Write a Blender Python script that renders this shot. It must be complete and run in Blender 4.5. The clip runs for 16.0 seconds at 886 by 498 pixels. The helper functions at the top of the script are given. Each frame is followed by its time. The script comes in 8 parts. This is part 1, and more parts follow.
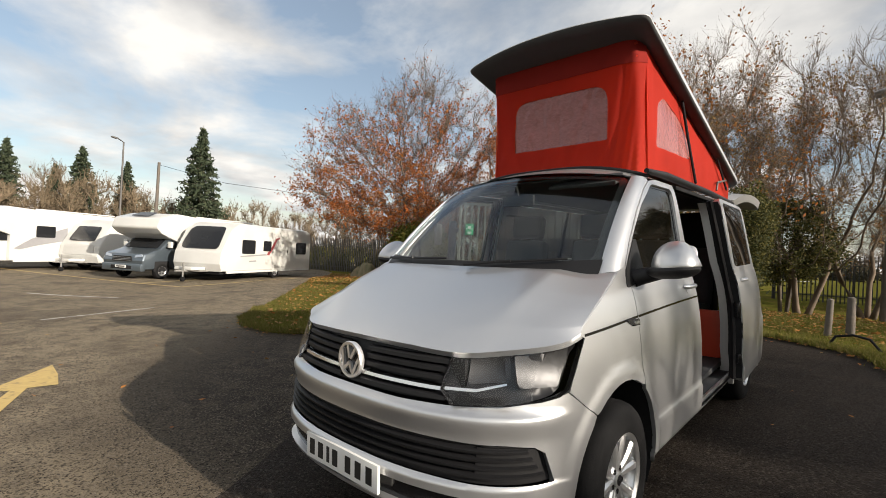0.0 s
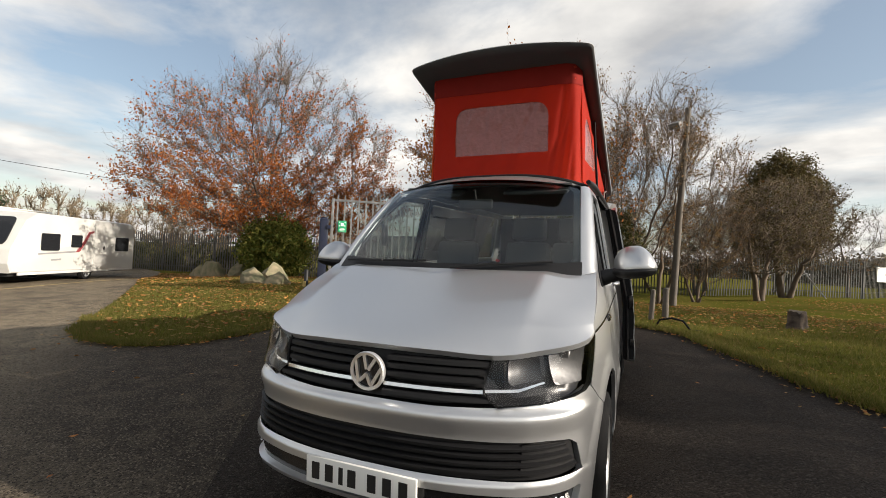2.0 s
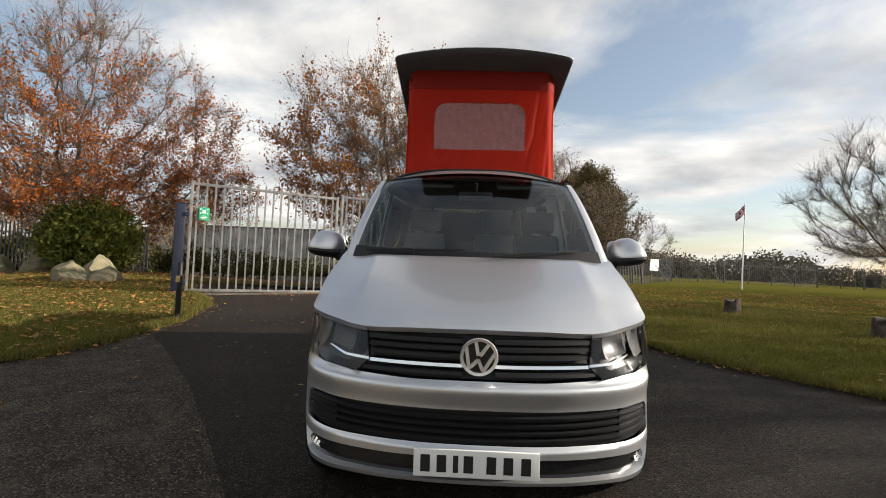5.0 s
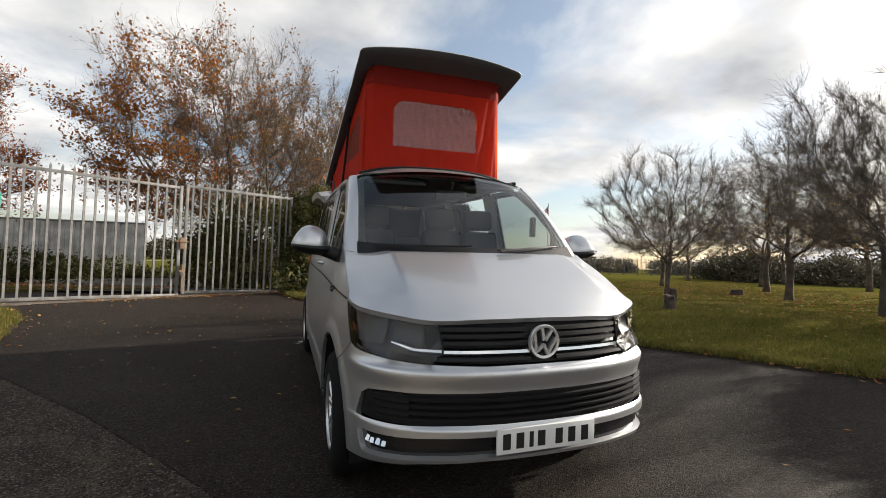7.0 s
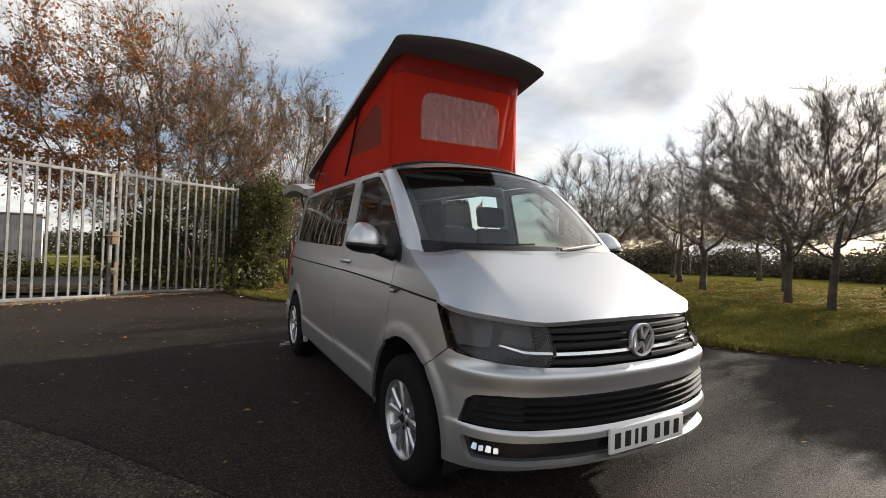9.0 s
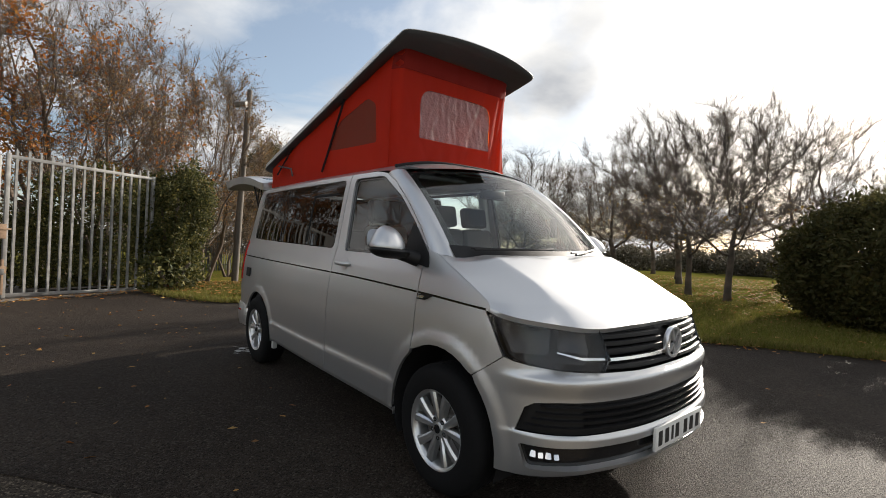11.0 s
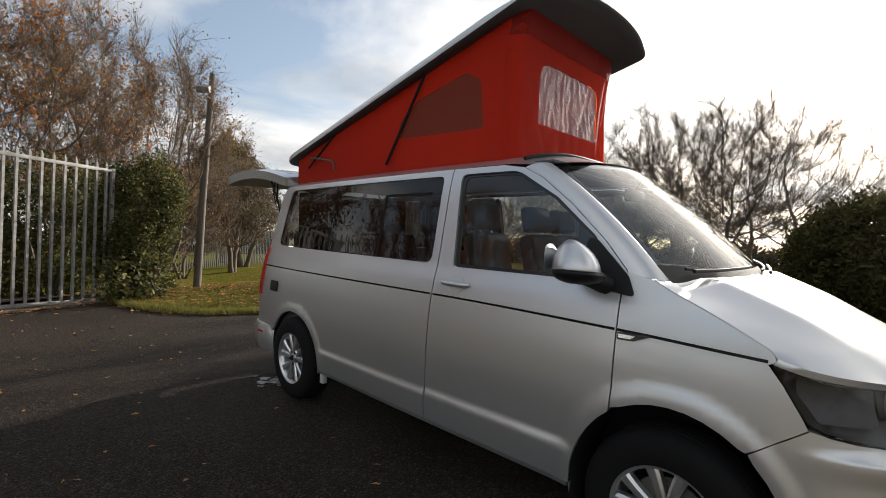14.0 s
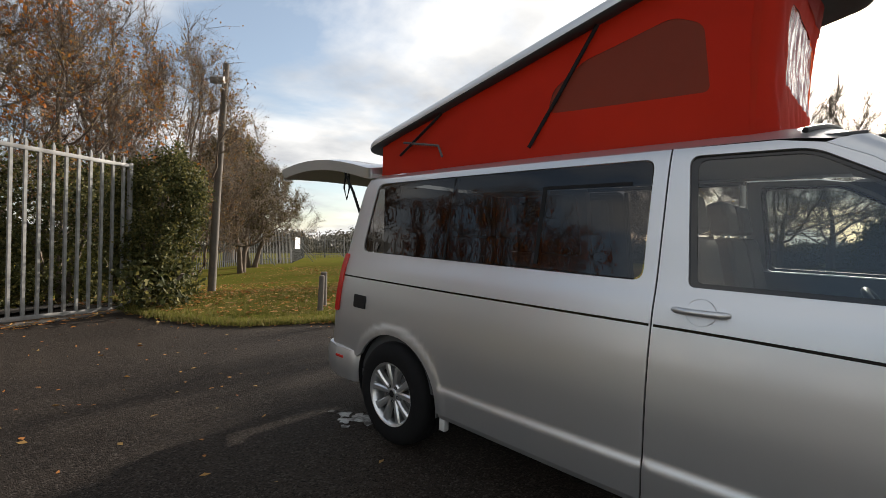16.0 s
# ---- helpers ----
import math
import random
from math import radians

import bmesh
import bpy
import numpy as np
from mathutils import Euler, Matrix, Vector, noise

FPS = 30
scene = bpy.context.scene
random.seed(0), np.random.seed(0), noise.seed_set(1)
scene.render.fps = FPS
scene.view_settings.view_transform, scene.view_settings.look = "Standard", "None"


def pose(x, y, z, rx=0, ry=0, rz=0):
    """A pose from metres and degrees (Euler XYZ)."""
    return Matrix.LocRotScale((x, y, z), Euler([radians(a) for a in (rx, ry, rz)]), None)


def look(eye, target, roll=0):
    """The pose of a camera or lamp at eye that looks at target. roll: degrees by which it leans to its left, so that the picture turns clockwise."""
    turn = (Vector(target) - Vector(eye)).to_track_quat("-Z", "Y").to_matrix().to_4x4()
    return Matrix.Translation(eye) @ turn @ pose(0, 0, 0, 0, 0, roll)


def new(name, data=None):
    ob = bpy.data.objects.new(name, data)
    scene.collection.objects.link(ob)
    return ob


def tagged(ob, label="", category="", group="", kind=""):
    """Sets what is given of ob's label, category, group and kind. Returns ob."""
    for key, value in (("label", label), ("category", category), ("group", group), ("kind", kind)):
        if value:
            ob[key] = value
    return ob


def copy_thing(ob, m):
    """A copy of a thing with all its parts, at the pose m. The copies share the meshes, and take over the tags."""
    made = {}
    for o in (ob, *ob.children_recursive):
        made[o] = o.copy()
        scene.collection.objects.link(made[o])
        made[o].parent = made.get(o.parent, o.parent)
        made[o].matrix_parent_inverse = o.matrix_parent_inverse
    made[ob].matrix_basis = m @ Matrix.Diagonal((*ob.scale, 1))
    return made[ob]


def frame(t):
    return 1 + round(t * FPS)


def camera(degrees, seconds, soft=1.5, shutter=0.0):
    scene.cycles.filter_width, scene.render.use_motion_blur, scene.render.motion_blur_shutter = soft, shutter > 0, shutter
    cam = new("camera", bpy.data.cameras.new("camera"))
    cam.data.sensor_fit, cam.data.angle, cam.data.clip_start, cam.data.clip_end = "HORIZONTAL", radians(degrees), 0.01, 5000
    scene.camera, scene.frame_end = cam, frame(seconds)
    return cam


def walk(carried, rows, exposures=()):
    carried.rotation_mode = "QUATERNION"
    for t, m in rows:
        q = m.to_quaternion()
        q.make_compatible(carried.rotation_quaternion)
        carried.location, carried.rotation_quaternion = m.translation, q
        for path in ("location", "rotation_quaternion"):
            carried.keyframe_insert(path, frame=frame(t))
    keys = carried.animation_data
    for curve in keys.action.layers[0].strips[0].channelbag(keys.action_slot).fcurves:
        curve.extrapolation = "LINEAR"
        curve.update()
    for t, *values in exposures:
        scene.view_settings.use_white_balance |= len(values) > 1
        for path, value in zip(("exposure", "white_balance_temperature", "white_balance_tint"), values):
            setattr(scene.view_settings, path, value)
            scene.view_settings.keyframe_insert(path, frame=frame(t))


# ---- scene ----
cam = camera(87.9, 16.0, soft=0.9)
# the van stands on a slight slope: its own axes, tilted against the plumb world
SLOPE = pose(0, 0, 0, 1.9, -1.3, 0)
PATH = [
    (0, (1.685, -2.069, 1.378), (0.342, -0.587, 1.373), 0.7),
    (0.5, (1.474, -2.223, 1.384), (0.136, -0.736, 1.373), 0.8),
    (1, (1.286, -2.272, 1.364), (-0.002, -0.742, 1.365), 1.0),
    (1.5, (1.15, -2.334, 1.4), (0.052, -0.662, 1.397), 1.0),
    (2, (1.028, -2.468, 1.397), (0.251, -0.625, 1.389), 1.1),
    (2.5, (0.983, -2.576, 1.382), (0.596, -0.614, 1.364), 0.8),
    (3, (0.909, -2.699, 1.394), (0.676, -0.713, 1.372), 0.7),
    (3.5, (0.705, -2.807, 1.382), (0.493, -0.819, 1.359), 1.0),
    (6, (-0.702, -2.754, 1.341), (-0.472, -0.767, 1.326), 1.8),
    (6.5, (-1.007, -2.789, 1.335), (-0.536, -0.845, 1.317), 1.7),
    (7, (-1.197, -2.723, 1.327), (-0.532, -0.837, 1.306), 1.5),
    (7.5, (-1.384, -2.665, 1.318), (-0.623, -0.816, 1.288), 1.5),
    (8, (-1.606, -2.595, 1.315), (-0.77, -0.778, 1.285), 1.6),
    (8.5, (-1.777, -2.435, 1.32), (-0.876, -0.65, 1.286), 1.6),
    (11, (-2.45, -1.879, 1.374), (-1.178, -0.337, 1.321), 2.1),
    (11.5, (-2.536, -1.683, 1.356), (-1.17, -0.223, 1.301), 2.3),
    (12, (-2.594, -1.463, 1.393), (-1.203, -0.027, 1.334), 1.9),
    (12.5, (-2.679, -1.265, 1.388), (-1.273, 0.156, 1.331), 2.2),
    (13, (-2.744, -1.107, 1.417), (-1.327, 0.304, 1.36), 1.9),
    (13.5, (-2.74, -0.871, 1.419), (-1.318, 0.534, 1.357), 1.8),
    (14, (-2.776, -0.591, 1.431), (-1.349, 0.809, 1.366), 1.9),
    (14.5, (-2.858, -0.308, 1.451), (-1.436, 1.097, 1.385), 1.7),
    (15, (-2.869, 0.002, 1.421), (-1.446, 1.405, 1.346), 1.7),
    (15.5, (-2.858, 0.314, 1.432), (-1.426, 1.709, 1.364), 1.8),
    (16, (-2.861, 0.646, 1.442), (-1.428, 2.039, 1.366), 1.6),
]
EXPOSURES = [(0, 0.86, 6700, 10), (6, 0.92, 6550, 10), (8.5, 0.98, 6500, 10), (11, 0.98, 6500, 10), (14, 0.98, 6500, 10), (16, 1.04, 6500, 10)]
walk(cam, [(t, SLOPE @ look(eye, target, roll)) for t, eye, target, roll in PATH], EXPOSURES)

# ---- sky and sun ----
SUN_ELEVATION, SUN_AZIMUTH = 20.5, 86.0          # degrees; azimuth clockwise from +y
world = bpy.data.worlds.new("sky")
scene.world = world
world.use_nodes = True
wn, wl = world.node_tree.nodes, world.node_tree.links
wn.clear()


def wnode(kind, **inputs):
    n = wn.new(kind)
    for k, v in inputs.items():
        n.inputs[k].default_value = v
    return n


sky = wn.new("ShaderNodeTexSky")
sky.sky_type, sky.sun_disc = "NISHITA", False
sky.sun_elevation, sky.sun_rotation = radians(SUN_ELEVATION), radians(SUN_AZIMUTH)
sky.air_density, sky.dust_density, sky.ozone_density = 1.0, 1.2, 2.0
coords = wn.new("ShaderNodeTexCoord")
# cloud deck: the direction is laid on a flat layer high above
split = wn.new("ShaderNodeSeparateXYZ")
wl.new(coords.outputs["Generated"], split.inputs[0])
lift = wn.new("ShaderNodeMath")
lift.operation = "MAXIMUM"
lift.inputs[1].default_value = 0.0
wl.new(split.outputs[2], lift.inputs[0])
lift2 = wn.new("ShaderNodeMath")
lift2.operation = "ADD"
lift2.inputs[1].default_value = 0.16
wl.new(lift.outputs[0], lift2.inputs[0])
deck = []
for axis in (0, 1):
    d = wn.new("ShaderNodeMath")
    d.operation = "DIVIDE"
    wl.new(split.outputs[axis], d.inputs[0])
    wl.new(lift2.outputs[0], d.inputs[1])
    deck.append(d)
plane = wn.new("ShaderNodeCombineXYZ")
wl.new(deck[0].outputs[0], plane.inputs[0])
wl.new(deck[1].outputs[0], plane.inputs[1])
shift = wn.new("ShaderNodeVectorMath")
shift.inputs[1].default_value = (3.1, 0.4, 0.0)
wl.new(plane.outputs[0], shift.inputs[0])
big = wnode("ShaderNodeTexNoise", Scale=0.78, Detail=9.0, Roughness=0.56, Distortion=0.35)
wl.new(shift.outputs[0], big.inputs["Vector"])
cover = wn.new("ShaderNodeValToRGB")
cover.color_ramp.elements[0].position, cover.color_ramp.elements[0].color = 0.41, (0, 0, 0, 1)
cover.color_ramp.elements[1].position, cover.color_ramp.elements[1].color = 0.57, (1, 1, 1, 1)
wl.new(big.outputs["Fac"], cover.inputs["Fac"])
small = wnode("ShaderNodeTexNoise", Scale=1.7, Detail=6.0, Roughness=0.5)
wl.new(shift.outputs[0], small.inputs["Vector"])
shade = wn.new("ShaderNodeValToRGB")
shade.color_ramp.elements[0].position, shade.color_ramp.elements[0].color = 0.32, (5.6, 5.75, 6.0, 1)
shade.color_ramp.elements[1].position, shade.color_ramp.elements[1].color = 0.62, (11.0, 10.8, 10.4, 1)
wl.new(small.outputs["Fac"], shade.inputs["Fac"])
# the bright veil of thin cloud round the sun
toward = Vector((math.sin(radians(SUN_AZIMUTH)) * math.cos(radians(SUN_ELEVATION)), math.cos(radians(SUN_AZIMUTH)) * math.cos(radians(SUN_ELEVATION)), math.sin(radians(SUN_ELEVATION))))
dot = wn.new("ShaderNodeVectorMath")
dot.operation = "DOT_PRODUCT"
dot.inputs[1].default_value = toward
wl.new(coords.outputs["Generated"], dot.inputs[0])
halo = wn.new("ShaderNodeValToRGB")
halo.color_ramp.interpolation = "EASE"
halo.color_ramp.elements[0].position, halo.color_ramp.elements[0].color = 0.86, (0, 0, 0, 1)
halo.color_ramp.elements[1].position, halo.color_ramp.elements[1].color = 1.0, (1, 1, 1, 1)
wl.new(dot.outputs["Value"], halo.inputs["Fac"])
mix = wn.new("ShaderNodeMix")
mix.data_type = "RGBA"
wl.new(cover.outputs["Color"], mix.inputs["Factor"])
air = wn.new("ShaderNodeMix")
air.data_type, air.blend_type = "RGBA", "MIX"
air.inputs["Factor"].default_value = 0.22
bright = wn.new("ShaderNodeMix")
bright.data_type, bright.blend_type = "RGBA", "MULTIPLY"
bright.inputs["Factor"].default_value = 1.0
bright.inputs["B"].default_value = (1.9, 1.75, 1.6, 1)
wl.new(sky.outputs[0], bright.inputs["A"])
wl.new(bright.outputs["Result"], air.inputs["A"])
air.inputs["B"].default_value = (6.2, 6.8, 7.2, 1)
wl.new(air.outputs["Result"], mix.inputs["A"])
wl.new(shade.outputs[0], mix.inputs["B"])
glow = wn.new("ShaderNodeMix")
glow.data_type, glow.blend_type, glow.clamp_factor = "RGBA", "ADD", False
glow.inputs["Factor"].default_value = 1.0
tint = wn.new("ShaderNodeMix")
tint.data_type, tint.blend_type = "RGBA", "MULTIPLY"
tint.inputs["Factor"].default_value = 1.0
tint.inputs["B"].default_value = (14.0, 13.0, 11.5, 1)
wl.new(halo.outputs["Color"], tint.inputs["A"])
wl.new(mix.outputs["Result"], glow.inputs["A"])
wl.new(tint.outputs["Result"], glow.inputs["B"])
backdrop = wnode("ShaderNodeBackground", Strength=0.053)
wl.new(glow.outputs["Result"], backdrop.inputs["Color"])
wl.new(backdrop.outputs[0], wn.new("ShaderNodeOutputWorld").inputs[0])

sun = new("sun", bpy.data.lights.new("sun", "SUN"))
sun.data.energy, sun.data.angle, sun.data.color = 5.0, radians(0.6), (1.0, 0.91, 0.79)
sun.matrix_world = look(toward * 60, (0, 0, 0))

# ---- materials ----
def material(name, color, rough=0.6, metal=0.0, vary=0.12, scale=6.0, bump=0.0, bump_scale=60.0, coat=0.0, second=None, second_scale=1.2, object_random=0.0, ramp=(0.35, 0.65), trans=0.0, spec=0.5):
    """A surface with its colour varied at two scales, an optional second colour in patches, and fine relief."""
    m = bpy.data.materials.new(name)
    m.use_nodes = True
    n, l = m.node_tree.nodes, m.node_tree.links
    b = n["Principled BSDF"]
    b.inputs["Roughness"].default_value, b.inputs["Metallic"].default_value = rough, metal
    b.inputs["Specular IOR Level"].default_value = spec
    b.inputs["Coat Weight"].default_value, b.inputs["Coat Roughness"].default_value = coat, 0.04
    tc = n.new("ShaderNodeTexCoord")
    fine = n.new("ShaderNodeTexNoise")
    fine.inputs["Scale"].default_value, fine.inputs["Detail"].default_value = scale, 5.0
    l.new(tc.outputs["Object"], fine.inputs["Vector"])
    base = n.new("ShaderNodeMix")
    base.data_type = "RGBA"
    c = Vector(color)
    base.inputs["A"].default_value = (*(c * (1 - vary)), 1)
    base.inputs["B"].default_value = (*[min(1.0, v * (1 + vary)) for v in c], 1)
    l.new(fine.outputs["Fac"], base.inputs["Factor"])
    out = base.outputs["Result"]
    if second:
        patch = n.new("ShaderNodeTexNoise")
        patch.inputs["Scale"].default_value, patch.inputs["Detail"].default_value = second_scale, 6.0
        l.new(tc.outputs["Object"], patch.inputs["Vector"])
        rampn = n.new("ShaderNodeValToRGB")
        rampn.color_ramp.elements[0].position, rampn.color_ramp.elements[1].position = ramp
        l.new(patch.outputs["Fac"], rampn.inputs["Fac"])
        mx = n.new("ShaderNodeMix")
        mx.data_type = "RGBA"
        mx.inputs["B"].default_value = (*second, 1)
        l.new(rampn.outputs["Color"], mx.inputs["Factor"])
        l.new(out, mx.inputs["A"])
        out = mx.outputs["Result"]
    if object_random:
        info = n.new("ShaderNodeObjectInfo")
        hsv = n.new("ShaderNodeHueSaturation")
        mr = n.new("ShaderNodeMapRange")
        mr.inputs["To Min"].default_value, mr.inputs["To Max"].default_value = 1 - object_random, 1 + object_random
        l.new(info.outputs["Random"], mr.inputs["Value"])
        l.new(mr.outputs[0], hsv.inputs["Value"])
        l.new(out, hsv.inputs["Color"])
        out = hsv.outputs["Color"]
    l.new(out, b.inputs["Base Color"])
    if bump:
        relief = n.new("ShaderNodeTexNoise")
        relief.inputs["Scale"].default_value, relief.inputs["Detail"].default_value = bump_scale, 4.0
        l.new(tc.outputs["Object"], relief.inputs["Vector"])
        bp = n.new("ShaderNodeBump")
        bp.inputs["Strength"].default_value, bp.inputs["Distance"].default_value = bump, 0.02
        l.new(relief.outputs["Fac"], bp.inputs["Height"])
        l.new(bp.outputs[0], b.inputs["Normal"])
    if trans:
        b.inputs["Transmission Weight"].default_value = trans
    return m


def leaf_material(name, colors, through_light=0.4):
    """Leaves: each small island takes its own colour; some light comes through."""
    m = bpy.data.materials.new(name)
    m.use_nodes = True
    n, l = m.node_tree.nodes, m.node_tree.links
    n.remove(n["Principled BSDF"])
    geo = n.new("ShaderNodeNewGeometry")
    rampn = n.new("ShaderNodeValToRGB")
    el = rampn.color_ramp.elements
    while len(el) < len(colors):
        el.new(0.5)
    for i, c in enumerate(colors):
        el[i].position, el[i].color = i / (len(colors) - 1), (*c, 1)
    l.new(geo.outputs["Random Per Island"], rampn.inputs["Fac"])
    diff, tra, mx = n.new("ShaderNodeBsdfPrincipled"), n.new("ShaderNodeBsdfTranslucent"), n.new("ShaderNodeMixShader")
    diff.inputs["Roughness"].default_value, diff.inputs["Specular IOR Level"].default_value = 0.7, 0.2
    mx.inputs[0].default_value = through_light
    l.new(rampn.outputs["Color"], diff.inputs["Base Color"])
    l.new(rampn.outputs["Color"], tra.inputs["Color"])
    l.new(diff.outputs[0], mx.inputs[1])
    l.new(tra.outputs[0], mx.inputs[2])
    l.new(mx.outputs[0], n["Material Output"].inputs[0])
    return m


def glass_material(name, tint, rough=0.0, clear=0.85, ior=1.5):
    """A thin pane: clear glass seen through with its tint, with the mirror gloss of its surface."""
    m = bpy.data.materials.new(name)
    m.use_nodes = True
    n, l = m.node_tree.nodes, m.node_tree.links
    n.remove(n["Principled BSDF"])
    see, gloss, mx, slant = n.new("ShaderNodeBsdfTransparent"), n.new("ShaderNodeBsdfGlossy"), n.new("ShaderNodeMixShader"), n.new("ShaderNodeLayerWeight")
    see.inputs["Color"].default_value = (*[t * clear for t in tint], 1)
    gloss.inputs["Roughness"].default_value = rough
    slant.inputs["Blend"].default_value = 0.5
    power, share = n.new("ShaderNodeMath"), n.new("ShaderNodeMath")
    power.operation, share.operation = "POWER", "MULTIPLY_ADD"
    power.inputs[1].default_value = 5.0
    least = 1.8 * ((ior - 1) / (ior + 1)) ** 2         # both faces of the pane
    share.inputs[1].default_value, share.inputs[2].default_value = 1 - least, least
    l.new(slant.outputs["Facing"], power.inputs[0])
    l.new(power.outputs[0], share.inputs[0])
    l.new(share.outputs[0], mx.inputs[0])
    l.new(see.outputs[0], mx.inputs[1])
    l.new(gloss.outputs[0], mx.inputs[2])
    l.new(mx.outputs[0], n["Material Output"].inputs[0])
    return m


M = {}
M["paint"] = material("silver_paint", (0.575, 0.585, 0.600), rough=0.37, metal=0.83, vary=0.03, scale=900, coat=0.6, second=(0.56, 0.565, 0.575), second_scale=1.5, ramp=(0.4, 0.9))
M["black_plastic"] = material("black_plastic", (0.009, 0.009, 0.010), rough=0.5, vary=0.2, scale=40, bump=0.05, bump_scale=400, spec=0.28)
M["gloss_black"] = material("gloss_black", (0.012, 0.012, 0.013), rough=0.16, vary=0.2, scale=30)
M["rubber"] = material("tyre_rubber", (0.006, 0.006, 0.0065), rough=0.85, vary=0.25, scale=30, bump=0.1, bump_scale=120, spec=0.2)
M["alloy"] = material("alloy_silver", (0.62, 0.63, 0.64), rough=0.28, metal=0.85, vary=0.05, scale=60, coat=0.4)
M["lamp_chrome"] = material("lamp_reflector", (0.052, 0.052, 0.054), rough=0.42, metal=0.6, vary=0.35, scale=34, bump=0.06, bump_scale=45)
M["chrome"] = material("chrome", (0.80, 0.81, 0.82), rough=0.17, metal=1.0, vary=0.03, scale=30)
M["steel"] = material("galvanised_steel", (0.25, 0.246, 0.238), rough=0.6, metal=0.3, vary=0.25, scale=25, second=(0.15, 0.147, 0.14), second_scale=6, object_random=0.15)
M["dull_steel"] = material("weathered_steel", (0.105, 0.10, 0.095), rough=0.65, metal=0.3, vary=0.25, scale=15, object_random=0.2)
M["glass"] = glass_material("clear_glass", (0.90, 0.97, 0.94), clear=0.52)
M["screen_glass"] = glass_material("windscreen_glass", (0.86, 0.95, 0.92), clear=0.86, ior=1.55)
M["tint_glass"] = glass_material("privacy_glass", (0.20, 0.19, 0.185), clear=0.50, ior=1.42)
M["lens"] = glass_material("lamp_lens", (0.96, 0.97, 0.98), clear=0.96, ior=1.32)
M["white_plate"] = material("plate_white", (0.72, 0.72, 0.70), rough=0.35, vary=0.03, scale=8)
M["plate_black"] = material("plate_black", (0.012, 0.012, 0.012), rough=0.5, vary=0.1)
M["liner"] = material("dark_liner", (0.016, 0.016, 0.017), rough=0.9, vary=0.2, scale=20, bump=0.1, spec=0.15)
M["grey_trim"] = material("grey_trim", (0.060, 0.061, 0.065), rough=0.7, vary=0.12, scale=20, bump=0.06, bump_scale=200)
M["light_trim"] = material("light_trim", (0.42, 0.42, 0.41), rough=0.7, vary=0.08, scale=15)
M["seat_cloth"] = material("seat_cloth", (0.06, 0.061, 0.066), rough=0.9, vary=0.25, scale=60, bump=0.15, bump_scale=500)
M["red_panel"] = material("orange_red_board", (0.55, 0.06, 0.025), rough=0.35, vary=0.05, scale=10)
M["shell_under"] = material("roof_underside", (0.045, 0.047, 0.05), rough=0.7, vary=0.15, scale=20, bump=0.05)
M["shell"] = material("roof_gelcoat", (0.60, 0.61, 0.62), rough=0.30, metal=0.5, vary=0.04, scale=9, coat=0.6)
M["emblem_chrome"] = material("bright_emblem", (0.85, 0.85, 0.86), rough=0.32, metal=0.85, vary=0.04, scale=30)
M["lamp_body"] = material("smoked_lamp_body", (0.020, 0.020, 0.022), rough=0.32, metal=0.4, vary=0.4, scale=14)
M["red_lens"] = material("red_lens", (0.45, 0.015, 0.012), rough=0.15, vary=0.1, coat=0.5)


def cloth_through(name, color, glow, share):
    """Woven canvas that lets part of the light through."""
    m = material(name, color, rough=0.8, vary=0.14, scale=7, bump=0.15, bump_scale=260, spec=0.2)
    n, l = m.node_tree.nodes, m.node_tree.links
    tra, mx = n.new("ShaderNodeBsdfTranslucent"), n.new("ShaderNodeMixShader")
    tra.inputs["Color"].default_value = (*glow, 1)
    mx.inputs[0].default_value = share
    l.new(n["Principled BSDF"].outputs[0], mx.inputs[1])
    l.new(tra.outputs[0], mx.inputs[2])
    l.new(mx.outputs[0], n["Material Output"].inputs[0])
    return m


M["canvas"] = cloth_through("red_canvas", (0.40, 0.024, 0.014), (0.76, 0.135, 0.030), 0.44)
# the canvas red again, darkened for the shade under the raised roof
M["canvas_shaded"] = material("roof_shaded_canvas", (0.20, 0.014, 0.010), rough=0.85, vary=0.14, scale=7, bump=0.15, bump_scale=260, spec=0.15)


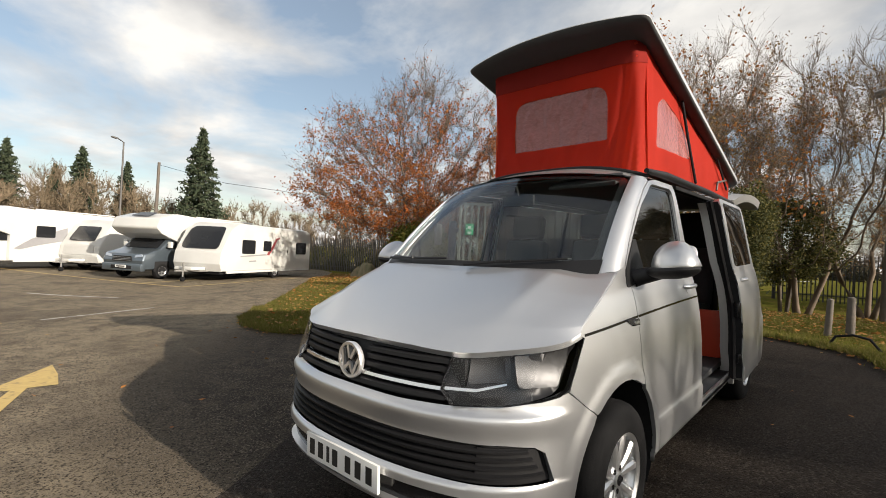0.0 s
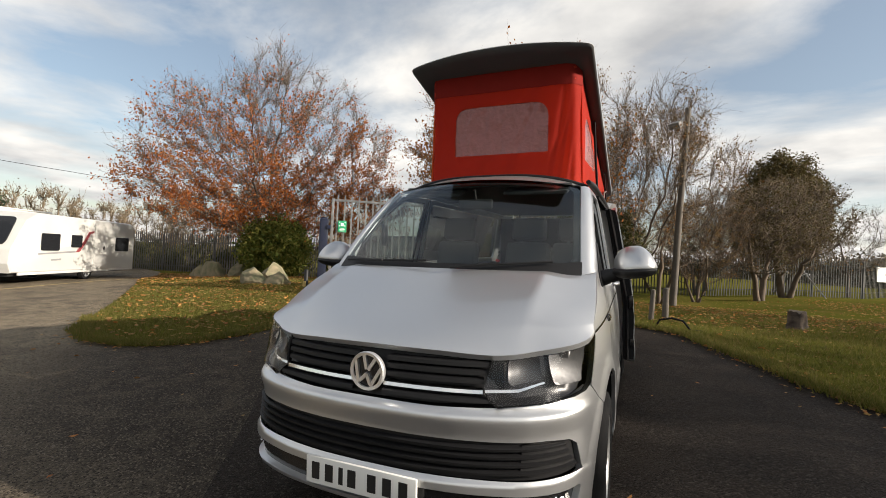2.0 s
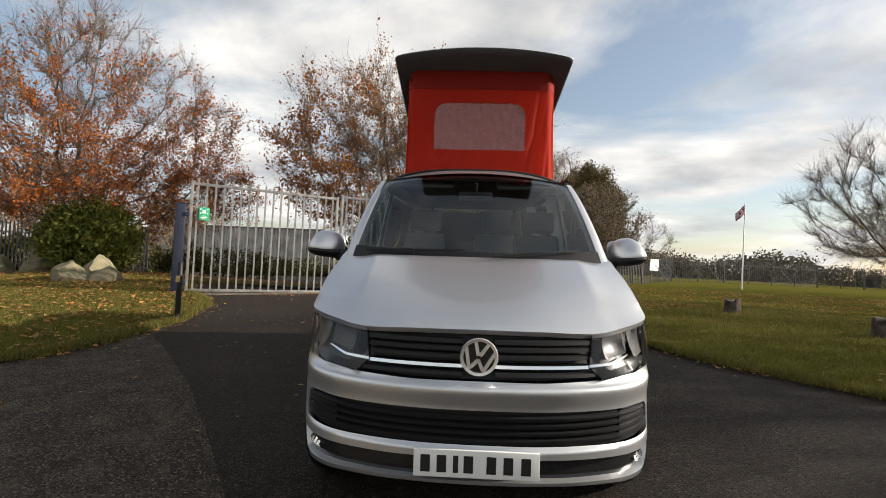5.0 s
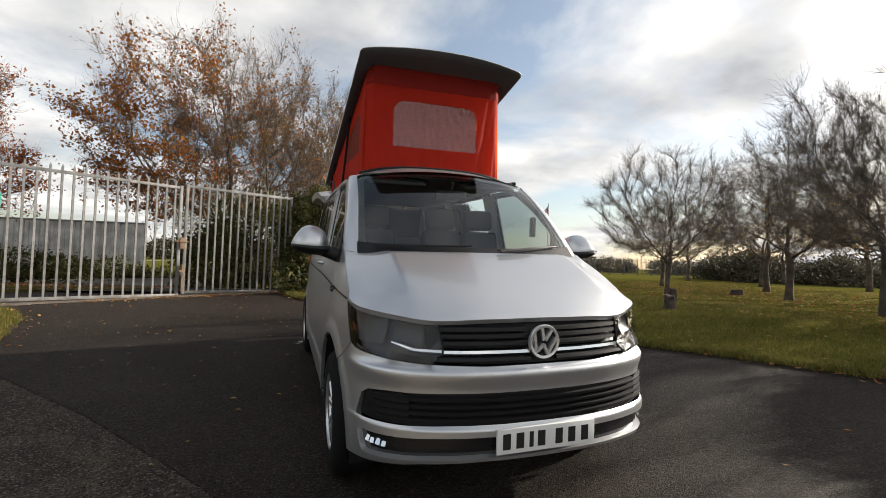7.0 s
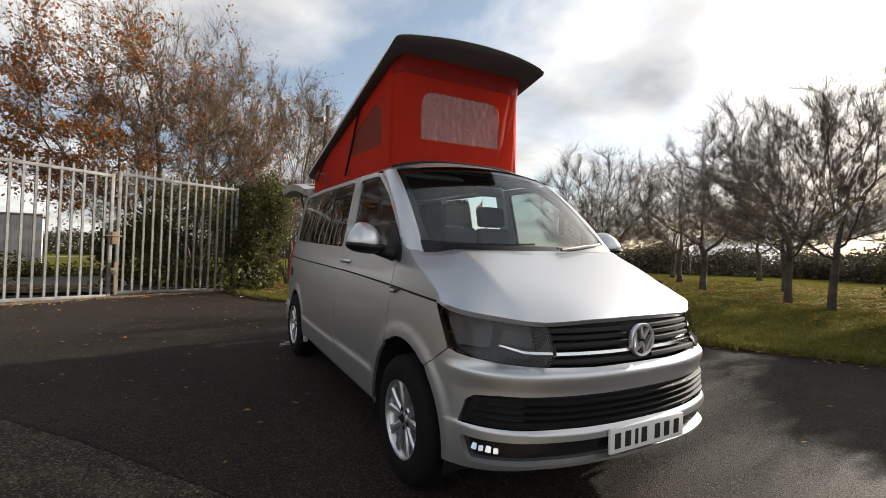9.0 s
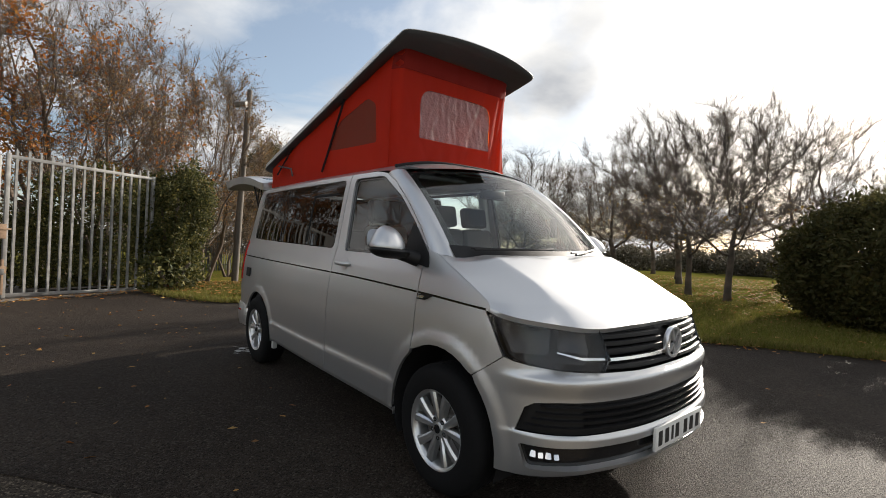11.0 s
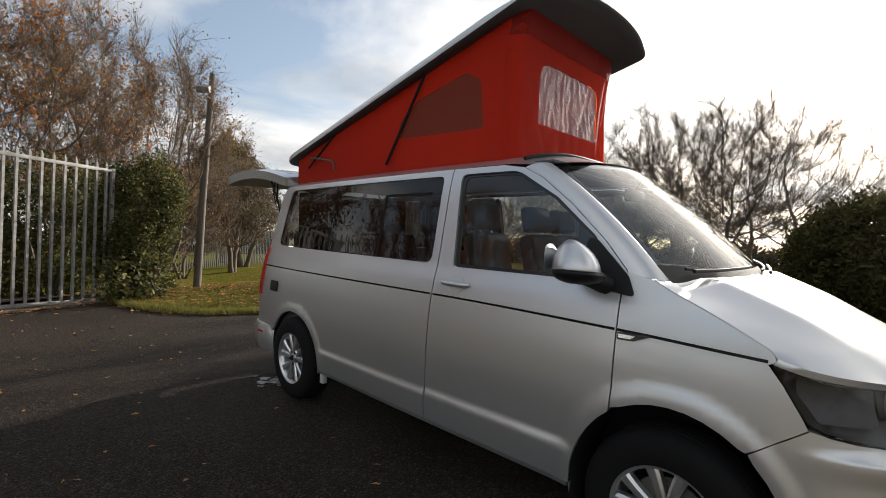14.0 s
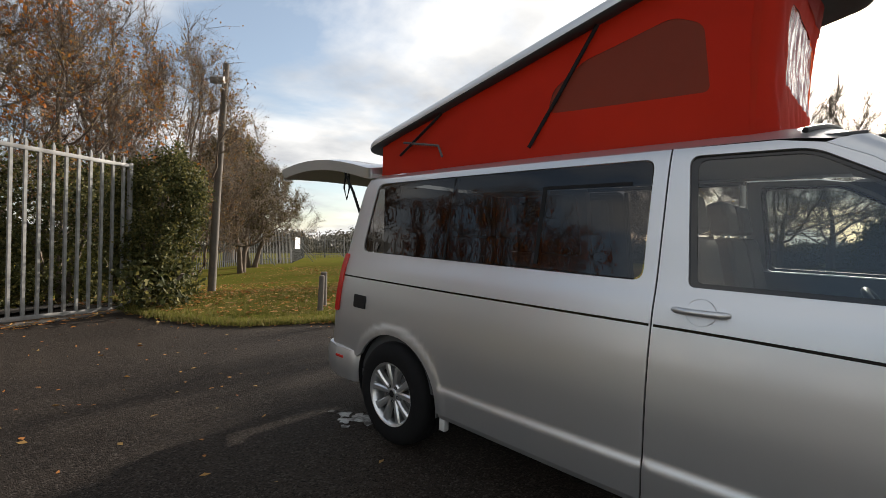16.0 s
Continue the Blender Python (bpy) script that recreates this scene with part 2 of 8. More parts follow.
def asphalt(name, dark, pale, stone, patch_scale=0.6, ramp=(0.42, 0.70), rough=0.75, van_shade=None):
    """Asphalt: worn pale patches over dark binder, with single chippings and their relief."""
    m = bpy.data.materials.new(name)
    m.use_nodes = True
    n, l = m.node_tree.nodes, m.node_tree.links
    b = n["Principled BSDF"]
    tc = n.new("ShaderNodeTexCoord")

    def tex(kind, scale, detail=4.0, **kw):
        t = n.new(kind)
        t.inputs["Scale"].default_value = scale
        if kind == "ShaderNodeTexNoise":
            t.inputs["Detail"].default_value = detail
        l.new(tc.outputs["Object"], t.inputs["Vector"])
        return t

    def ramp_of(sock, a, c):
        r = n.new("ShaderNodeValToRGB")
        r.color_ramp.elements[0].position, r.color_ramp.elements[1].position = a, c
        l.new(sock, r.inputs["Fac"])
        return r.outputs["Color"]

    def blend(fac, a, c, kind="MIX"):
        x = n.new("ShaderNodeMix")
        x.data_type, x.blend_type = "RGBA", kind
        for sock, v in (("Factor", fac), ("A", a), ("B", c)):
            if isinstance(v, (tuple, float)):
                x.inputs[sock].default_value = (*v, 1) if isinstance(v, tuple) else v
            else:
                l.new(v, x.inputs[sock])
        return x.outputs["Result"]
    big, mid = tex("ShaderNodeTexNoise", patch_scale, 8.0), tex("ShaderNodeTexNoise", patch_scale * 7, 6.0)
    chips, grain = tex("ShaderNodeTexVoronoi", 95.0), tex("ShaderNodeTexNoise", 230.0, 3.0)
    share = ramp_of(big.outputs["Fac"], *ramp)
    if van_shade:                     # pale share faded out near the van, painting in part of its shade
        cx_, cy_, r0, r1 = van_shade
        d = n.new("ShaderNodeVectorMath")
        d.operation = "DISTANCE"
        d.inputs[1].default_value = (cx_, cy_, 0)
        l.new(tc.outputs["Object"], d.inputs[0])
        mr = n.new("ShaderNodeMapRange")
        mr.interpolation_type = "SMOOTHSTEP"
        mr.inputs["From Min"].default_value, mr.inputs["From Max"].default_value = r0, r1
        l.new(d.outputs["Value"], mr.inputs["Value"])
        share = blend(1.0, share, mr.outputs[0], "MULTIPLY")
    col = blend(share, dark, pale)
    col = blend(ramp_of(mid.outputs["Fac"], 0.46, 0.74), col, tuple(d * 0.75 + p * 0.25 for d, p in zip(dark, pale)))
    spots = tex("ShaderNodeTexNoise", 19.0, 5.0)
    col = blend(ramp_of(spots.outputs["Fac"], 0.58, 0.70), col, tuple(d * 0.8 + p * 0.2 for d, p in zip(dark, pale)))
    sep = n.new("ShaderNodeSeparateColor")
    l.new(chips.outputs["Color"], sep.inputs[0])
    col = blend(ramp_of(sep.outputs[0], 0.70, 0.95), col, stone)
    col = blend(ramp_of(sep.outputs[1], 0.55, 1.0), col, tuple(v * 0.35 for v in dark))
    col = blend(0.5, col, blend(ramp_of(grain.outputs["Fac"], 0.3, 0.7), (0.35, 0.35, 0.35), (1.0, 1.0, 1.0)), "MULTIPLY")
    l.new(col, b.inputs["Base Color"])
    b.inputs["Roughness"].default_value = rough
    b.inputs["Specular IOR Level"].default_value = 0.09
    hm = n.new("ShaderNodeMath")
    hm.operation = "ADD"
    l.new(chips.outputs["Distance"], hm.inputs[0])
    l.new(grain.outputs["Fac"], hm.inputs[1])
    bp = n.new("ShaderNodeBump")
    bp.inputs["Strength"].default_value, bp.inputs["Distance"].default_value = 0.9, 0.006
    bp.invert = True
    l.new(hm.outputs[0], bp.inputs["Height"])
    l.new(bp.outputs[0], b.inputs["Normal"])
    return m

# ---- building kit ----
from mathutils.geometry import delaunay_2d_cdt


def curve(pts):
    """A smooth monotone curve through (t, value) pairs."""
    xs, ys = [p[0] for p in pts], [p[1] for p in pts]
    k = len(xs)
    d = [(ys[i + 1] - ys[i]) / (xs[i + 1] - xs[i]) for i in range(k - 1)]
    m = [d[0]] + [0 if d[i - 1] * d[i] <= 0 else 2 * d[i - 1] * d[i] / (d[i - 1] + d[i]) for i in range(1, k - 1)] + [d[-1]]

    def f(t):
        if t <= xs[0]:
            return ys[0] + m[0] * (t - xs[0])
        if t >= xs[-1]:
            return ys[-1] + m[-1] * (t - xs[-1])
        i = 0
        while t > xs[i + 1]:
            i += 1
        h = xs[i + 1] - xs[i]
        u = (t - xs[i]) / h
        return (2 * u**3 - 3 * u * u + 1) * ys[i] + (u**3 - 2 * u * u + u) * h * m[i] + (-2 * u**3 + 3 * u * u) * ys[i + 1] + (u**3 - u * u) * h * m[i + 1]
    return f


def sst(a, b, t):
    t = min(1.0, max(0.0, (t - a) / (b - a)))
    return t * t * (3 - 2 * t)


def link(name, me, mat, parent=None, label=""):
    ob = new(name, me)
    if mat:
        me.materials.append(mat)
    if parent:
        ob.parent = parent
    if label:
        ob["label"] = label
    return ob


def raw(name, verts, faces, mat, parent=None, label="", smooth=True, sharp=35):
    me = bpy.data.meshes.new(name)
    me.from_pydata([tuple(v) for v in verts], [], faces)
    me.update()
    if smooth:
        me.shade_smooth()
        if sharp < 180:
            me.set_sharp_from_angle(angle=radians(sharp))
    return link(name, me, mat, parent, label)


def part(name, bm, mat, parent=None, label="", smooth=True, sharp=35):
    me = bpy.data.meshes.new(name)
    bm.normal_update()
    bm.to_mesh(me)
    bm.free()
    if smooth:
        me.shade_smooth()
        if sharp < 180:
            me.set_sharp_from_angle(angle=radians(sharp))
    return link(name, me, mat, parent, label)


def empty(name, m=None):
    ob = new(name)
    ob.empty_display_size = 0.2
    if m is not None:
        ob.matrix_world = m
    return ob


def fillet(corners, seg=6):
    """A closed outline from (u, v, radius) corners."""
    out = []
    k = len(corners)
    for i, c in enumerate(corners):
        p, r = Vector(c[:2]), (c[2] if len(c) > 2 else 0)
        a, b = Vector(corners[i - 1][:2]) - p, Vector(corners[(i + 1) % k][:2]) - p
        if r <= 0:
            out.append(tuple(p))
            continue
        ang = a.angle(b, 3.0)
        if a.length < 1e-6 or b.length < 1e-6 or ang > 3.1 or ang < 0.02:
            out.append(tuple(p))
            continue
        cut = min(r / math.tan(ang / 2), a.length * 0.49, b.length * 0.49)
        s, e = p + a.normalized() * cut, p + b.normalized() * cut
        for j in range(seg + 1):
            t = j / seg
            out.append(tuple(s * (1 - t) ** 2 + p * 2 * t * (1 - t) + e * t * t))
    return out


def fine(loop, step):
    out = []
    for i, p in enumerate(loop):
        q = loop[(i + 1) % len(loop)]
        d = math.dist(p, q)
        k = max(1, int(math.ceil(d / step)))
        out += [(p[0] + (q[0] - p[0]) * j / k, p[1] + (q[1] - p[1]) * j / k) for j in range(k)]
    return out


def inside(p, loop):
    x, y = p
    hit = False
    j = len(loop) - 1
    for i in range(len(loop)):
        xi, yi = loop[i]
        xj, yj = loop[j]
        if (yi > y) != (yj > y) and x < (xj - xi) * (y - yi) / (yj - yi) + xi:
            hit = not hit
        j = i
    return hit


def edge_distance(p, loops):
    best = 1e9
    for loop in loops:
        a = np.array(loop)
        b = np.roll(a, -1, axis=0)
        ab, ap = b - a, np.array(p) - a
        t = np.clip((ab * ap).sum(1) / np.maximum((ab * ab).sum(1), 1e-12), 0, 1)
        best = min(best, float(np.sqrt(((ap - ab * t[:, None]) ** 2).sum(1)).min()))
    return best


def sheet(outline, holes, step):
    """Triangles that fill an outline with holes, with inner points every step."""
    loops = [fine(outline, step)] + [fine(h, step) for h in holes]
    pts, edges = [], []
    for lp in loops:
        s = len(pts)
        pts += [Vector(p) for p in lp]
        edges += [(s + i, s + (i + 1) % len(lp)) for i in range(len(lp))]
    us, vs = [p[0] for p in loops[0]], [p[1] for p in loops[0]]
    nu, nv = int((max(us) - min(us)) / step) + 1, int((max(vs) - min(vs)) / step) + 1
    for i in range(nu + 1):
        for j in range(nv + 1):
            p = (min(us) + (i + 0.5 * (j % 2)) * step, min(vs) + j * step)
            if inside(p, loops[0]) and not any(inside(p, h) for h in loops[1:]) and edge_distance(p, loops) > step * 0.45:
                pts.append(Vector(p))
    v, _, f, *_ = delaunay_2d_cdt(pts, edges, [], 0, 1e-5)
    v = [tuple(p) for p in v]
    keep = []
    for t in f:
        c = (sum(v[i][0] for i in t) / 3, sum(v[i][1] for i in t) / 3)
        if inside(c, loops[0]) and not any(inside(c, h) for h in loops[1:]):
            keep.append(tuple(t))
    return v, keep


def panel(name, outline, holes, surf, mat, parent=None, label="", step=0.06, thick=0.02, flip=False, rim=True):
    """A panel that follows surf(u, v), with its edges turned inwards by thick. Its shading normals come from surf itself."""
    v2, tris = sheet(outline, holes, step)
    P = [Vector(surf(*p)) for p in v2]
    N = []
    e = 0.004
    for u, w in v2:
        a = Vector(surf(u + e, w)) - Vector(surf(u - e, w))
        b = Vector(surf(u, w + e)) - Vector(surf(u, w - e))
        nrm = a.cross(b)
        nrm = nrm.normalized() if nrm.length > 1e-9 else Vector((0, 0, 1))
        N.append(-nrm if flip else nrm)
    verts, faces = list(P), []
    for a, b, c in tris:
        g = (P[b] - P[a]).cross(P[c] - P[a])
        faces.append((a, b, c) if g.dot(N[a] + N[b] + N[c]) > 0 else (a, c, b))
    count = len(faces)
    if rim and thick:
        seen = {}
        for f in faces:
            for i in range(3):
                k = (f[i], f[(i + 1) % 3])
                seen[k] = True
        border = [k for k in seen if (k[1], k[0]) not in seen]
        twin = {}
        for a, b in border:
            for i in (a, b):
                if i not in twin:
                    twin[i] = (len(verts), len(verts) + 1)
                    verts += [P[i], P[i] - N[i] * thick]
        for a, b in border:
            faces.append((twin[b][0], twin[a][0], twin[a][1], twin[b][1]))
    me = bpy.data.meshes.new(name)
    me.from_pydata([tuple(p) for p in verts], [], faces)
    me.update()
    me.shade_smooth()
    normals = []
    for i, poly in enumerate(me.polygons):
        for li in poly.loop_indices:
            vi = me.loops[li].vertex_index
            normals.append(tuple(N[vi]) if i < count else (0.0, 0.0, 0.0))
    me.normals_split_custom_set(normals)
    return link(name, me, mat, parent, label)


def add_box(bm, x0, x1, y0, y1, z0, z1, bevel=0.0, seg=2, m=None):
    g = bmesh.ops.create_cube(bm, size=1.0)["verts"]
    for v in g:
        v.co = Vector((x0 + (v.co.x + 0.5) * (x1 - x0), y0 + (v.co.y + 0.5) * (y1 - y0), z0 + (v.co.z + 0.5) * (z1 - z0)))
    if bevel:
        es = list({e for v in g for e in v.link_edges})
        r = bmesh.ops.bevel(bm, geom=es, offset=bevel, segments=seg, affect="EDGES", profile=0.6)
        g = list({v for f in r["faces"] for v in f.verts} | {v for v in g if v.is_valid})
    if m is not None:
        bmesh.ops.transform(bm, matrix=m, verts=[v for v in g if v.is_valid])
    return bm


def box(x0, x1, y0, y1, z0, z1, bevel=0.0, seg=2, m=None):
    return add_box(bmesh.new(), x0, x1, y0, y1, z0, z1, bevel, seg, m)


def tube_mesh(paths, sides=6):
    """Verts and faces of tapered tubes along paths of (x, y, z, radius)."""
    verts, faces = [], []
    ring = [(math.cos(2 * math.pi * i / sides), math.sin(2 * math.pi * i / sides)) for i in range(sides)]
    for path in paths:
        base = len(verts)
        k = len(path)
        for i, p in enumerate(path):
            a, b = Vector(path[max(0, i - 1)][:3]), Vector(path[min(k - 1, i + 1)][:3])
            d = (b - a)
            d = d.normalized() if d.length > 1e-9 else Vector((0, 0, 1))
            ref = Vector((0, 0, 1)) if abs(d.z) < 0.9 else Vector((1, 0, 0))
            u = d.cross(ref).normalized()
            w = d.cross(u)
            for c, s in ring:
                verts.append(tuple(Vector(p[:3]) + (u * c + w * s) * p[3]))
        for i in range(k - 1):
            for j in range(sides):
                a, b = base + i * sides + j, base + i * sides + (j + 1) % sides
                faces.append((a, a + sides, b + sides, b))
        faces.append(tuple(base + j for j in range(sides)))
        faces.append(tuple(base + (k - 1) * sides + j for j in reversed(range(sides))))
    return verts, faces


def tube(name, paths, mat, parent=None, label="", sides=8):
    v, f = tube_mesh(paths, sides)
    return raw(name, v, f, mat, parent, label, sharp=50)


def lathe(name, profile, mat, parent=None, label="", seg=40, m=None):
    """A body of revolution about the x axis: profile of (x, radius)."""
    verts, faces = [], []
    for x, r in profile:
        verts += [Vector((x, r * math.cos(2 * math.pi * i / seg), r * math.sin(2 * math.pi * i / seg))) for i in range(seg)]
    for k in range(len(profile) - 1):
        for i in range(seg):
            a, b = k * seg + i, k * seg + (i + 1) % seg
            faces.append((a, b, b + seg, a + seg))
    if m is not None:
        verts = [m @ v for v in verts]
    return raw(name, verts, faces, mat, parent, label, sharp=40)


def extrude_loop(loop, depth, place, both=True):
    """Verts and faces of an outline thickened by depth: place(u, v, d) gives the point."""
    k = len(loop)
    verts = [place(u, v, 0.0) for u, v in loop] + [place(u, v, depth) for u, v in loop]
    faces = [tuple(range(k - 1, -1, -1)), tuple(range(k, 2 * k))] + [(i, (i + 1) % k, k + (i + 1) % k, k + i) for i in range(k)]
    return verts, faces


def slab(name, loop, depth, place, mat, parent=None, label=""):
    v, f = extrude_loop(loop, depth, place)
    bm = bmesh.new()
    vs = [bm.verts.new(p) for p in v]
    for q in f:
        bm.faces.new([vs[i] for i in q])
    bmesh.ops.recalc_face_normals(bm, faces=bm.faces)
    return part(name, bm, mat, parent, label, smooth=False)

# ---- ground ----
def terrain(x, y):
    """Height of the land: the sloping yard in the middle, level land round it, a bank on the lawn by the gate."""
    plane = 0.0227 * x + 0.0332 * y
    r = math.hypot(x, y - 1.0)
    w = sst(8.0, 16.0, r)
    level = -0.16 - 0.20 * sst(5, 15, -x) * (1 - sst(30, 60, r)) + 0.46 * sst(20, 50, r) * sst(-5, 5, x) + 0.30 * sst(3, 9, x) * (1 - sst(20, 50, r))
    bank = 0.50 * math.exp(-0.5 * (((x + 12.0) / 3.8) ** 2 + ((y - 11.5) / 4.0) ** 2))
    return plane * (1 - w) + level * w + bank


YARD = [(-0.6, 11.6), (-0.95, 10.2), (-1.05, 9.0), (-0.72, 8.0), (-0.1, 7.15), (0.9, 6.75), (1.75, 6.2), (2.3, 4.6), (2.95, 2.9), (4.1, 1.5), (4.9, 0.3), (5.7, -1.1), (8.6, -4.6), (14, -9), (40, -22), (40, -60), (-70, -60), (-70, 24),
        (-36, 19.5), (-24, 15.5), (-19.5, 12.0), (-16.5, 9.2), (-12.8, 6.6), (-9.8, 4.3), (-7.8, 2.6), (-6.9, 1.9), (-6.0, 1.5), (-5.2, 1.45), (-4.6, 1.9), (-4.42, 2.9), (-4.45, 4.0), (-5.0, 6.0), (-6.3, 7.4), (-6.9, 8.4), (-7.4, 9.2)]


def bezel(loop, seg=4):
    return fillet([(x, y, 0.8) for x, y in loop], seg)


yard_line = bezel(YARD)

# the yard's colour is darkened round the van to deepen its shadow
M["asphalt"] = asphalt("asphalt", (0.046, 0.037, 0.029), (0.31, 0.255, 0.180), (0.18, 0.15, 0.115), 0.55, (0.24, 0.50), van_shade=(-1.5, 3.5, 3.7, 6.0))
M["new_asphalt"] = asphalt("newer_asphalt", (0.0255, 0.0195, 0.0155), (0.050, 0.039, 0.030), (0.078, 0.066, 0.056), 0.9, (0.45, 0.75), 0.7)
M["grass_soil"] = material("lawn", (0.084, 0.084, 0.017), rough=0.95, vary=0.45, scale=14, second=(0.115, 0.090, 0.027), second_scale=0.7, ramp=(0.45, 0.75), bump=0.6, bump_scale=45, spec=0.0)


def ground_sheet(name, outline, holes, step, lift, mat, drop=0.0):
    v2, tris = sheet(outline, holes, step)
    verts = [Vector((x, y, terrain(x, y) + lift)) for x, y in v2]
    faces = []
    for a, b, c in tris:
        g = (verts[b] - verts[a]).cross(verts[c] - verts[a])
        faces.append((a, b, c) if g.z > 0 else (a, c, b))
    if drop:
        seen = {(f[i], f[(i + 1) % 3]) for f in faces for i in range(3)}
        low = {}
        for a, b in [k for k in seen if (k[1], k[0]) not in seen]:
            for i in (a, b):
                if i not in low:
                    low[i] = len(verts)
                    verts.append(verts[i] - Vector((0, 0, drop)))
            faces.append((b, a, low[a], low[b]))
    return raw(name, verts, faces, mat, sharp=60)


def between(loop, keep):
    return [p for p in loop if keep(*p)]


near_land = [(-70, -60), (70, -60), (70, 75), (-70, 75)]
yard_clip = [(max(-69.9, min(39.9, x)), max(-59.9, y)) for x, y in yard_line]
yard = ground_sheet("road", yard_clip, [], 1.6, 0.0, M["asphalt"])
tagged(yard, "dark worn asphalt yard with pale patches and grit", "asphalt yard", kind="structure")
lawn = ground_sheet("ground", near_land, [yard_clip], 1.3, 0.03, M["grass_soil"], drop=0.06)
tagged(lawn, "mown autumn lawn with scattered fallen leaves", "lawn", kind="structure")

# land out to the horizon, in rings
verts, faces = [], []
ring = [(-70, -60), (0, -60), (70, -60), (70, 0), (70, 75), (0, 75), (-70, 75), (-70, 0)]
for k, s in enumerate((0.985, 2.0, 5.0, 14.0, 40.0)):
    verts += [(x * s, 5 + (y - 5) * s, terrain(x * s, y * s) - (0.08 if k == 0 else 0.02)) for x, y in ring]
for k in range(4):
    faces += [(k * 8 + i, k * 8 + 8 + i, k * 8 + 8 + (i + 1) % 8, k * 8 + (i + 1) % 8) for i in range(8)]
far_land = raw("ground_far", verts, [f[::-1] for f in faces], M["grass_soil"], sharp=180)
tagged(far_land, "flat distant fields reaching the horizon", "field", kind="structure")

# newer, darker surfacing by the gate and round the van
PATCH = [(-0.35, 11.4), (-0.65, 10.3), (-0.8, 9.1), (-0.42, 8.2), (0.1, 7.4), (1.05, 7.0), (2.0, 6.4), (2.6, 4.75), (3.25, 3.1), (4.35, 1.75), (5.2, 0.5), (6.0, -0.9), (8.9, -4.3), (10.0, -8.0), (3.2, -8.5), (1.2, -4.6), (0.0, -2.4), (-1.1, -0.7), (-1.77, 0.26), (-2.5, 1.26), (-3.6, 2.57), (-4.3, 3.3), (-4.3, 4.0), (-4.85, 6.0), (-6.2, 7.5), (-6.75, 8.4), (-7.2, 9.2)]
patch = ground_sheet("road_patch", bezel(PATCH), [], 1.0, .006, M["new_asphalt"])
# dark sheet over the ground beyond the gate: the trees' shade as colour
M["shaded_ground"] = material("shade_dark_ground", (0.026, 0.021, 0.016), rough=0.95, vary=0.4, scale=9, second=(0.060, 0.040, 0.024), second_scale=1.1, ramp=(0.5, 0.8), bump=0.5, bump_scale=30)
shaded_ground = ground_sheet("shaded_track", bezel([(-7.2, 9.6), (-3.4, 9.45), (-1.3, 10.9), (-1.6, 14), (-3.5, 20), (-6.5, 26), (-16, 28.5), (-16.5, 19.0), (-11.0, 13.2)]), [], 1.2, .045, M["shaded_ground"])
tagged(shaded_ground, "ground beyond the gate, coloured dark for the trees' shade", "soil track", kind="structure")
tagged(patch, "newer dark asphalt surfacing with a ragged seam", "asphalt patch", kind="structure")

# ---- the camper van ----
# van axes: x across (its driver's side is -x), y from the front axle to the rear, z up from the road
van = empty("camper_van", SLOPE)
tagged(van, "silver camper van with raised pop-up roof and red canvas", "camper van")

PROF = curve([(.2, .89), (.3, .905), (.5, .918), (.7, .92), (.9, .91), (1.04, .893), (1.15, .872), (1.25, .842), (1.5, .795), (1.79, .735), (1.86, .70), (1.92, .62)])
PLAN = curve([(-.9, -.50), (-.8, -.30), (-.7, -.19), (-.6, -.115), (-.5, -.075), (-.4, -.050), (-.3, -.032), (0, -.007), (.3, 0), (1.5, 0), (2.5, -.012), (3.2, -.04), (3.6, -.065), (3.85, -.1), (3.95, -.16)])


def side_x(y, z):
    x = PROF(z) + PLAN(y)
    # flared wheel arches and the ledge along the sill
    for cy, rx, ry in ((0.0, 0.40, 0.435), (3.0, 0.43, 0.375)):
        e = math.hypot((y - cy) / rx, (z - 0.36) / ry)
        x += 0.011 * (1 - sst(1.06, 1.22, e))
    x += 0.012 * (1 - sst(0.485, 0.525, z)) * sst(0.36, 0.46, y) * (1 - sst(2.5, 2.6, y))
    return x


def side(s):
    return lambda y, z: (s * side_x(y, z), y, z)


NOSE = [(0, -.865), (.18, -.858), (.35, -.837), (.5, -.800), (.65, -.738), (.745, -.662), (.805, -.575), (.845, -.475), (.870, -.375), (.885, -.275), (.900, -.13), (.912, 0), (.918, .15)]
run = [0.0]
for a, b in zip(NOSE, NOSE[1:]):
    run.append(run[-1] + math.dist(a, b))
NX, NY = curve([(s, p[0]) for s, p in zip(run, NOSE)]), curve([(s, p[1]) for s, p in zip(run, NOSE)])
BACK = curve([(.25, .06), (.33, .014), (.38, .0), (.48, .0), (.6, .01), (.72, .012), (.78, .03), (.84, .055), (.95, .09), (1.03, .125)])


def round_at(y):
    """How far round the nose the side reaches y."""
    lo, hi = .4, run[-1]
    for _ in range(30):
        mid = (lo + hi) / 2
        lo, hi = (mid, hi) if NY(mid) < y else (lo, mid)
    return lo


def wrap(s, z, proud=0.0):
    """The nose: s runs round the front from the middle, z is the height."""
    g, a = (1 if s >= 0 else -1), abs(s)
    x, y = NX(a), NY(a)
    tx, ty = (NX(a + .01) - NX(a - .01), NY(a + .01) - NY(a - .01)) if a > .01 else (.02, 0.0)
    k = math.hypot(tx, ty)
    o, w = BACK(z) - proud, sst(.72, 1.08, a)
    fx, fy = x - abs(ty / k) * o, y + abs(tx / k) * o
    sx = side_x(y, z) + proud * abs(ty / k)
    sy = y - proud * abs(tx / k)
    return (g * (fx * (1 - w) + sx * w), fy * (1 - w) + sy * w, z)


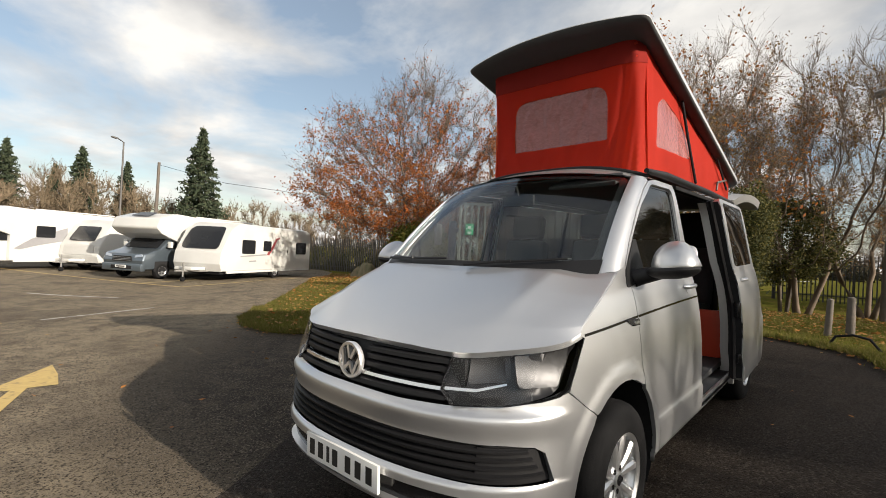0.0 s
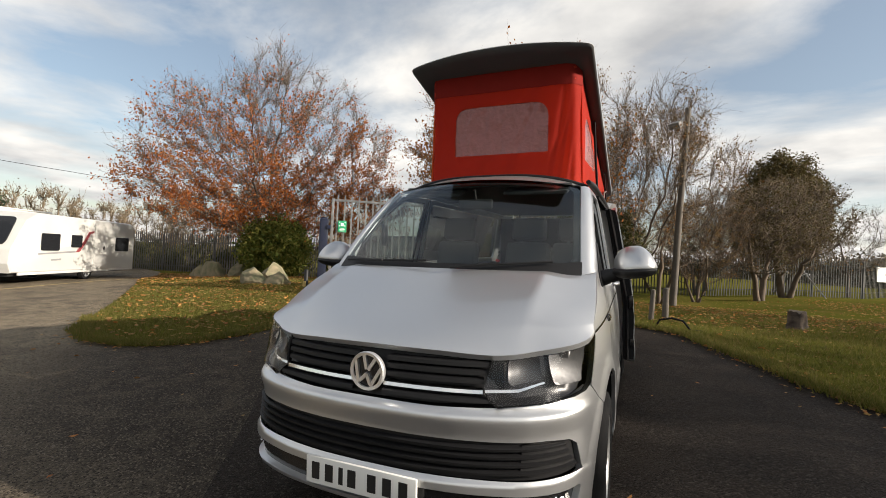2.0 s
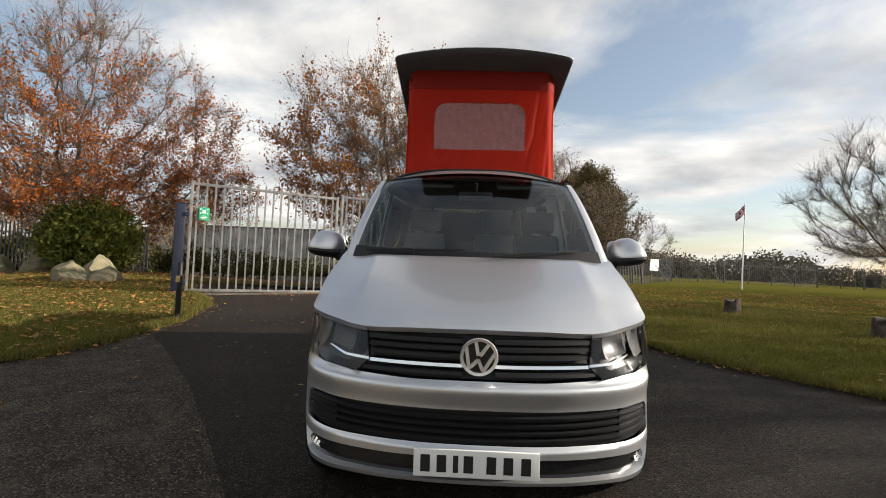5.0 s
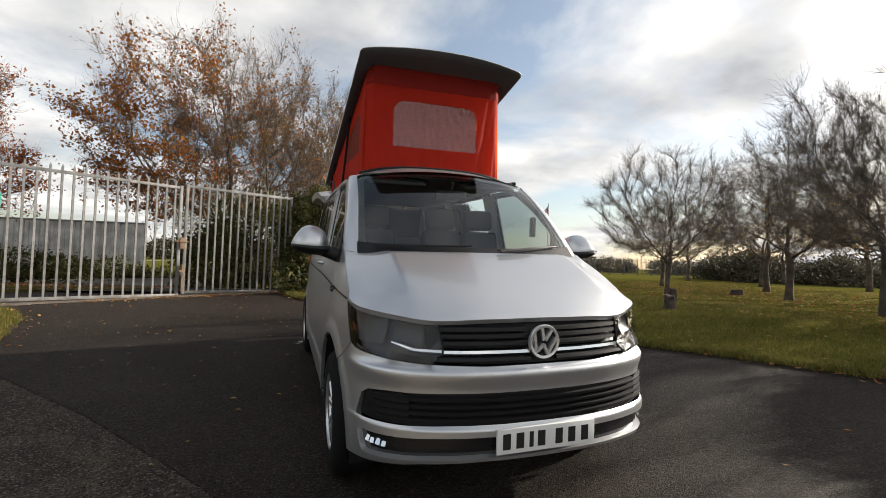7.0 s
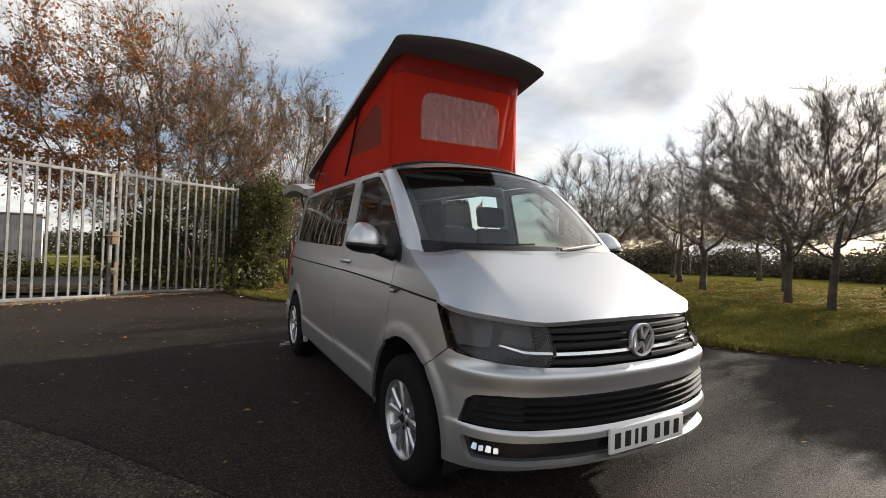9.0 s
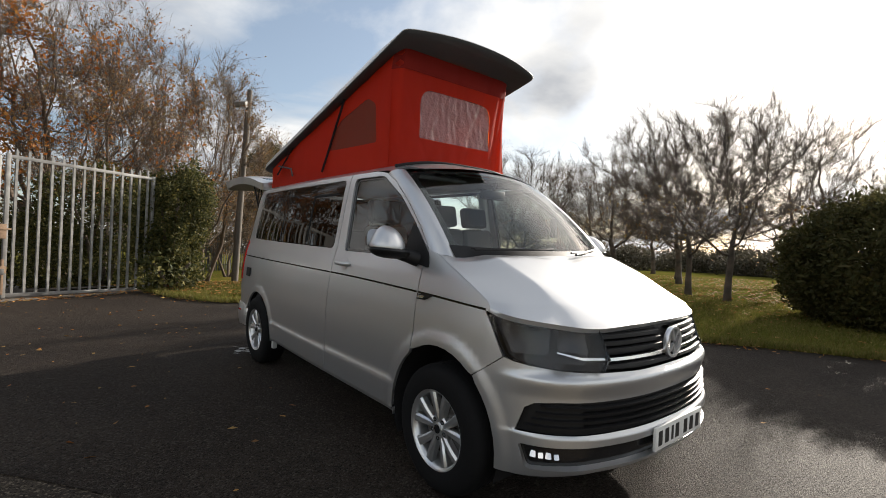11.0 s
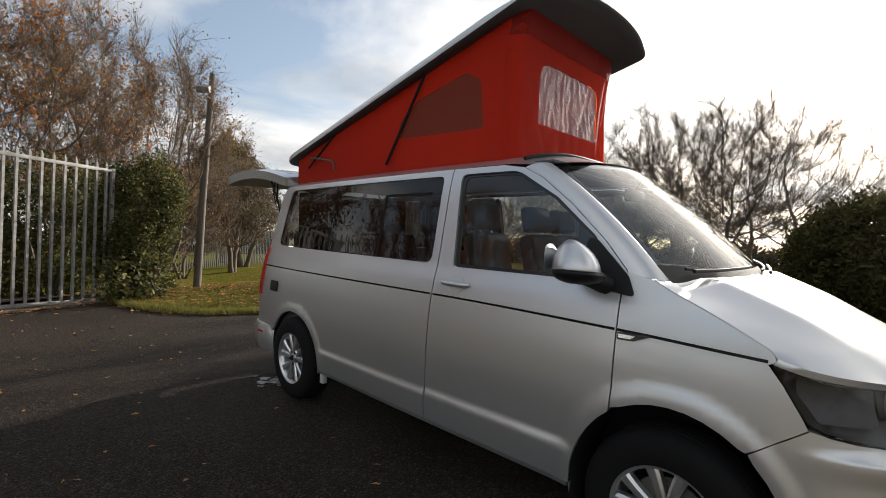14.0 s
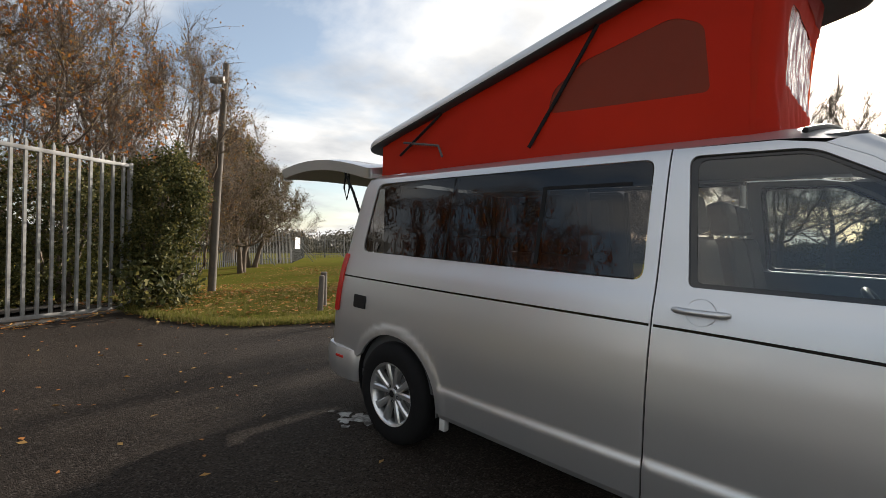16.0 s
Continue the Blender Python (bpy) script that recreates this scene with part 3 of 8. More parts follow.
def ellipse(cy, cz, rx, ry, a0, a1, k=22):
    return [(cy + rx * math.cos(radians(a0 + (a1 - a0) * i / k)), cz + ry * math.sin(radians(a0 + (a1 - a0) * i / k))) for i in range(k + 1)]


BELT = curve([(-.4, 1.022), (-.28, 1.03), (.22, 1.056), (1.3, 1.077), (3.9, 1.082)])
arch_f = ellipse(0, .36, .40, .435, -8, 188)
arch_r = ellipse(3.0, .36, .43, .375, -8, 188)
FRAME_TOP = curve([(.25, 1.33), (.40, 1.50), (.62, 1.675), (.78, 1.775), (.95, 1.822), (1.2, 1.832), (3.6, 1.832)])


def shell_sides():
    for s in (-1, 1):
        fl = s < 0
        # front wing: from the headlamp back to the door, under the bonnet line
        wing = [(.222, .735), (.222, 1.24), (.10, 1.268), (.042, 1.236), (-.10, 1.172), (-.194, 1.125), (-.304, 1.065), (-.331, 1.034), (-.300, 1.018), (-.345, .955), (-.400, .860), (-.418, .825), (-.30, .735), (-.255, .705)]
        arc = [p for p in arch_f if p[1] > .70 and -.26 < p[0] < .225]
        wing += sorted(arc, key=lambda p: p[0])
        panel("front_wing", wing, [], side(s), M["paint"], van, "silver front wing", step=.026, flip=fl)
        # front door with its window opening
        door = [(.228, .74), (.228, 1.24), (.215, 1.30), (.33, 1.43), (.52, 1.60), (.70, 1.735), (.83, 1.80), (.97, 1.824), (1.342, 1.828), (1.342, .345), (.392, .345)]
        arc = [p for p in arch_f if p[0] > .23]
        door += sorted(arc, key=lambda p: p[1])
        hole = fillet([(.265, 1.245, .02), (1.222, 1.245, .03), (1.268, 1.79, .04), (.86, 1.785, .2), (.60, 1.635, .1), (.372, 1.445, .05)])
        d = panel("front_door", door, [hole], side(s), M["paint"], van, "silver front door", step=.035, flip=fl)
        seal = fillet([(.275, 1.250, .02), (1.214, 1.250, .03), (1.258, 1.782, .04), (.866, 1.777, .2), (.608, 1.628, .1), (.38, 1.440, .05)])
        ins = [(u * .955 + .037, v * .955 + .069) for u, v in seal]
        deep = lambda y, z, q=s: (q * (side_x(y, z) - .014), y, z)
        panel("window_seal", fine(hole, .05), [ins], deep, M["gloss_black"], d, "black window surround", step=.05, flip=fl, thick=.01)
        g = panel("window_pane", ins, [], lambda y, z, q=s: (q * (side_x(y, z) - .018), y, z), M["glass"], d, "clear door glass", step=.07, flip=fl, rim=False)
        g.visible_shadow = False
        door_handle(s, 1.165, 1.152, d)
        # belt groove
        for y0, y1, own in ((-.30, .222, None), (.232, 1.336, d), (1.354, 3.74, None)):
            if own is None and y0 > 1 and s > 0:
                y0 = 2.48
            k = 26
            ys = [y0 + (y1 - y0) * i / k for i in range(k + 1)]
            v = [(s * (side_x(y, BELT(y)) + .0015), y, BELT(y) + o) for o in (-.006, .006) for y in ys]
            f = [(i, i + 1, k + 2 + i, k + 1 + i) for i in range(k)]
            raw("belt_strip", v, f if s < 0 else [q[::-1] for q in f], M["gloss_black"], own or van, "black belt line")
        # rear quarter
        tail = [(3.60, 1.83), (3.64, 1.75), (3.70, 1.45), (3.765, 1.10), (3.80, .80), (3.82, .53), (3.44, .50)]
        arc = sorted([p for p in arch_r if p[1] > .50 and p[0] > 2.9], key=lambda p: -p[0])
        arc += sorted([p for p in arch_r if p[0] <= 2.9], key=lambda p: -p[0] + (0.001 * p[1]))
        start = 1.349 if s < 0 else 2.46
        low = [(2.56, .345), (start, .345), (start, 1.828)]
        quarter = tail + [p for p in arch_r[::1] if p[1] > .49 or p[0] < 3.0] + low
        if s < 0:
            hole = fillet([(1.405, 1.254, .05), (3.53, 1.275, .07), (3.455, 1.79, .07), (1.41, 1.79, .05)])
        else:
            hole = fillet([(2.55, 1.262, .05), (3.53, 1.275, .07), (3.455, 1.79, .07), (2.57, 1.79, .05)])
        panel("side_panel", quarter, [hole], side(s), M["paint"], van, "silver rear side panel", step=.032, flip=fl)
        pane = panel("side_window", [(u + (.006 if u < 2.7 else -.006), v + (.006 if v < 1.5 else -.006)) for u, v in hole], [], lambda y, z, q=s: (q * (side_x(y, z) - .004), y, z), M["tint_glass"], van, "dark tinted rear side window", step=.08, flip=fl, rim=False)
        # window divider bars behind the glass
        if s < 0:
            for y0, y1, z0, z1 in ((1.945, 1.968, 1.29, 1.69), (1.50, 1.95, 1.676, 1.692), (2.62, 2.634, 1.28, 1.785)):
                bm = box(-.79, -.775, y0, y1, z0, z1, .003)
                for v in bm.verts:
                    v.co.x = -(side_x(v.co.y, v.co.z) - (.001 if v.co.x < -.7825 else .03))
                part("divider_bar", bm, M["liner"], pane, "black sliding window frame")
        # fuel-style flap
        if s < 0:
            lp = fillet([(3.36, .862, .012), (3.51, .862, .012), (3.51, .957, .012), (3.36, .957, .012)], 3)
            panel("hookup_flap", lp, [], lambda y, z: (-(side_x(y, z) + .010), y, z), M["black_plastic"], van, "black square mains hook-up flap", step=.05, flip=True, thick=.012)
        # sill strip
        k = 24
        ys = [.41 + (2.545 - .41) * i / k for i in range(k + 1)]
        v = []
        for y in ys:
            v += [(s * (side_x(y, .345) + .001), y, .347), (s * (side_x(y, .345) - .012), y, .318), (s * .74, y, .30)]
        f = []
        for i in range(k):
            f += [(3 * i, 3 * i + 1, 3 * i + 4, 3 * i + 3), (3 * i + 1, 3 * i + 2, 3 * i + 5, 3 * i + 4)]
        raw("sill", v, [q[::-1] for q in f] if s < 0 else f, M["paint"], van, "silver sill")
        # wheel wells
        for cy, rx, ry in ((0, .40, .435), (3.0, .43, .375)):
            loop = ellipse(cy, .36, rx + .004, ry + .004, -22, 202, 24)
            v, f = [], []
            for y, z in loop:
                v += [(s * (side_x(y, max(z, .22)) - .012), y, z), (s * .60, y, z)]
            for i in range(len(loop) - 1):
                f.append((2 * i, 2 * i + 1, 2 * i + 3, 2 * i + 2))
            c = len(v)
            v.append((s * .60, cy, .36))
            f += [(c, 2 * i + 1, 2 * i + 3) for i in range(len(loop) - 1)]
            raw("wheel_well", v, f, M["liner"], van, "black wheel arch liner")


def door_handle(s, y, z, own):
    lp = [(y + .058 * math.cos(t * math.pi / 12), z + .052 * math.sin(t * math.pi / 12)) for t in range(24)]
    panel("handle_cup", lp, [], lambda a, b: (s * (side_x(a, b) + .0025 - .02 * max(0, 1 - ((a - y) ** 2 + (b - z) ** 2) / .0030)), a, b), M["paint"], own, "recessed handle cup", step=.014, flip=s < 0, thick=.003)
    k = 14
    path = []
    for i in range(k + 1):
        t = i / k
        out = .030 * (1 - (2 * t - 1) ** 4) + .004
        path.append((s * (side_x(y, z) + out), y - .100 + .2 * t, z + .002, .0135 if 0 < i < k else .009))
    tube("door_handle", [path], M["paint"], own, "silver pull handle", sides=8)


def wheel(s, y):
    """Five twin-spoke alloy wheel; the hub face looks outwards."""
    m = Matrix.Translation((s * .80, y, .343)) @ (pose(0, 0, 0, 0, 0, 180) if s < 0 else Matrix())
    tyre = lathe("tyre", [(.115, .212), (.118, .222), (.121, .255), (.119, .290), (.105, .322), (.085, .338), (.06, .343), (-.06, .343), (-.085, .338), (-.105, .315), (-.11, .28), (-.105, .215)], M["rubber"], van, "black tyre", seg=56, m=m)
    for q in range(4):
        x = -.05 + q * .033
        lathe("tread_groove", [(x - .005, .3445), (x - .003, .336), (x + .003, .336), (x + .005, .3445)], M["liner"], tyre, "", seg=56, m=m)
    lathe("wheel_rim", [(.100, .196), (.112, .205), (.114, .213), (.108, .216), (.098, .204), (.07, .195), (.0, .185), (-.06, .19), (-.1, .205)], M["alloy"], tyre, "silver alloy rim", seg=56, m=m)
    verts, faces = [], []
    for q in range(5):
        for side_ in (-1, 1):
            a0 = 2 * math.pi * q / 5 + math.pi / 2
            base = len(verts)
            for i in range(7):
                t = i / 6
                r = .05 + .158 * t
                a = a0 + side_ * (.20 + .10 * t)
                c = Vector((0, math.cos(a), math.sin(a))) * r
                tang = Vector((0, -math.sin(a), math.cos(a)))
                hw = .016 + .011 * t
                x = .098 - .016 * (1 - t) ** 2 - .004 * t
                verts += [m @ (c + tang * hw + Vector((x - .004, 0, 0))), m @ (c + tang * hw * .5 + Vector((x + .006, 0, 0))), m @ (c - tang * hw * .5 + Vector((x + .006, 0, 0))), m @ (c - tang * hw + Vector((x - .004, 0, 0))), m @ (c - tang * hw + Vector((x - .035, 0, 0))), m @ (c + tang * hw + Vector((x - .035, 0, 0)))]
            for i in range(6):
                for j in range(6):
                    a_, b_ = base + i * 6 + j, base + i * 6 + (j + 1) % 6
                    faces.append((a_, b_, b_ + 6, a_ + 6))
    bm = bmesh.new()
    vs = [bm.verts.new(v) for v in verts]
    for f in faces:
        bm.faces.new([vs[i] for i in f])
    bmesh.ops.recalc_face_normals(bm, faces=bm.faces)
    part("spokes", bm, M["alloy"], tyre, "five twin alloy spokes", sharp=30)
    hub = lathe("hub", [(.02, .078), (.078, .074), (.086, .066), (.086, .034), (.094, .033), (.096, .028), (.096, .0005)], M["alloy"], tyre, "alloy hub with cap", seg=30, m=m)
    for q in range(5):
        a = 2 * math.pi * (q + .5) / 5 + math.pi / 2
        lathe("wheel_bolt", [(.080, .0125), (.090, .012), (.091, .008), (.084, .0075), (.083, .0005)], M["gloss_black"], hub, "", seg=10, m=m @ Matrix.Translation((0, .052 * math.cos(a), .052 * math.sin(a))))
    lathe("cap_badge", [(.0965, .024), (.0985, .0235), (.0985, .0005)], M["gloss_black"], hub, "dark round cap emblem", seg=20, m=m)
    lathe("brake_disc", [(.03, .15), (.045, .15), (.045, .07)], M["dull_steel"], tyre, "brake disc", seg=32, m=m)
    lathe("wheel_back", [(-.02, .20), (-.02, .001)], M["liner"], tyre, "", seg=32, m=m)


def bonnet():
    rail = [(.10, 1.272), (.042, 1.240), (-.10, 1.176), (-.194, 1.129), (-.304, 1.069), (-.326, 1.042)]
    edge = []
    for y, z in rail:
        edge.append(Vector((side_x(y, z) - .006, y, z)))
    zc = curve([(0, .977), (.05, .999), (.2, 1.050), (.5, 1.138), (.8, 1.224), (1.0, 1.279)])

    def edge_at(t):                      # t 0 at the headlamp, 1 at the windscreen
        f = (1 - t) * (len(edge) - 1)
        i = min(len(edge) - 2, int(f))
        return edge[i].lerp(edge[i + 1], f - i)

    S_OUT = round_at(-.326)
    LIP = curve([(0, .981), (.30, .977), (.545, .968), (.70, .977), (.90, .998), (1.08, 1.022), (S_OUT, 1.042)])

    def ramp_surf(a, v):
        e = edge_at(v)
        # front edge: along the top of grille and headlamps
        cy = -.752 + (-.10 + .752) * v
        f0 = a ** 2.3
        y = cy * (1 - f0) + e.y * f0
        # the middle is one ramp; two folds set off the flanks
        knee = .72 - .08 * (1 - v)
        g = max(0.0, (a - knee) / (1 - knee))
        yk = cy * (1 - min(a, knee) ** 2.3) + e.y * min(a, knee) ** 2.3
        w = .85 * sst(0, .5, v)
        ramp = zc(v) * (1 - w) + zc(min(1.0, (yk + .752) / .652)) * w
        z = ramp * (1 - g) + e.z * g - .012 * math.sin(math.pi * g) * sst(.1, .5, v)
        return Vector((e.x * (a ** .98), y, z))


    def surf(u, v):
        # the leading edge lies on the tops of grille and headlamps
        a = min(1.0, abs(u))
        p = ramp_surf(a, v)
        hold = (1 - v) ** 4
        if hold > 1e-4:
            p += (Vector(wrap(a * S_OUT, LIP(a * S_OUT), .004)) - ramp_surf(a, 0.0)) * hold
        return Vector((math.copysign(p.x, u), p.y, p.z))
    nu, nv = 76, 44
    vv, ff = [], []
    for j in range(nv + 1):
        for i in range(nu + 1):
            v_ = (j / nv) ** 1.2
            knee, t = .72 - .08 * (1 - v_), abs(-1 + 2 * i / nu)
            w = t / .74 * knee if t < .74 else knee + (t - .74) / .26 * (1 - knee)
            vv.append(surf(math.copysign(w, i - nu / 2), v_))
    for j in range(nv):
        for i in range(nu):
            a = j * (nu + 1) + i
            ff.append((a, a + 1, a + nu + 2, a + nu + 1))
    base = len(vv)
    ringi = [i for i in range(nu + 1)] + [j * (nu + 1) + nu for j in range(1, nv + 1)] + [nv * (nu + 1) + i for i in range(nu - 1, -1, -1)] + [j * (nu + 1) for j in range(nv - 1, 0, -1)]
    for i in ringi:
        vv.append(vv[i] + Vector((0, .012 if i <= nu else 0, -.022)))
    for q in range(len(ringi)):
        a, b = ringi[q], ringi[(q + 1) % len(ringi)]
        ff.append((b, a, base + q, base + (q + 1) % len(ringi)))
    raw("bonnet", vv, ff, M["paint"], van, "silver bonnet with two creases", sharp=50)
    return surf


def nose():
    top = [(0, .768), (.30, .766), (.56, .772), (.785, .782), (.95, .800), (round_at(-.424), .822)]
    seam = [(round_at(-.36), .775), (round_at(-.262), .702)]
    arch = [(round_at(y), z) for y, z in reversed([p for p in arch_f if p[0] < -.27 and .30 < p[1] < .69][::-1])]
    arch = sorted(arch, key=lambda p: -p[1]) + [(round_at(-.395), .288)]
    low = [(.98, .290), (.60, .334), (.30, .345), (0, .347)]
    half = top[1:] + seam + arch + low[:-1]
    outline = [(0, .768)] + half + [(0, .347)] + [(-u, v) for u, v in reversed(half)]
    gtop = [(.0, .650), (.46, .648), (.785, .645), (.90, .635), (.945, .610), (.985, .500)]
    gbot = [(.72, .502), (.46, .506), (0, .508)]
    gh = gtop[1:] + gbot[:-1]
    grille_hole = [(0, .650)] + gh + [(0, .508)] + [(-u, v) for u, v in reversed(gh)]
    slot = fillet([(-.97, .446, .02), (-.55, .455), (0, .461), (.55, .455), (.97, .446, .02), (.93, .334, .03), (.55, .356), (0, .366), (-.55, .356), (-.93, .334, .03)], 4)
    def creased(s, z):
        """A crease under the lamps and a chamfered ledge under the grille, fading out round the corners."""
        fade = 1 - sst(.80, 1.12, abs(s))
        lift = .003 * abs(s)
        up = -.026 * sst(.741 + lift, .768 + lift, z) - .020 * (1 - sst(.648, .741, z)) if z > .58 else -.020 * sst(.486, .512, z)
        return wrap(s, z, up * fade)
    b = panel("front_bumper", outline, [grille_hole, slot], creased, M["paint"], van, "silver front bumper", step=.016, thick=.035)
    # lower grille: recessed black back, frame and slats
    def deep(o):
        return lambda s, z: wrap(s, z, -o)
    panel("lower_grille", [(u * 1.005, v + (.004 if v > .58 else -.004)) for u, v in grille_hole], [], deep(.034), M["black_plastic"], b, "black slatted lower grille", step=.07, rim=False)
    panel("lower_trim", [(u * 1.005, v + (.005 if v > .4 else -.005)) for u, v in slot], [], deep(.028), M["gloss_black"], b, "black lower trim band", step=.07, rim=False)
    for q in range(4):
        z = .532 + q * .030
        reach = .93 - .02 * q if q else .94
        k = 36
        vv, ff = [], []
        for i in range(k + 1):
            s = -reach + 2 * reach * i / k
            for dz, o in ((-.009, .032), (-.006, .010), (.003, .008), (.010, .032)):
                vv.append(wrap(s, z + dz, -o))
        for i in range(k):
            for j in range(3):
                a = i * 4 + j
                ff.append((a, a + 4, a + 5, a + 1))
        raw("grille_slat", vv, ff, M["black_plastic"], b, "")
    for g in (-1, 1):                      # the blanked fog panels at both ends
        lp = fillet([(g * .66, .517), (g * .955, .512, .02), (g * .915, .628, .03), (g * .67, .636)], 4)
        panel("grille_end", lp if g > 0 else lp[::-1], [], deep(.022), M["black_plastic"], b, "black ribbed grille end", step=.05, thick=.012)
        for q in range(4):
            u0 = .775 + q * .036
            lamp = fillet([(g * u0, .392 - .003 * (q % 2), .004), (g * (u0 + .024 + .006 * (q % 2)), .390, .004), (g * (u0 + .026), .411 + .004 * (q % 2), .004), (g * (u0 + .003), .413, .004)], 2)
            panel("running_lamp", lamp if g > 0 else lamp[::-1], [], lambda s, z, q=q: wrap(s, z, -(.008 + .004 * (q % 2) + .55 * (z - .386))), M["chrome"], b, "small bright running lamp chip", step=.03, thick=.01)
    # upper grille: black recess between the headlamps, slats, chrome bar
    face = [(-.545, .962), (-.30, .972), (0, .978), (.30, .972), (.545, .962), (.508, .832), (.565, .782), (.30, .772), (0, .772), (-.30, .772), (-.565, .782), (-.508, .832)]
    gr = panel("grille", face, [], deep(.045), M["black_plastic"], van, "black grille with chrome bar", step=.06, rim=False)
    for z, mat, h, w in ((.930, "black_plastic", .011, .53), (.900, "black_plastic", .011, .52), (.868, "black_plastic", .011, .51), (.832, "chrome", .010, .505), (.800, "black_plastic", .010, .53)):
        for g in (-1, 1):
            k = 16
            vv, ff = [], []
            for i in range(k + 1):
                s = g * (.072 + (w - .072) * i / k)
                for dz, o in ((-h, .04), (-h * .8, .006), (h * .6, .004), (h, .012), (h, .04)):
                    vv.append(wrap(s, z + dz, -o))
            for i in range(k):
                for j in range(4):
                    a = i * 5 + j
                    ff.append((a, a + 5, a + 6, a + 1) if g > 0 else (a, a + 1, a + 6, a + 5))
            raw("chrome_bar" if mat == "chrome" else "grille_slat", vv, ff, M[mat], gr, "chrome grille bar" if mat == "chrome" else "")
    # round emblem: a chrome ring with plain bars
    c = Vector(wrap(0, .874)) + Vector((0, -.006, 0))
    tilt = Matrix.Translation(c) @ pose(0, 0, 0, -12, 0, -90)
    em = lathe("emblem", [(-.004, .078), (.014, .082), (.022, .079), (.020, .067), (.012, .066)], M["emblem_chrome"], gr, "round chrome emblem", seg=48, m=tilt)
    lathe("emblem_field", [(.006, .070), (.007, .0005)], M["gloss_black"], em, "black emblem field", seg=36, m=tilt)

    def stroke(p, q, w=.0145):
        p, q = Vector(p), Vector(q)
        d = (q - p).normalized()
        t = Vector((-d.y, d.x)) * w / 2
        corners = [p + t, q + t, q - t, p - t]
        v = [tilt @ Vector((x, -u.x, u.y)) for x in (.004, .019) for u in corners]
        f = [(4, 5, 6, 7), (0, 4, 7, 3), (1, 2, 6, 5), (0, 1, 5, 4), (3, 7, 6, 2)]
        bmx = bmesh.new()
        vs = [bmx.verts.new(x) for x in v]
        for x in f:
            bmx.faces.new([vs[i] for i in x])
        bmesh.ops.recalc_face_normals(bmx, faces=bmx.faces)
        part("emblem_bar", bmx, M["emblem_chrome"], em, "", smooth=False)
    stroke((-.029, .063), (-.004, .006)), stroke((.029, .063), (.004, .006))
    stroke((-.062, .030), (-.030, -.058)), stroke((.062, .030), (.030, -.058))
    stroke((-.026, -.050), (0, -.012)), stroke((.026, -.050), (0, -.012))
    # number plate with plain bars for its characters
    py = -.873
    pl = part("number_plate", box(-.262, .262, py, py + .014, .381, .496, .004), M["white_plate"], b, "white front number plate")
    xs = [-.213, -.145, -.086, -.033, .062, .132, .205]
    for i, x in enumerate(xs):
        w = .022 if i == 2 else .040
        part("character_bar", box(x - w / 2, x + w / 2, py - .0015, py + .002, .402, .474, .001, 1), M["plate_black"], pl, "", smooth=False)
    # lower lip under the slot
    k = 40
    vv, ff = [], []
    for i in range(k + 1):
        s = -1.05 + 2.1 * i / k
        zb = .288 + .059 * (1 - sst(.3, 1.05, abs(s)))
        p0, p1 = Vector(wrap(s, zb)), Vector(wrap(s, zb - .02, -.06))
        vv += [p0, p1]
    for i in range(k):
        ff.append((2 * i, 2 * i + 1, 2 * i + 3, 2 * i + 2))
    raw("bumper_lip", vv, ff, M["black_plastic"], b, "")


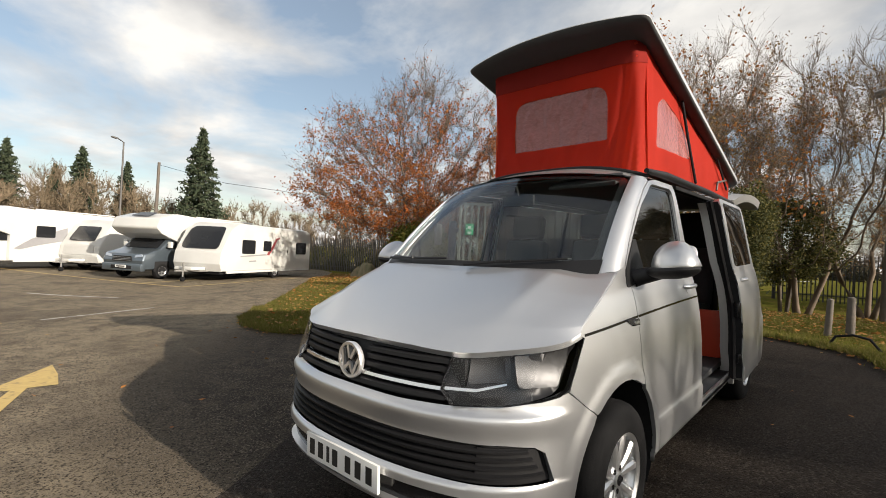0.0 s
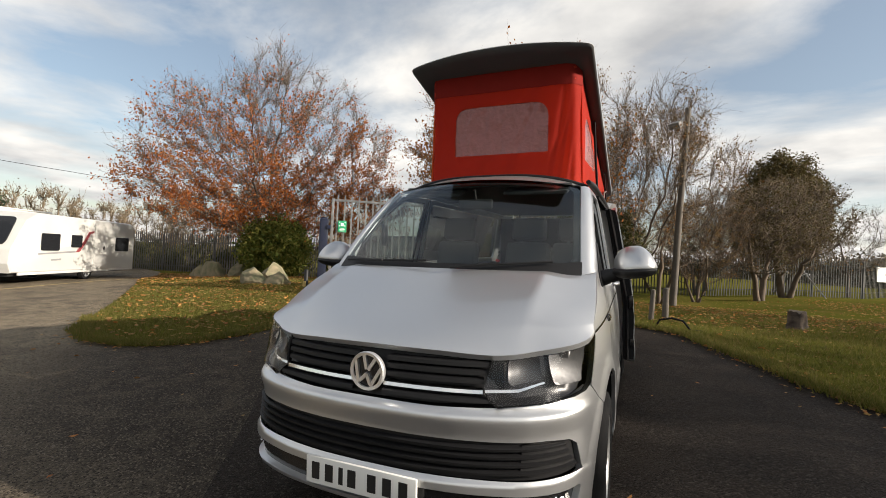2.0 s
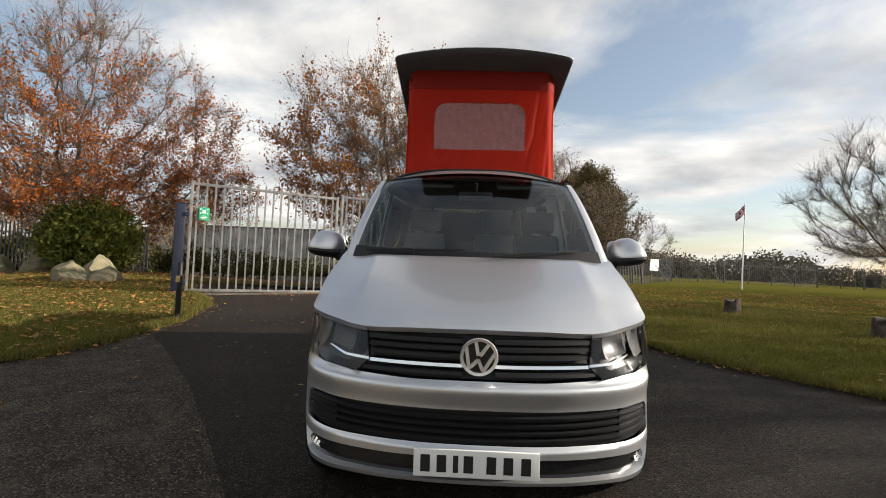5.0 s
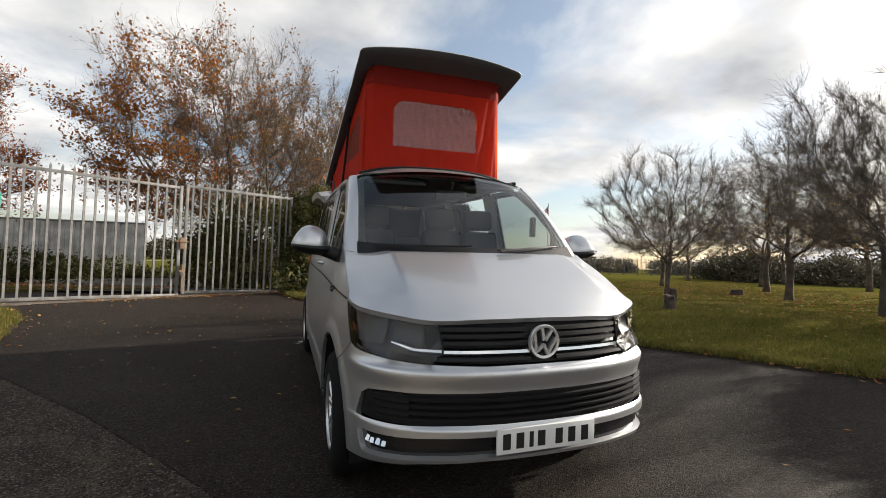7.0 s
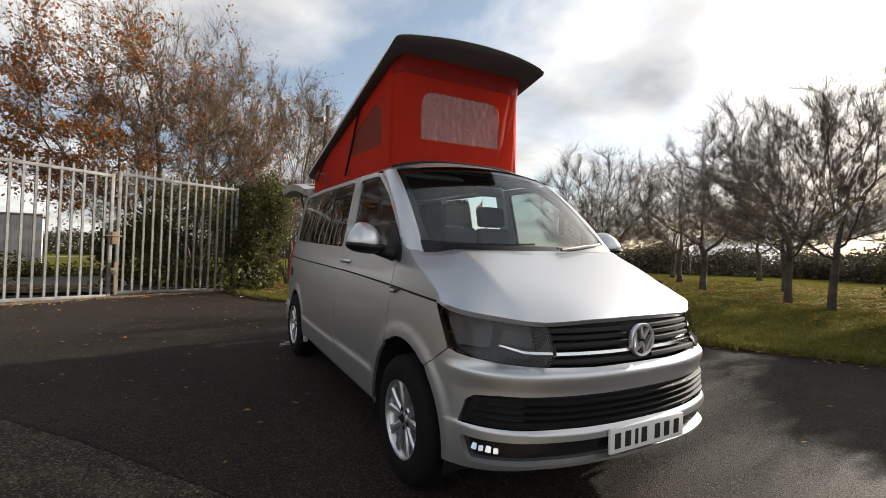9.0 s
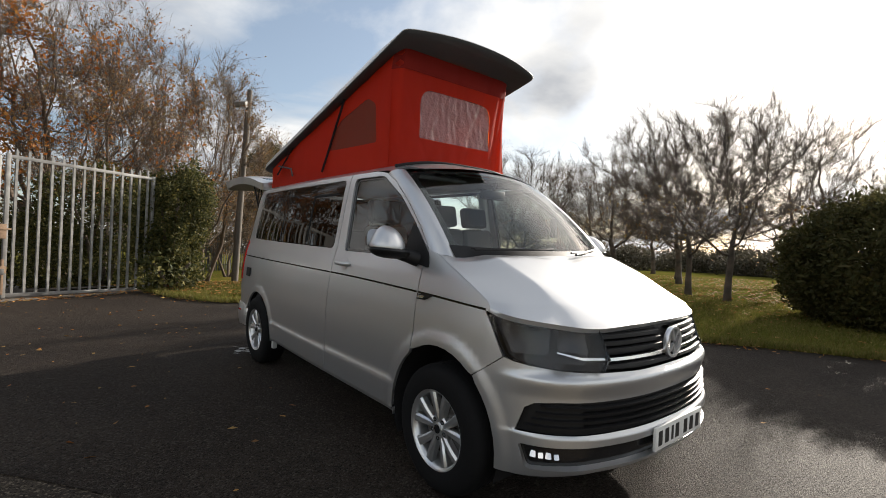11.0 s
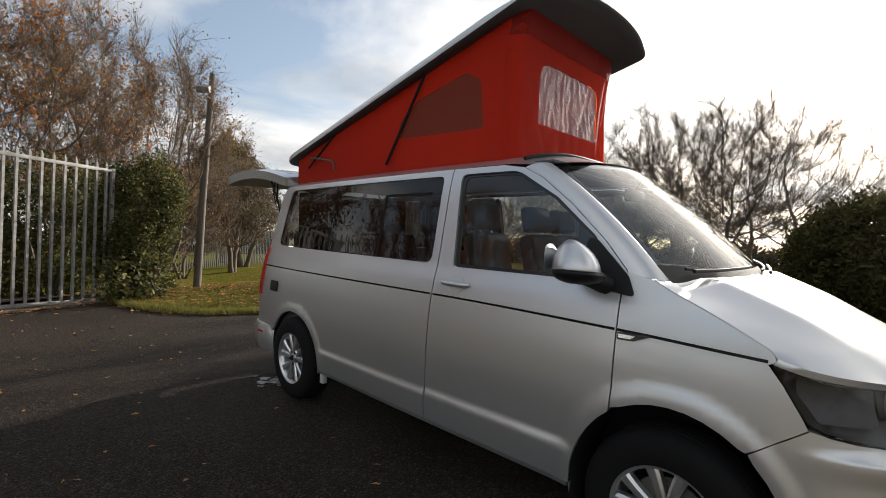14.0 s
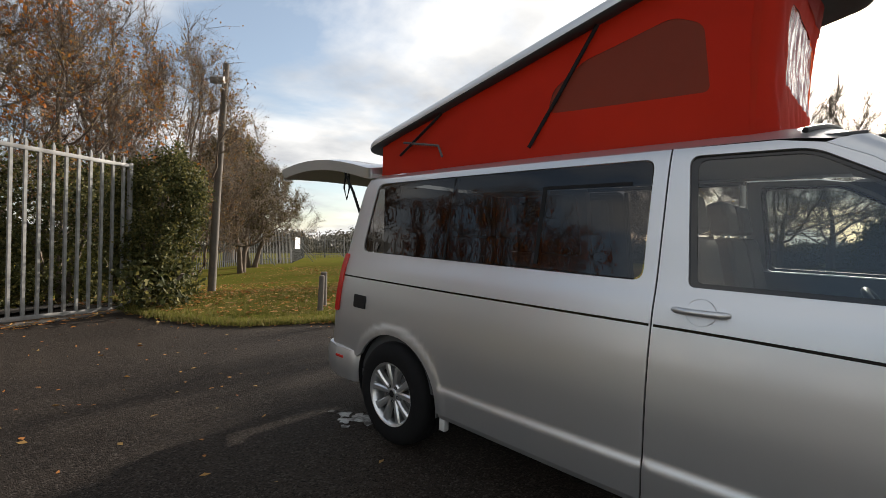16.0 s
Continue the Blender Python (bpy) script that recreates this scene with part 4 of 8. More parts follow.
def headlamp(g):
    lens = [(.545, .963), (.70, .972), (.90, .993), (round_at(-.38), 1.018), (round_at(-.306), 1.021), (round_at(-.347), .955), (round_at(-.400), .868), (round_at(-.424), .832), (round_at(-.47), .812), (.93, .802), (.785, .789), (.565, .778), (.505, .830)]
    lp = [(g * u, v) for u, v in lens]
    lp = lp if g > 0 else lp[::-1]
    hl = panel("headlamp", fillet([(u, v, .012) for u, v in lp], 3), [], lambda s, z: wrap(s, z, .004), M["lens"], van, "clear headlamp with dark housing", step=.05, rim=False)
    hl.visible_shadow = False
    panel("lamp_bowl", lp, [], lambda s, z: wrap(s, z, -.052 + .032 * max(0, 1 - min(abs(z - .79), abs(z - 1.0)) / .03)), M["lamp_body"], hl, "smoked lamp housing", step=.05, rim=False)
    v = [wrap(u, w, -d) for d in (0.0, .022) for u, w in lp]
    k = len(lp)
    raw("lamp_rim", v, [(i, (i + 1) % k, k + (i + 1) % k, k + i) for i in range(k)], M["gloss_black"], hl, "")
    # main reflector and inner reflector, each a shallow squarish bowl
    for pts in ([(.845, .848), (.850, .966), (1.00, .988), (1.105, .996), (1.095, .930), (1.030, .845)], [(.615, .852), (.620, .946), (.795, .960), (.800, .866)]):
        cu, cv = sum(p[0] for p in pts) / len(pts), sum(p[1] for p in pts) / len(pts)
        hu, hv = max(abs(p[0] - cu) for p in pts), max(abs(p[1] - cv) for p in pts)

        def bowl(s, z, cu=g * cu, cv=cv, hu=hu, hv=hv):
            q = max(0.0, 1 - (((s - cu) / hu) ** 2 + ((z - cv) / hv) ** 2) / 1.6)
            return wrap(s, z, -(.018 + .031 * q))
        lo = fillet([(g * a, c, .018) for a, c in pts], 4)
        panel("reflector", lo if g > 0 else lo[::-1], [], bowl, M["lamp_chrome"], hl, "smoky grey reflector bowl", step=.016, rim=False)
    # amber indicator at the outer end and the bright blade along the bottom
    for name, pts, o, mat, lab in (("light_blade", [(.515, .836), (.66, .840), (.80, .864), (.80, .857), (.66, .829), (.515, .825)], .02, M["chrome"], "chrome blade along the lamp's foot"),
                                   ("lower_facet", [(.62, .818), (.69, .822), (.78, .842), (.80, .815), (.66, .797)], .040, M["lamp_body"], "dark lower facet"),
                                   ("divider_plate", [(.795, .875), (.825, .875), (.830, .965), (.800, .962)], .036, M["lamp_body"], "divider between the bowls"),
                                   ("upper_shroud", [(.60, .956), (1.03, .994), (1.06, .988), (1.02, .976), (.62, .944)], .028, M["gloss_black"], "dark shroud")):
        q = [(g * a, c) for a, c in pts]
        panel(name, q if g > 0 else q[::-1], [], lambda s, z, o=o: wrap(s, z, -o), mat, hl, lab, step=.05, rim=False)


def windscreen(bsurf):
    # pillars and screen share one bowed surface: u across -1..1, v up 0..1
    bot = lambda u: Vector((.772 * u, .105 - .205 * (1 - abs(u) ** 2.2), 1.298 - .028 * (1 - u * u)))
    top = lambda u: Vector((.695 * u, .705 - .125 * (1 - abs(u) ** 2.2), 1.815 + .055 * (1 - u * u)))

    def surf(u, v):
        p = bot(u).lerp(top(u), v)
        p.z += .025 * 4 * v * (1 - v)
        p.y -= .012 * 4 * v * (1 - v)
        return tuple(p)
    glass = fillet([(-.975, .03, .05), (.975, .03, .05), (.965, .965, .06), (-.965, .965, .06)])
    g = panel("windscreen", glass, [], surf, M["screen_glass"], van, "clear laminated windscreen", step=.08, rim=False)
    g.visible_shadow = False
    frit = fillet([(-.925, .06, .06), (.925, .06, .06), (.915, .93, .07), (-.915, .93, .07)])
    panel("screen_border", glass, [frit], lambda u, v: tuple(Vector(surf(u, v)) + Vector((0, .006, -.006))), M["gloss_black"], g, "black printed border", step=.08, rim=False)
    # A pillars: between the door frame and the screen
    for s in (-1, 1):
        vv, ff = [], []
        k = 18
        for i in range(k + 1):
            v = -.06 + 1.06 * i / k
            a = Vector(surf(.975 * s, v))
            q = [(.215, 1.30), (.33, 1.43), (.52, 1.60), (.70, 1.735), (.83, 1.80)]
            t = v * 4
            j = min(3, int(t))
            y, z = [q[j][w] + (q[j + 1][w] - q[j][w]) * (t - j) for w in (0, 1)]
            b = Vector((s * (side_x(y, z) - .002), y - .004, z))
            mid = (a + b) / 2 + Vector((s * .018, -.016, .010))
            vv += [a + Vector((-s * .004, .004, -.02)), a, a * .6 + mid * .4 + Vector((s * .004, -.004, .003)), mid, b * .6 + mid * .4 + Vector((s * .005, 0, .002)), b, b + Vector((-s * .03, .01, 0))]
        for i in range(k):
            for j in range(6):
                a = i * 7 + j
                ff.append((a, a + 7, a + 8, a + 1) if s < 0 else (a, a + 1, a + 8, a + 7))
        raw("windscreen_pillar", vv, ff, M["paint"], van, "silver windscreen pillar", sharp=70)
        # grey trim on the pillar's inner side
        iv = []
        for i in range(k + 1):
            o = i * 7
            iv += [vv[o] + Vector((-s * .012, .022, -.012)), vv[o + 5] + Vector((-s * .045, .022, -.004))]
        raw("pillar_trim", iv, [(2 * i, 2 * i + 1, 2 * i + 3, 2 * i + 2) for i in range(k)], M["grey_trim"], van, "grey inner pillar trim")
        # corner between pillar foot, wing and bonnet
        pts = [Vector((s * (side_x(.222, 1.24) - .001), .222, 1.24)), Vector((s * (side_x(.215, 1.30) - .001), .213, 1.30)), Vector(surf(.975 * s, 0)) + Vector((0, 0, -.026)), Vector((s * (side_x(.10, 1.268) - .003), .10, 1.268))]
        bm = bmesh.new()
        bm.faces.new([bm.verts.new(p) for p in (pts if s > 0 else pts[::-1])])
        part("scuttle_corner", bm, M["paint"], van, "", smooth=False)
    # black scuttle below the screen
    k = 30
    vv = []
    for i in range(k + 1):
        u = -1 + 2 * i / k
        vv += [Vector(surf(u * .985, .05)) + Vector((0, -.002, .003)), Vector(surf(u * .985, -.02)) + Vector((0, -.02, -.012)), Vector(surf(u * .985, -.02)) + Vector((0, -.06, -.05))]
    ff = []
    for i in range(k):
        for j in range(2):
            ff.append((3 * i + j, 3 * i + j + 1, 3 * i + j + 4, 3 * i + j + 3))
    raw("scuttle", vv, ff, M["black_plastic"], van, "black scuttle panel")
    # wipers
    for u0, u1, v0, v1 in ((-.86, -.10, .012, .045), (.12, .80, .014, .040)):
        path = []
        for i in range(13):
            t = i / 12
            p = Vector(surf(u0 + (u1 - u0) * t, v0 + (v1 - v0) * t)) + Vector((0, -.018, .018))
            path.append((*p, .007))
        w = tube("wiper", [path], M["black_plastic"], van, "black wiper", sides=6)
        arm = [(*(Vector(surf(u0 + (u1 - u0) * t, v0 - .03 * (1 - t) + .05 * t)) + Vector((0, -.035, .03 - .01 * t))), .009 - .004 * t) for t in (0, .25, .5)]
        tube("wiper_arm", [arm], M["black_plastic"], w, "", sides=6)
    return surf


def mirror(s):
    bm = bmesh.new()
    bmesh.ops.create_uvsphere(bm, u_segments=36, v_segments=24, radius=1.0)
    for v in bm.verts:
        x, y, z = v.co
        sx, sz = math.copysign(abs(x) ** .80, x), math.copysign(abs(z) ** .82, z)
        taper = 1 - .20 * max(0.0, sz) * (1 + .5 * sx)          # leans in towards the top and the outer end
        px = .118 * sx * taper + .012 * (1 - max(0.0, sz))
        pz = .128 * sz if sz > 0 else .012 * sz
        py = (.120 if y < 0 else .085) * y * (1 - .30 * max(0.0, sz) ** 2)
        v.co = Vector((s * (1.008 + px), .365 + py - .025 * sx + .02 * max(0.0, sz), 1.298 + pz + .010 * sx))
    body = part("door_mirror", bm, M["paint"], van, "silver capped door mirror", sharp=60)
    low = bmesh.new()
    bmesh.ops.create_uvsphere(low, u_segments=36, v_segments=14, radius=1.0)
    for v in low.verts:
        x, y, z = v.co
        sx = math.copysign(abs(x) ** .75, x)
        v.co = Vector((s * (1.004 + .132 * sx), .362 + (.128 if y < 0 else .095) * y - .025 * sx, 1.282 + (.030 if z > 0 else .044) * z + .012 * sx))
    part("mirror_base", low, M["black_plastic"], body, "black mirror underside")
    glass = fillet([(-.088, -.05, .03), (.088, -.05, .03), (.088, .06, .04), (-.088, .06, .04)])
    v = [(s * (1.005 + a), .462 - .02 * a, 1.345 + b) for a, b in glass]
    bm = bmesh.new()
    bm.faces.new([bm.verts.new(p) for p in v])
    part("mirror_glass", bm, M["chrome"], body, "mirror glass", smooth=False)
    arm = [(s * .84, .30, 1.235, .046), (s * .89, .32, 1.252, .042), (s * .96, .35, 1.270, .034)]
    tube("mirror_arm", [arm], M["black_plastic"], body, "black mirror arm", sides=10)
    # black triangle on the door at the mirror's foot
    tri = fillet([(.165, 1.195, .015), (.46, 1.235, .01), (.40, 1.44, .01), (.36, 1.43, .01), (.205, 1.28, .015)], 3)
    panel("mirror_triangle", tri, [], lambda y, z: (s * (side_x(y, z) + .006), y, z), M["black_plastic"], van, "black mirror corner plate", step=.05, flip=s < 0, thick=.02)
    # side repeater on the wing
    rp = fillet([(.075, 1.052, .004), (.215, 1.050, .004), (.218, 1.018, .01), (.15, 1.020, .01)], 3)
    r = panel("side_repeater", rp, [], lambda y, z: (s * (side_x(y, z) + .010), y, z), M["gloss_black"], van, "black side repeater with chrome lens", step=.03, flip=s < 0, thick=.012)
    rp = fillet([(.135, 1.043, .004), (.210, 1.043, .004), (.210, 1.027, .006), (.16, 1.028, .006)], 3)
    panel("repeater_lens", rp, [], lambda y, z: (s * (side_x(y, z) + .014), y, z), M["chrome"], r, "chrome repeater lens", step=.03, flip=s < 0, thick=.005)


def roof(ssurf):
    # steel roof: lofted across, from the screen top to the tail, meeting the door frames
    vv, ff = [], []
    nu, ny = 32, 40
    for j in range(ny + 1):
        t = j / ny
        for i in range(nu + 1):
            u = -1 + 2 * i / nu
            a = abs(u)
            front = Vector(ssurf(u * .96, 1.0))
            y = front.y + (3.60 - front.y) * t
            yy = max(y, .83)
            edge_x = side_x(yy, 1.83) - .001
            lead = sst(0, .10, t)
            x = u * ((front.x / u / 1.0 if a > 1e-6 else .66) if False else (.667 * (1 - lead) + edge_x * lead))
            zc = front.z * (1 - lead) + (1.935 + .01 * math.sin(math.pi * t)) * lead
            ze = 1.815 * (1 - lead) + 1.829 * lead
            z = ze + (zc - ze) * (1 - a ** 3.2) if lead > 0 else front.z
            vv.append(Vector((x, y, z)))
    for j in range(ny):
        for i in range(nu):
            q = j * (nu + 1) + i
            ff.append((q, q + 1, q + nu + 2, q + nu + 1))
    raw("roof_panel", vv, ff, M["paint"], van, "silver steel roof", sharp=60)
    # black trim across the roof's front, and the awning rail on the passenger's side
    path = []
    for i in range(21):
        x = -.63 + 1.33 * i / 20
        path.append((x, .82 + .10 * (abs(x) / .68) ** 3, 1.930 - .078 * (abs(x) / .68) ** 3, .012))
    tube("roof_trim", [path], M["black_plastic"], van, "black trim at the canvas foot", sides=8)
    tube("awning_rail", [[(.71, .86, 1.868, .016), (.715, 1.2, 1.880, .026), (.715, 2.4, 1.880, .026), (.70, 3.45, 1.87, .024)]], M["black_plastic"], van, "black awning rail", sides=8)
    # seam backing behind the door gaps
    for s in (-1, 1):
        for y0 in ((1.345, .227) if s < 0 else (.227,)):
            z0, z1 = (.36, 1.81) if y0 > 1 else (.76, 1.23)
            zs = [z0 + (z1 - z0) * i / 12 for i in range(13)]
            v = []
            for z in zs:
                v += [(s * (side_x(y0, z) - .010), y0 - .03, z), (s * (side_x(y0, z) - .010), y0 + .03, z)]
            f = [(2 * i, 2 * i + 1, 2 * i + 3, 2 * i + 2) for i in range(12)]
            raw("gap_seal", v, f if s > 0 else [q[::-1] for q in f], M["liner"], van, "")


POP_Z0, POP_Y0, POP_TAN = 2.110, 3.50, .2500
TENT_X0, TENT_X1 = -.585, .650


def pop_z(y):
    return POP_Z0 + POP_TAN * (POP_Y0 - y)


def pop_roof():
    bow = [(.0375 + .6925 * k / 9, .685 + .108 * abs(k / 9) ** 2.1) for k in range(-8, 9)]
    lp = fillet([(-.655, .80, .10)] + bow + [(.730, .80, .10), (.730, 3.72, .18), (-.655, 3.72, .18)], 7)
    lp = fine(lp, .08)
    cx, cy = .035, 2.2

    def ringpts(k, dz, front=0.0):
        return [Vector((cx + (x - cx) * (1 - (1 - k) * 1.8), cy + (y - cy) * (1 - (1 - k) * .8), pop_z(cy + (y - cy) * (1 - (1 - k) * .8)) + dz + front * (1 - sst(.78, 1.25, y)))) for x, y in lp]
    # outer gelcoat shell
    rings = [ringpts(1.0, .008, .004), ringpts(1.0015, .022, -.008), ringpts(1.000, .042, -.024), ringpts(.992, .058, -.034), ringpts(.965, .070, -.034), ringpts(.89, .086, -.028), ringpts(.78, .100, -.018), ringpts(.62, .108), ringpts(.5, .112)]
    k = len(lp)
    vv = [p for r in rings for p in r]
    ff = [(q * k + i, q * k + (i + 1) % k, (q + 1) * k + (i + 1) % k, (q + 1) * k + i) for q in range(len(rings) - 1) for i in range(k)]
    c = len(vv)
    vv.append(Vector((cx, cy, pop_z(cy) + .114)))
    ff += [((len(rings) - 1) * k + i, (len(rings) - 1) * k + (i + 1) % k, c) for i in range(k)]
    pr = raw("pop_up_roof", vv, ff, M["shell"], van, "silver raised pop-up roof shell", sharp=80)
    rings = [ringpts(1.0, .011, .006), ringpts(.998, .004), ringpts(.990, -.002), ringpts(.970, -.008), ringpts(.94, -.004), ringpts(.90, .012), ringpts(.6, .05), ringpts(.5, .05)]
    vv = [p for r in rings for p in r]
    ff = [(q * k + (i + 1) % k, q * k + i, (q + 1) * k + i, (q + 1) * k + (i + 1) % k) for q in range(len(rings) - 1) for i in range(k)]
    c = len(vv)
    vv.append(Vector((cx, cy, pop_z(cy) + .05)))
    ff += [((len(rings) - 1) * k + (i + 1) % k, (len(rings) - 1) * k + i, c) for i in range(k)]
    raw("roof_lining", vv, ff, M["shell_under"], pr, "dark underside of the raised roof", sharp=80)


def canvas():
    rng = random.Random(4)
    folds = [(rng.uniform(-.55, .6), rng.uniform(.03, .06), rng.uniform(-.5, .5), rng.uniform(.003, .009)) for _ in range(16)] + [(.525, .030, .10, .024), (.585, .024, .04, .022), (.47, .026, .10, .012), (.18, .04, .25, .012), (-.52, .04, -.1, .012)]

    def front(x, z):
        h = (z - 1.93) / .75
        y = .985 + .02 * math.sin(h * math.pi)
        for c, w, lean, amp in folds:
            d = (x - c - lean * (h - .3)) / w
            y += amp * math.exp(-d * d) * (1 - .6 * h)
        # wrapped corners
        y += .10 * (sst(.86, 1.0, abs((x - .0325) / .6175))) ** 2
        return (x, y, z)
    zt = pop_z(.98) + .02
    out = [(TENT_X0, 1.885), (TENT_X1, 1.885), (TENT_X1 - .02, zt), (TENT_X0 + .02, zt)]
    win = fillet([(-.345, 2.13, .012), (.40, 2.13, .012), (.40, 2.51, .12), (-.345, 2.51, .12)], 7)
    fr = panel("canvas_front", out, [win], front, M["canvas"], van, "red canvas front wall", step=.022, rim=False)

    # strip along the canvas top that paints in the roof's shade
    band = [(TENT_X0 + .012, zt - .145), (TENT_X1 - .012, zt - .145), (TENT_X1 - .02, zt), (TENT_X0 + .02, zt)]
    panel("canvas_valance", band, [], lambda x, z: (x, front(x, z)[1] - .006, z), M["canvas_shaded"], fr, "strip of canvas coloured darker for the roof's shade", step=.04, rim=False)

    def crumple(x, z):
        p = front(x, z)
        q = noise.noise(Vector((x * 17, z * 6, 1.0))) * .007 + noise.noise(Vector((x * 27, z * 11, 5.0))) * .007
        return (x, p[1] + .004 + q, z)
    panel("canvas_window", win, [], crumple, M["vinyl"], fr, "wrinkled clear vinyl window", step=.016, rim=False)
    for s in (-1, 1):
        x0 = TENT_X0 if s < 0 else TENT_X1

        def wall(y, z, s=s, x0=x0):
            h = (z - 1.93) / .75
            x = x0 - s * (.0015 + .02 * h)
            x += sst(1.1, 1.25, y) * (s * .008 * math.sin(math.pi * min(1, max(0, h * 1.4))) + .008 * noise.noise(Vector((y * 5, z * 2.0, 3.0 * s))) - .006 * s * math.exp(-((y - 1.22) / .05) ** 2))
            return (x, y, z)
        ol = [(1.072, 1.87 if s < 0 else 1.905), (1.072, pop_z(1.03) + .03), (3.55, pop_z(3.55) + .03), (3.55, 1.87 if s < 0 else 1.905)]
        wn_ = fillet([(1.245, 2.09, .03), (2.07, 2.12, .05), (2.03, 2.25, .12), (1.86, 2.37, .16), (1.42, 2.47, .14), (1.285, 2.40, .09)], 7)
        w = panel("canvas_side", ol, [wn_], wall, M["canvas"], van, "red canvas side wall", step=.05, flip=s < 0, rim=False)
        panel("canvas_window", wn_, [], lambda y, z, f=wall, s=s: (f(y, z)[0] - s * .003 + .004 * noise.noise(Vector((y * 14, z * 5, 2))), y, z), M["mesh_window"] if s < 0 else M["vinyl"], w, "fly-mesh side window" if s < 0 else "pale vinyl side window", step=.04, flip=s < 0, rim=False)
        strap = [(x0 + s * .012, 1.78, pop_z(1.78) - .01, .011), (x0 + s * .014, 1.97, 2.24, .011), (x0 + s * .020, 2.17, 1.94, .011)]
        tube("roof_strap", [strap], M["liner"], van, "black tension strap", sides=6)
        rod = [(x0 + s * .03, 3.30, 2.00, .010), (x0 + s * .03, 2.88, pop_z(2.88) - .02, .010)]
        st = tube("lift_strut", [rod], M["black_plastic"], van, "black roof lift strut", sides=6)
        tube("strut_link", [[(x0 + s * .032, 2.86, 1.95, .009), (x0 + s * .032, 2.90, 2.03, .009), (x0 + s * .032, 3.26, 2.09, .009)]], M["dull_steel"], st, "steel link", sides=6)


def tail_gate():
    """The tailgate stands open, level above the rear."""
    # local: u across, v along from the hinge at the roof's end
    def surf(u, v, o=0.0):
        y = 3.58 + 1.40 * v
        z = 1.93 + .15 * math.sin(math.pi * min(1, v * .75 + .08)) + .02 * v - .05 * abs(u) ** 3 + o
        return (u * (.70 + .06 * v), y, z)
    lp = fillet([(-1, 0, .05), (1, 0, .05), (1, 1, .12), (-1, 1, .12)], 5)
    hole = fillet([(-.84, .10, .06), (.84, .10, .06), (.86, .52, .06), (-.86, .52, .06)], 4)
    t = panel("tailgate", lp, [hole], lambda u, v: surf(u, v), M["paint"], van, "silver tailgate lifted open", step=.09, thick=.085)
    panel("tailgate_lining", fillet([(-.97, .01, .05), (.97, .01, .05), (.97, .985, .12), (-.97, .985, .12)], 5), [hole], lambda u, v: surf(u, v, -.10 + .03 * abs(u) ** 4), M["light_trim"], t, "pale grey tailgate lining", step=.09, flip=True, thick=.03)
    panel("rear_window", hole, [], lambda u, v: surf(u, v, -.02), M["tint_glass"], t, "dark rear window", step=.1, rim=False)
    for s in (-1, 1):
        tube("gas_strut", [[(s * .66, 3.68, 1.48, .011), (s * .665, 3.83, 1.75, .011), (s * .67, 3.97, 1.95, .008)]], M["liner"], t, "black gas strut", sides=8)
        lamp = fillet([(3.735, .80, .02), (3.80, .80, .02), (3.755, 1.25, .02), (3.695, 1.25, .02)], 3)
        panel("tail_lamp", lamp, [], lambda y, z, s=s: (s * (side_x(y, z) + .012), y, z), M["red_lens"], van, "tall red tail lamp", step=.05, flip=s < 0, thick=.05)
        # return flange round the tail opening
        tv = []
        for y, z in ((3.60, 1.83), (3.64, 1.75), (3.67, 1.60), (3.70, 1.45), (3.73, 1.28), (3.765, 1.10), (3.80, .80), (3.82, .53)):
            tv += [(s * (side_x(y, z) - .001), y, z), (s * (side_x(y, z) - .03), y + .018, z), (s * (side_x(y, z) - .13), y + .02, z)]
        raw("tail_flange", tv, [(3 * i + j, 3 * i + j + 1, 3 * i + j + 4, 3 * i + j + 3) for i in range(7) for j in range(2)], M["paint"], van, "silver tail opening flange")
    # strap hanging from the gate
    tube("pull_strap", [[(-.55, 4.10, 1.97, .008), (-.56, 4.12, 1.80, .008), (-.55, 4.09, 1.70, .008), (-.54, 4.07, 1.80, .008), (-.54, 4.08, 1.96, .008)]], M["liner"], t, "black pull strap", sides=6)


def small_bits():
    for s in (-1, 1):
        part("mud_guard", box(min(s * .86, s * .90), max(s * .86, s * .90), 2.50, 2.545, .245, .318, .006), M["light_trim"], van, "small pale jacking pad")


def rear_bumper():
    # a shell round the tail, wrapping to the wheel arches
    pts = [(-.90, 3.42), (-.90, 3.70), (-.84, 3.92), (-.60, 4.00), (0, 4.02), (.60, 4.00), (.84, 3.92), (.90, 3.70), (.90, 3.42)]
    pts = [p for p in fillet([(x, y, .12) for x, y in pts], 4)][0:-1]
    prof = [(.0, .30), (.012, .36), (.016, .48), (.0, .53), (-.05, .545)]
    vv, ff = [], []
    for x, y in pts:
        n = Vector((x * .55, max(0, y - 3.6) * 1.0 + .02)).normalized()
        for o, z in prof:
            vv.append((x * .965 + n.x * o, y + n.y * o, z))
    k = len(prof)
    for i in range(len(pts) - 1):
        for j in range(k - 1):
            a = i * k + j
            ff.append((a, a + k, a + k + 1, a + 1))
    b = raw("rear_bumper", vv, [f[::-1] for f in ff], M["paint"], van, "silver rear bumper")
    for s in (-1, 1):
        part("reflector", box(min(s * .872, s * .888), max(s * .872, s * .888), 3.60, 3.70, .455, .475, .004), M["red_lens"], b, "small red reflector")


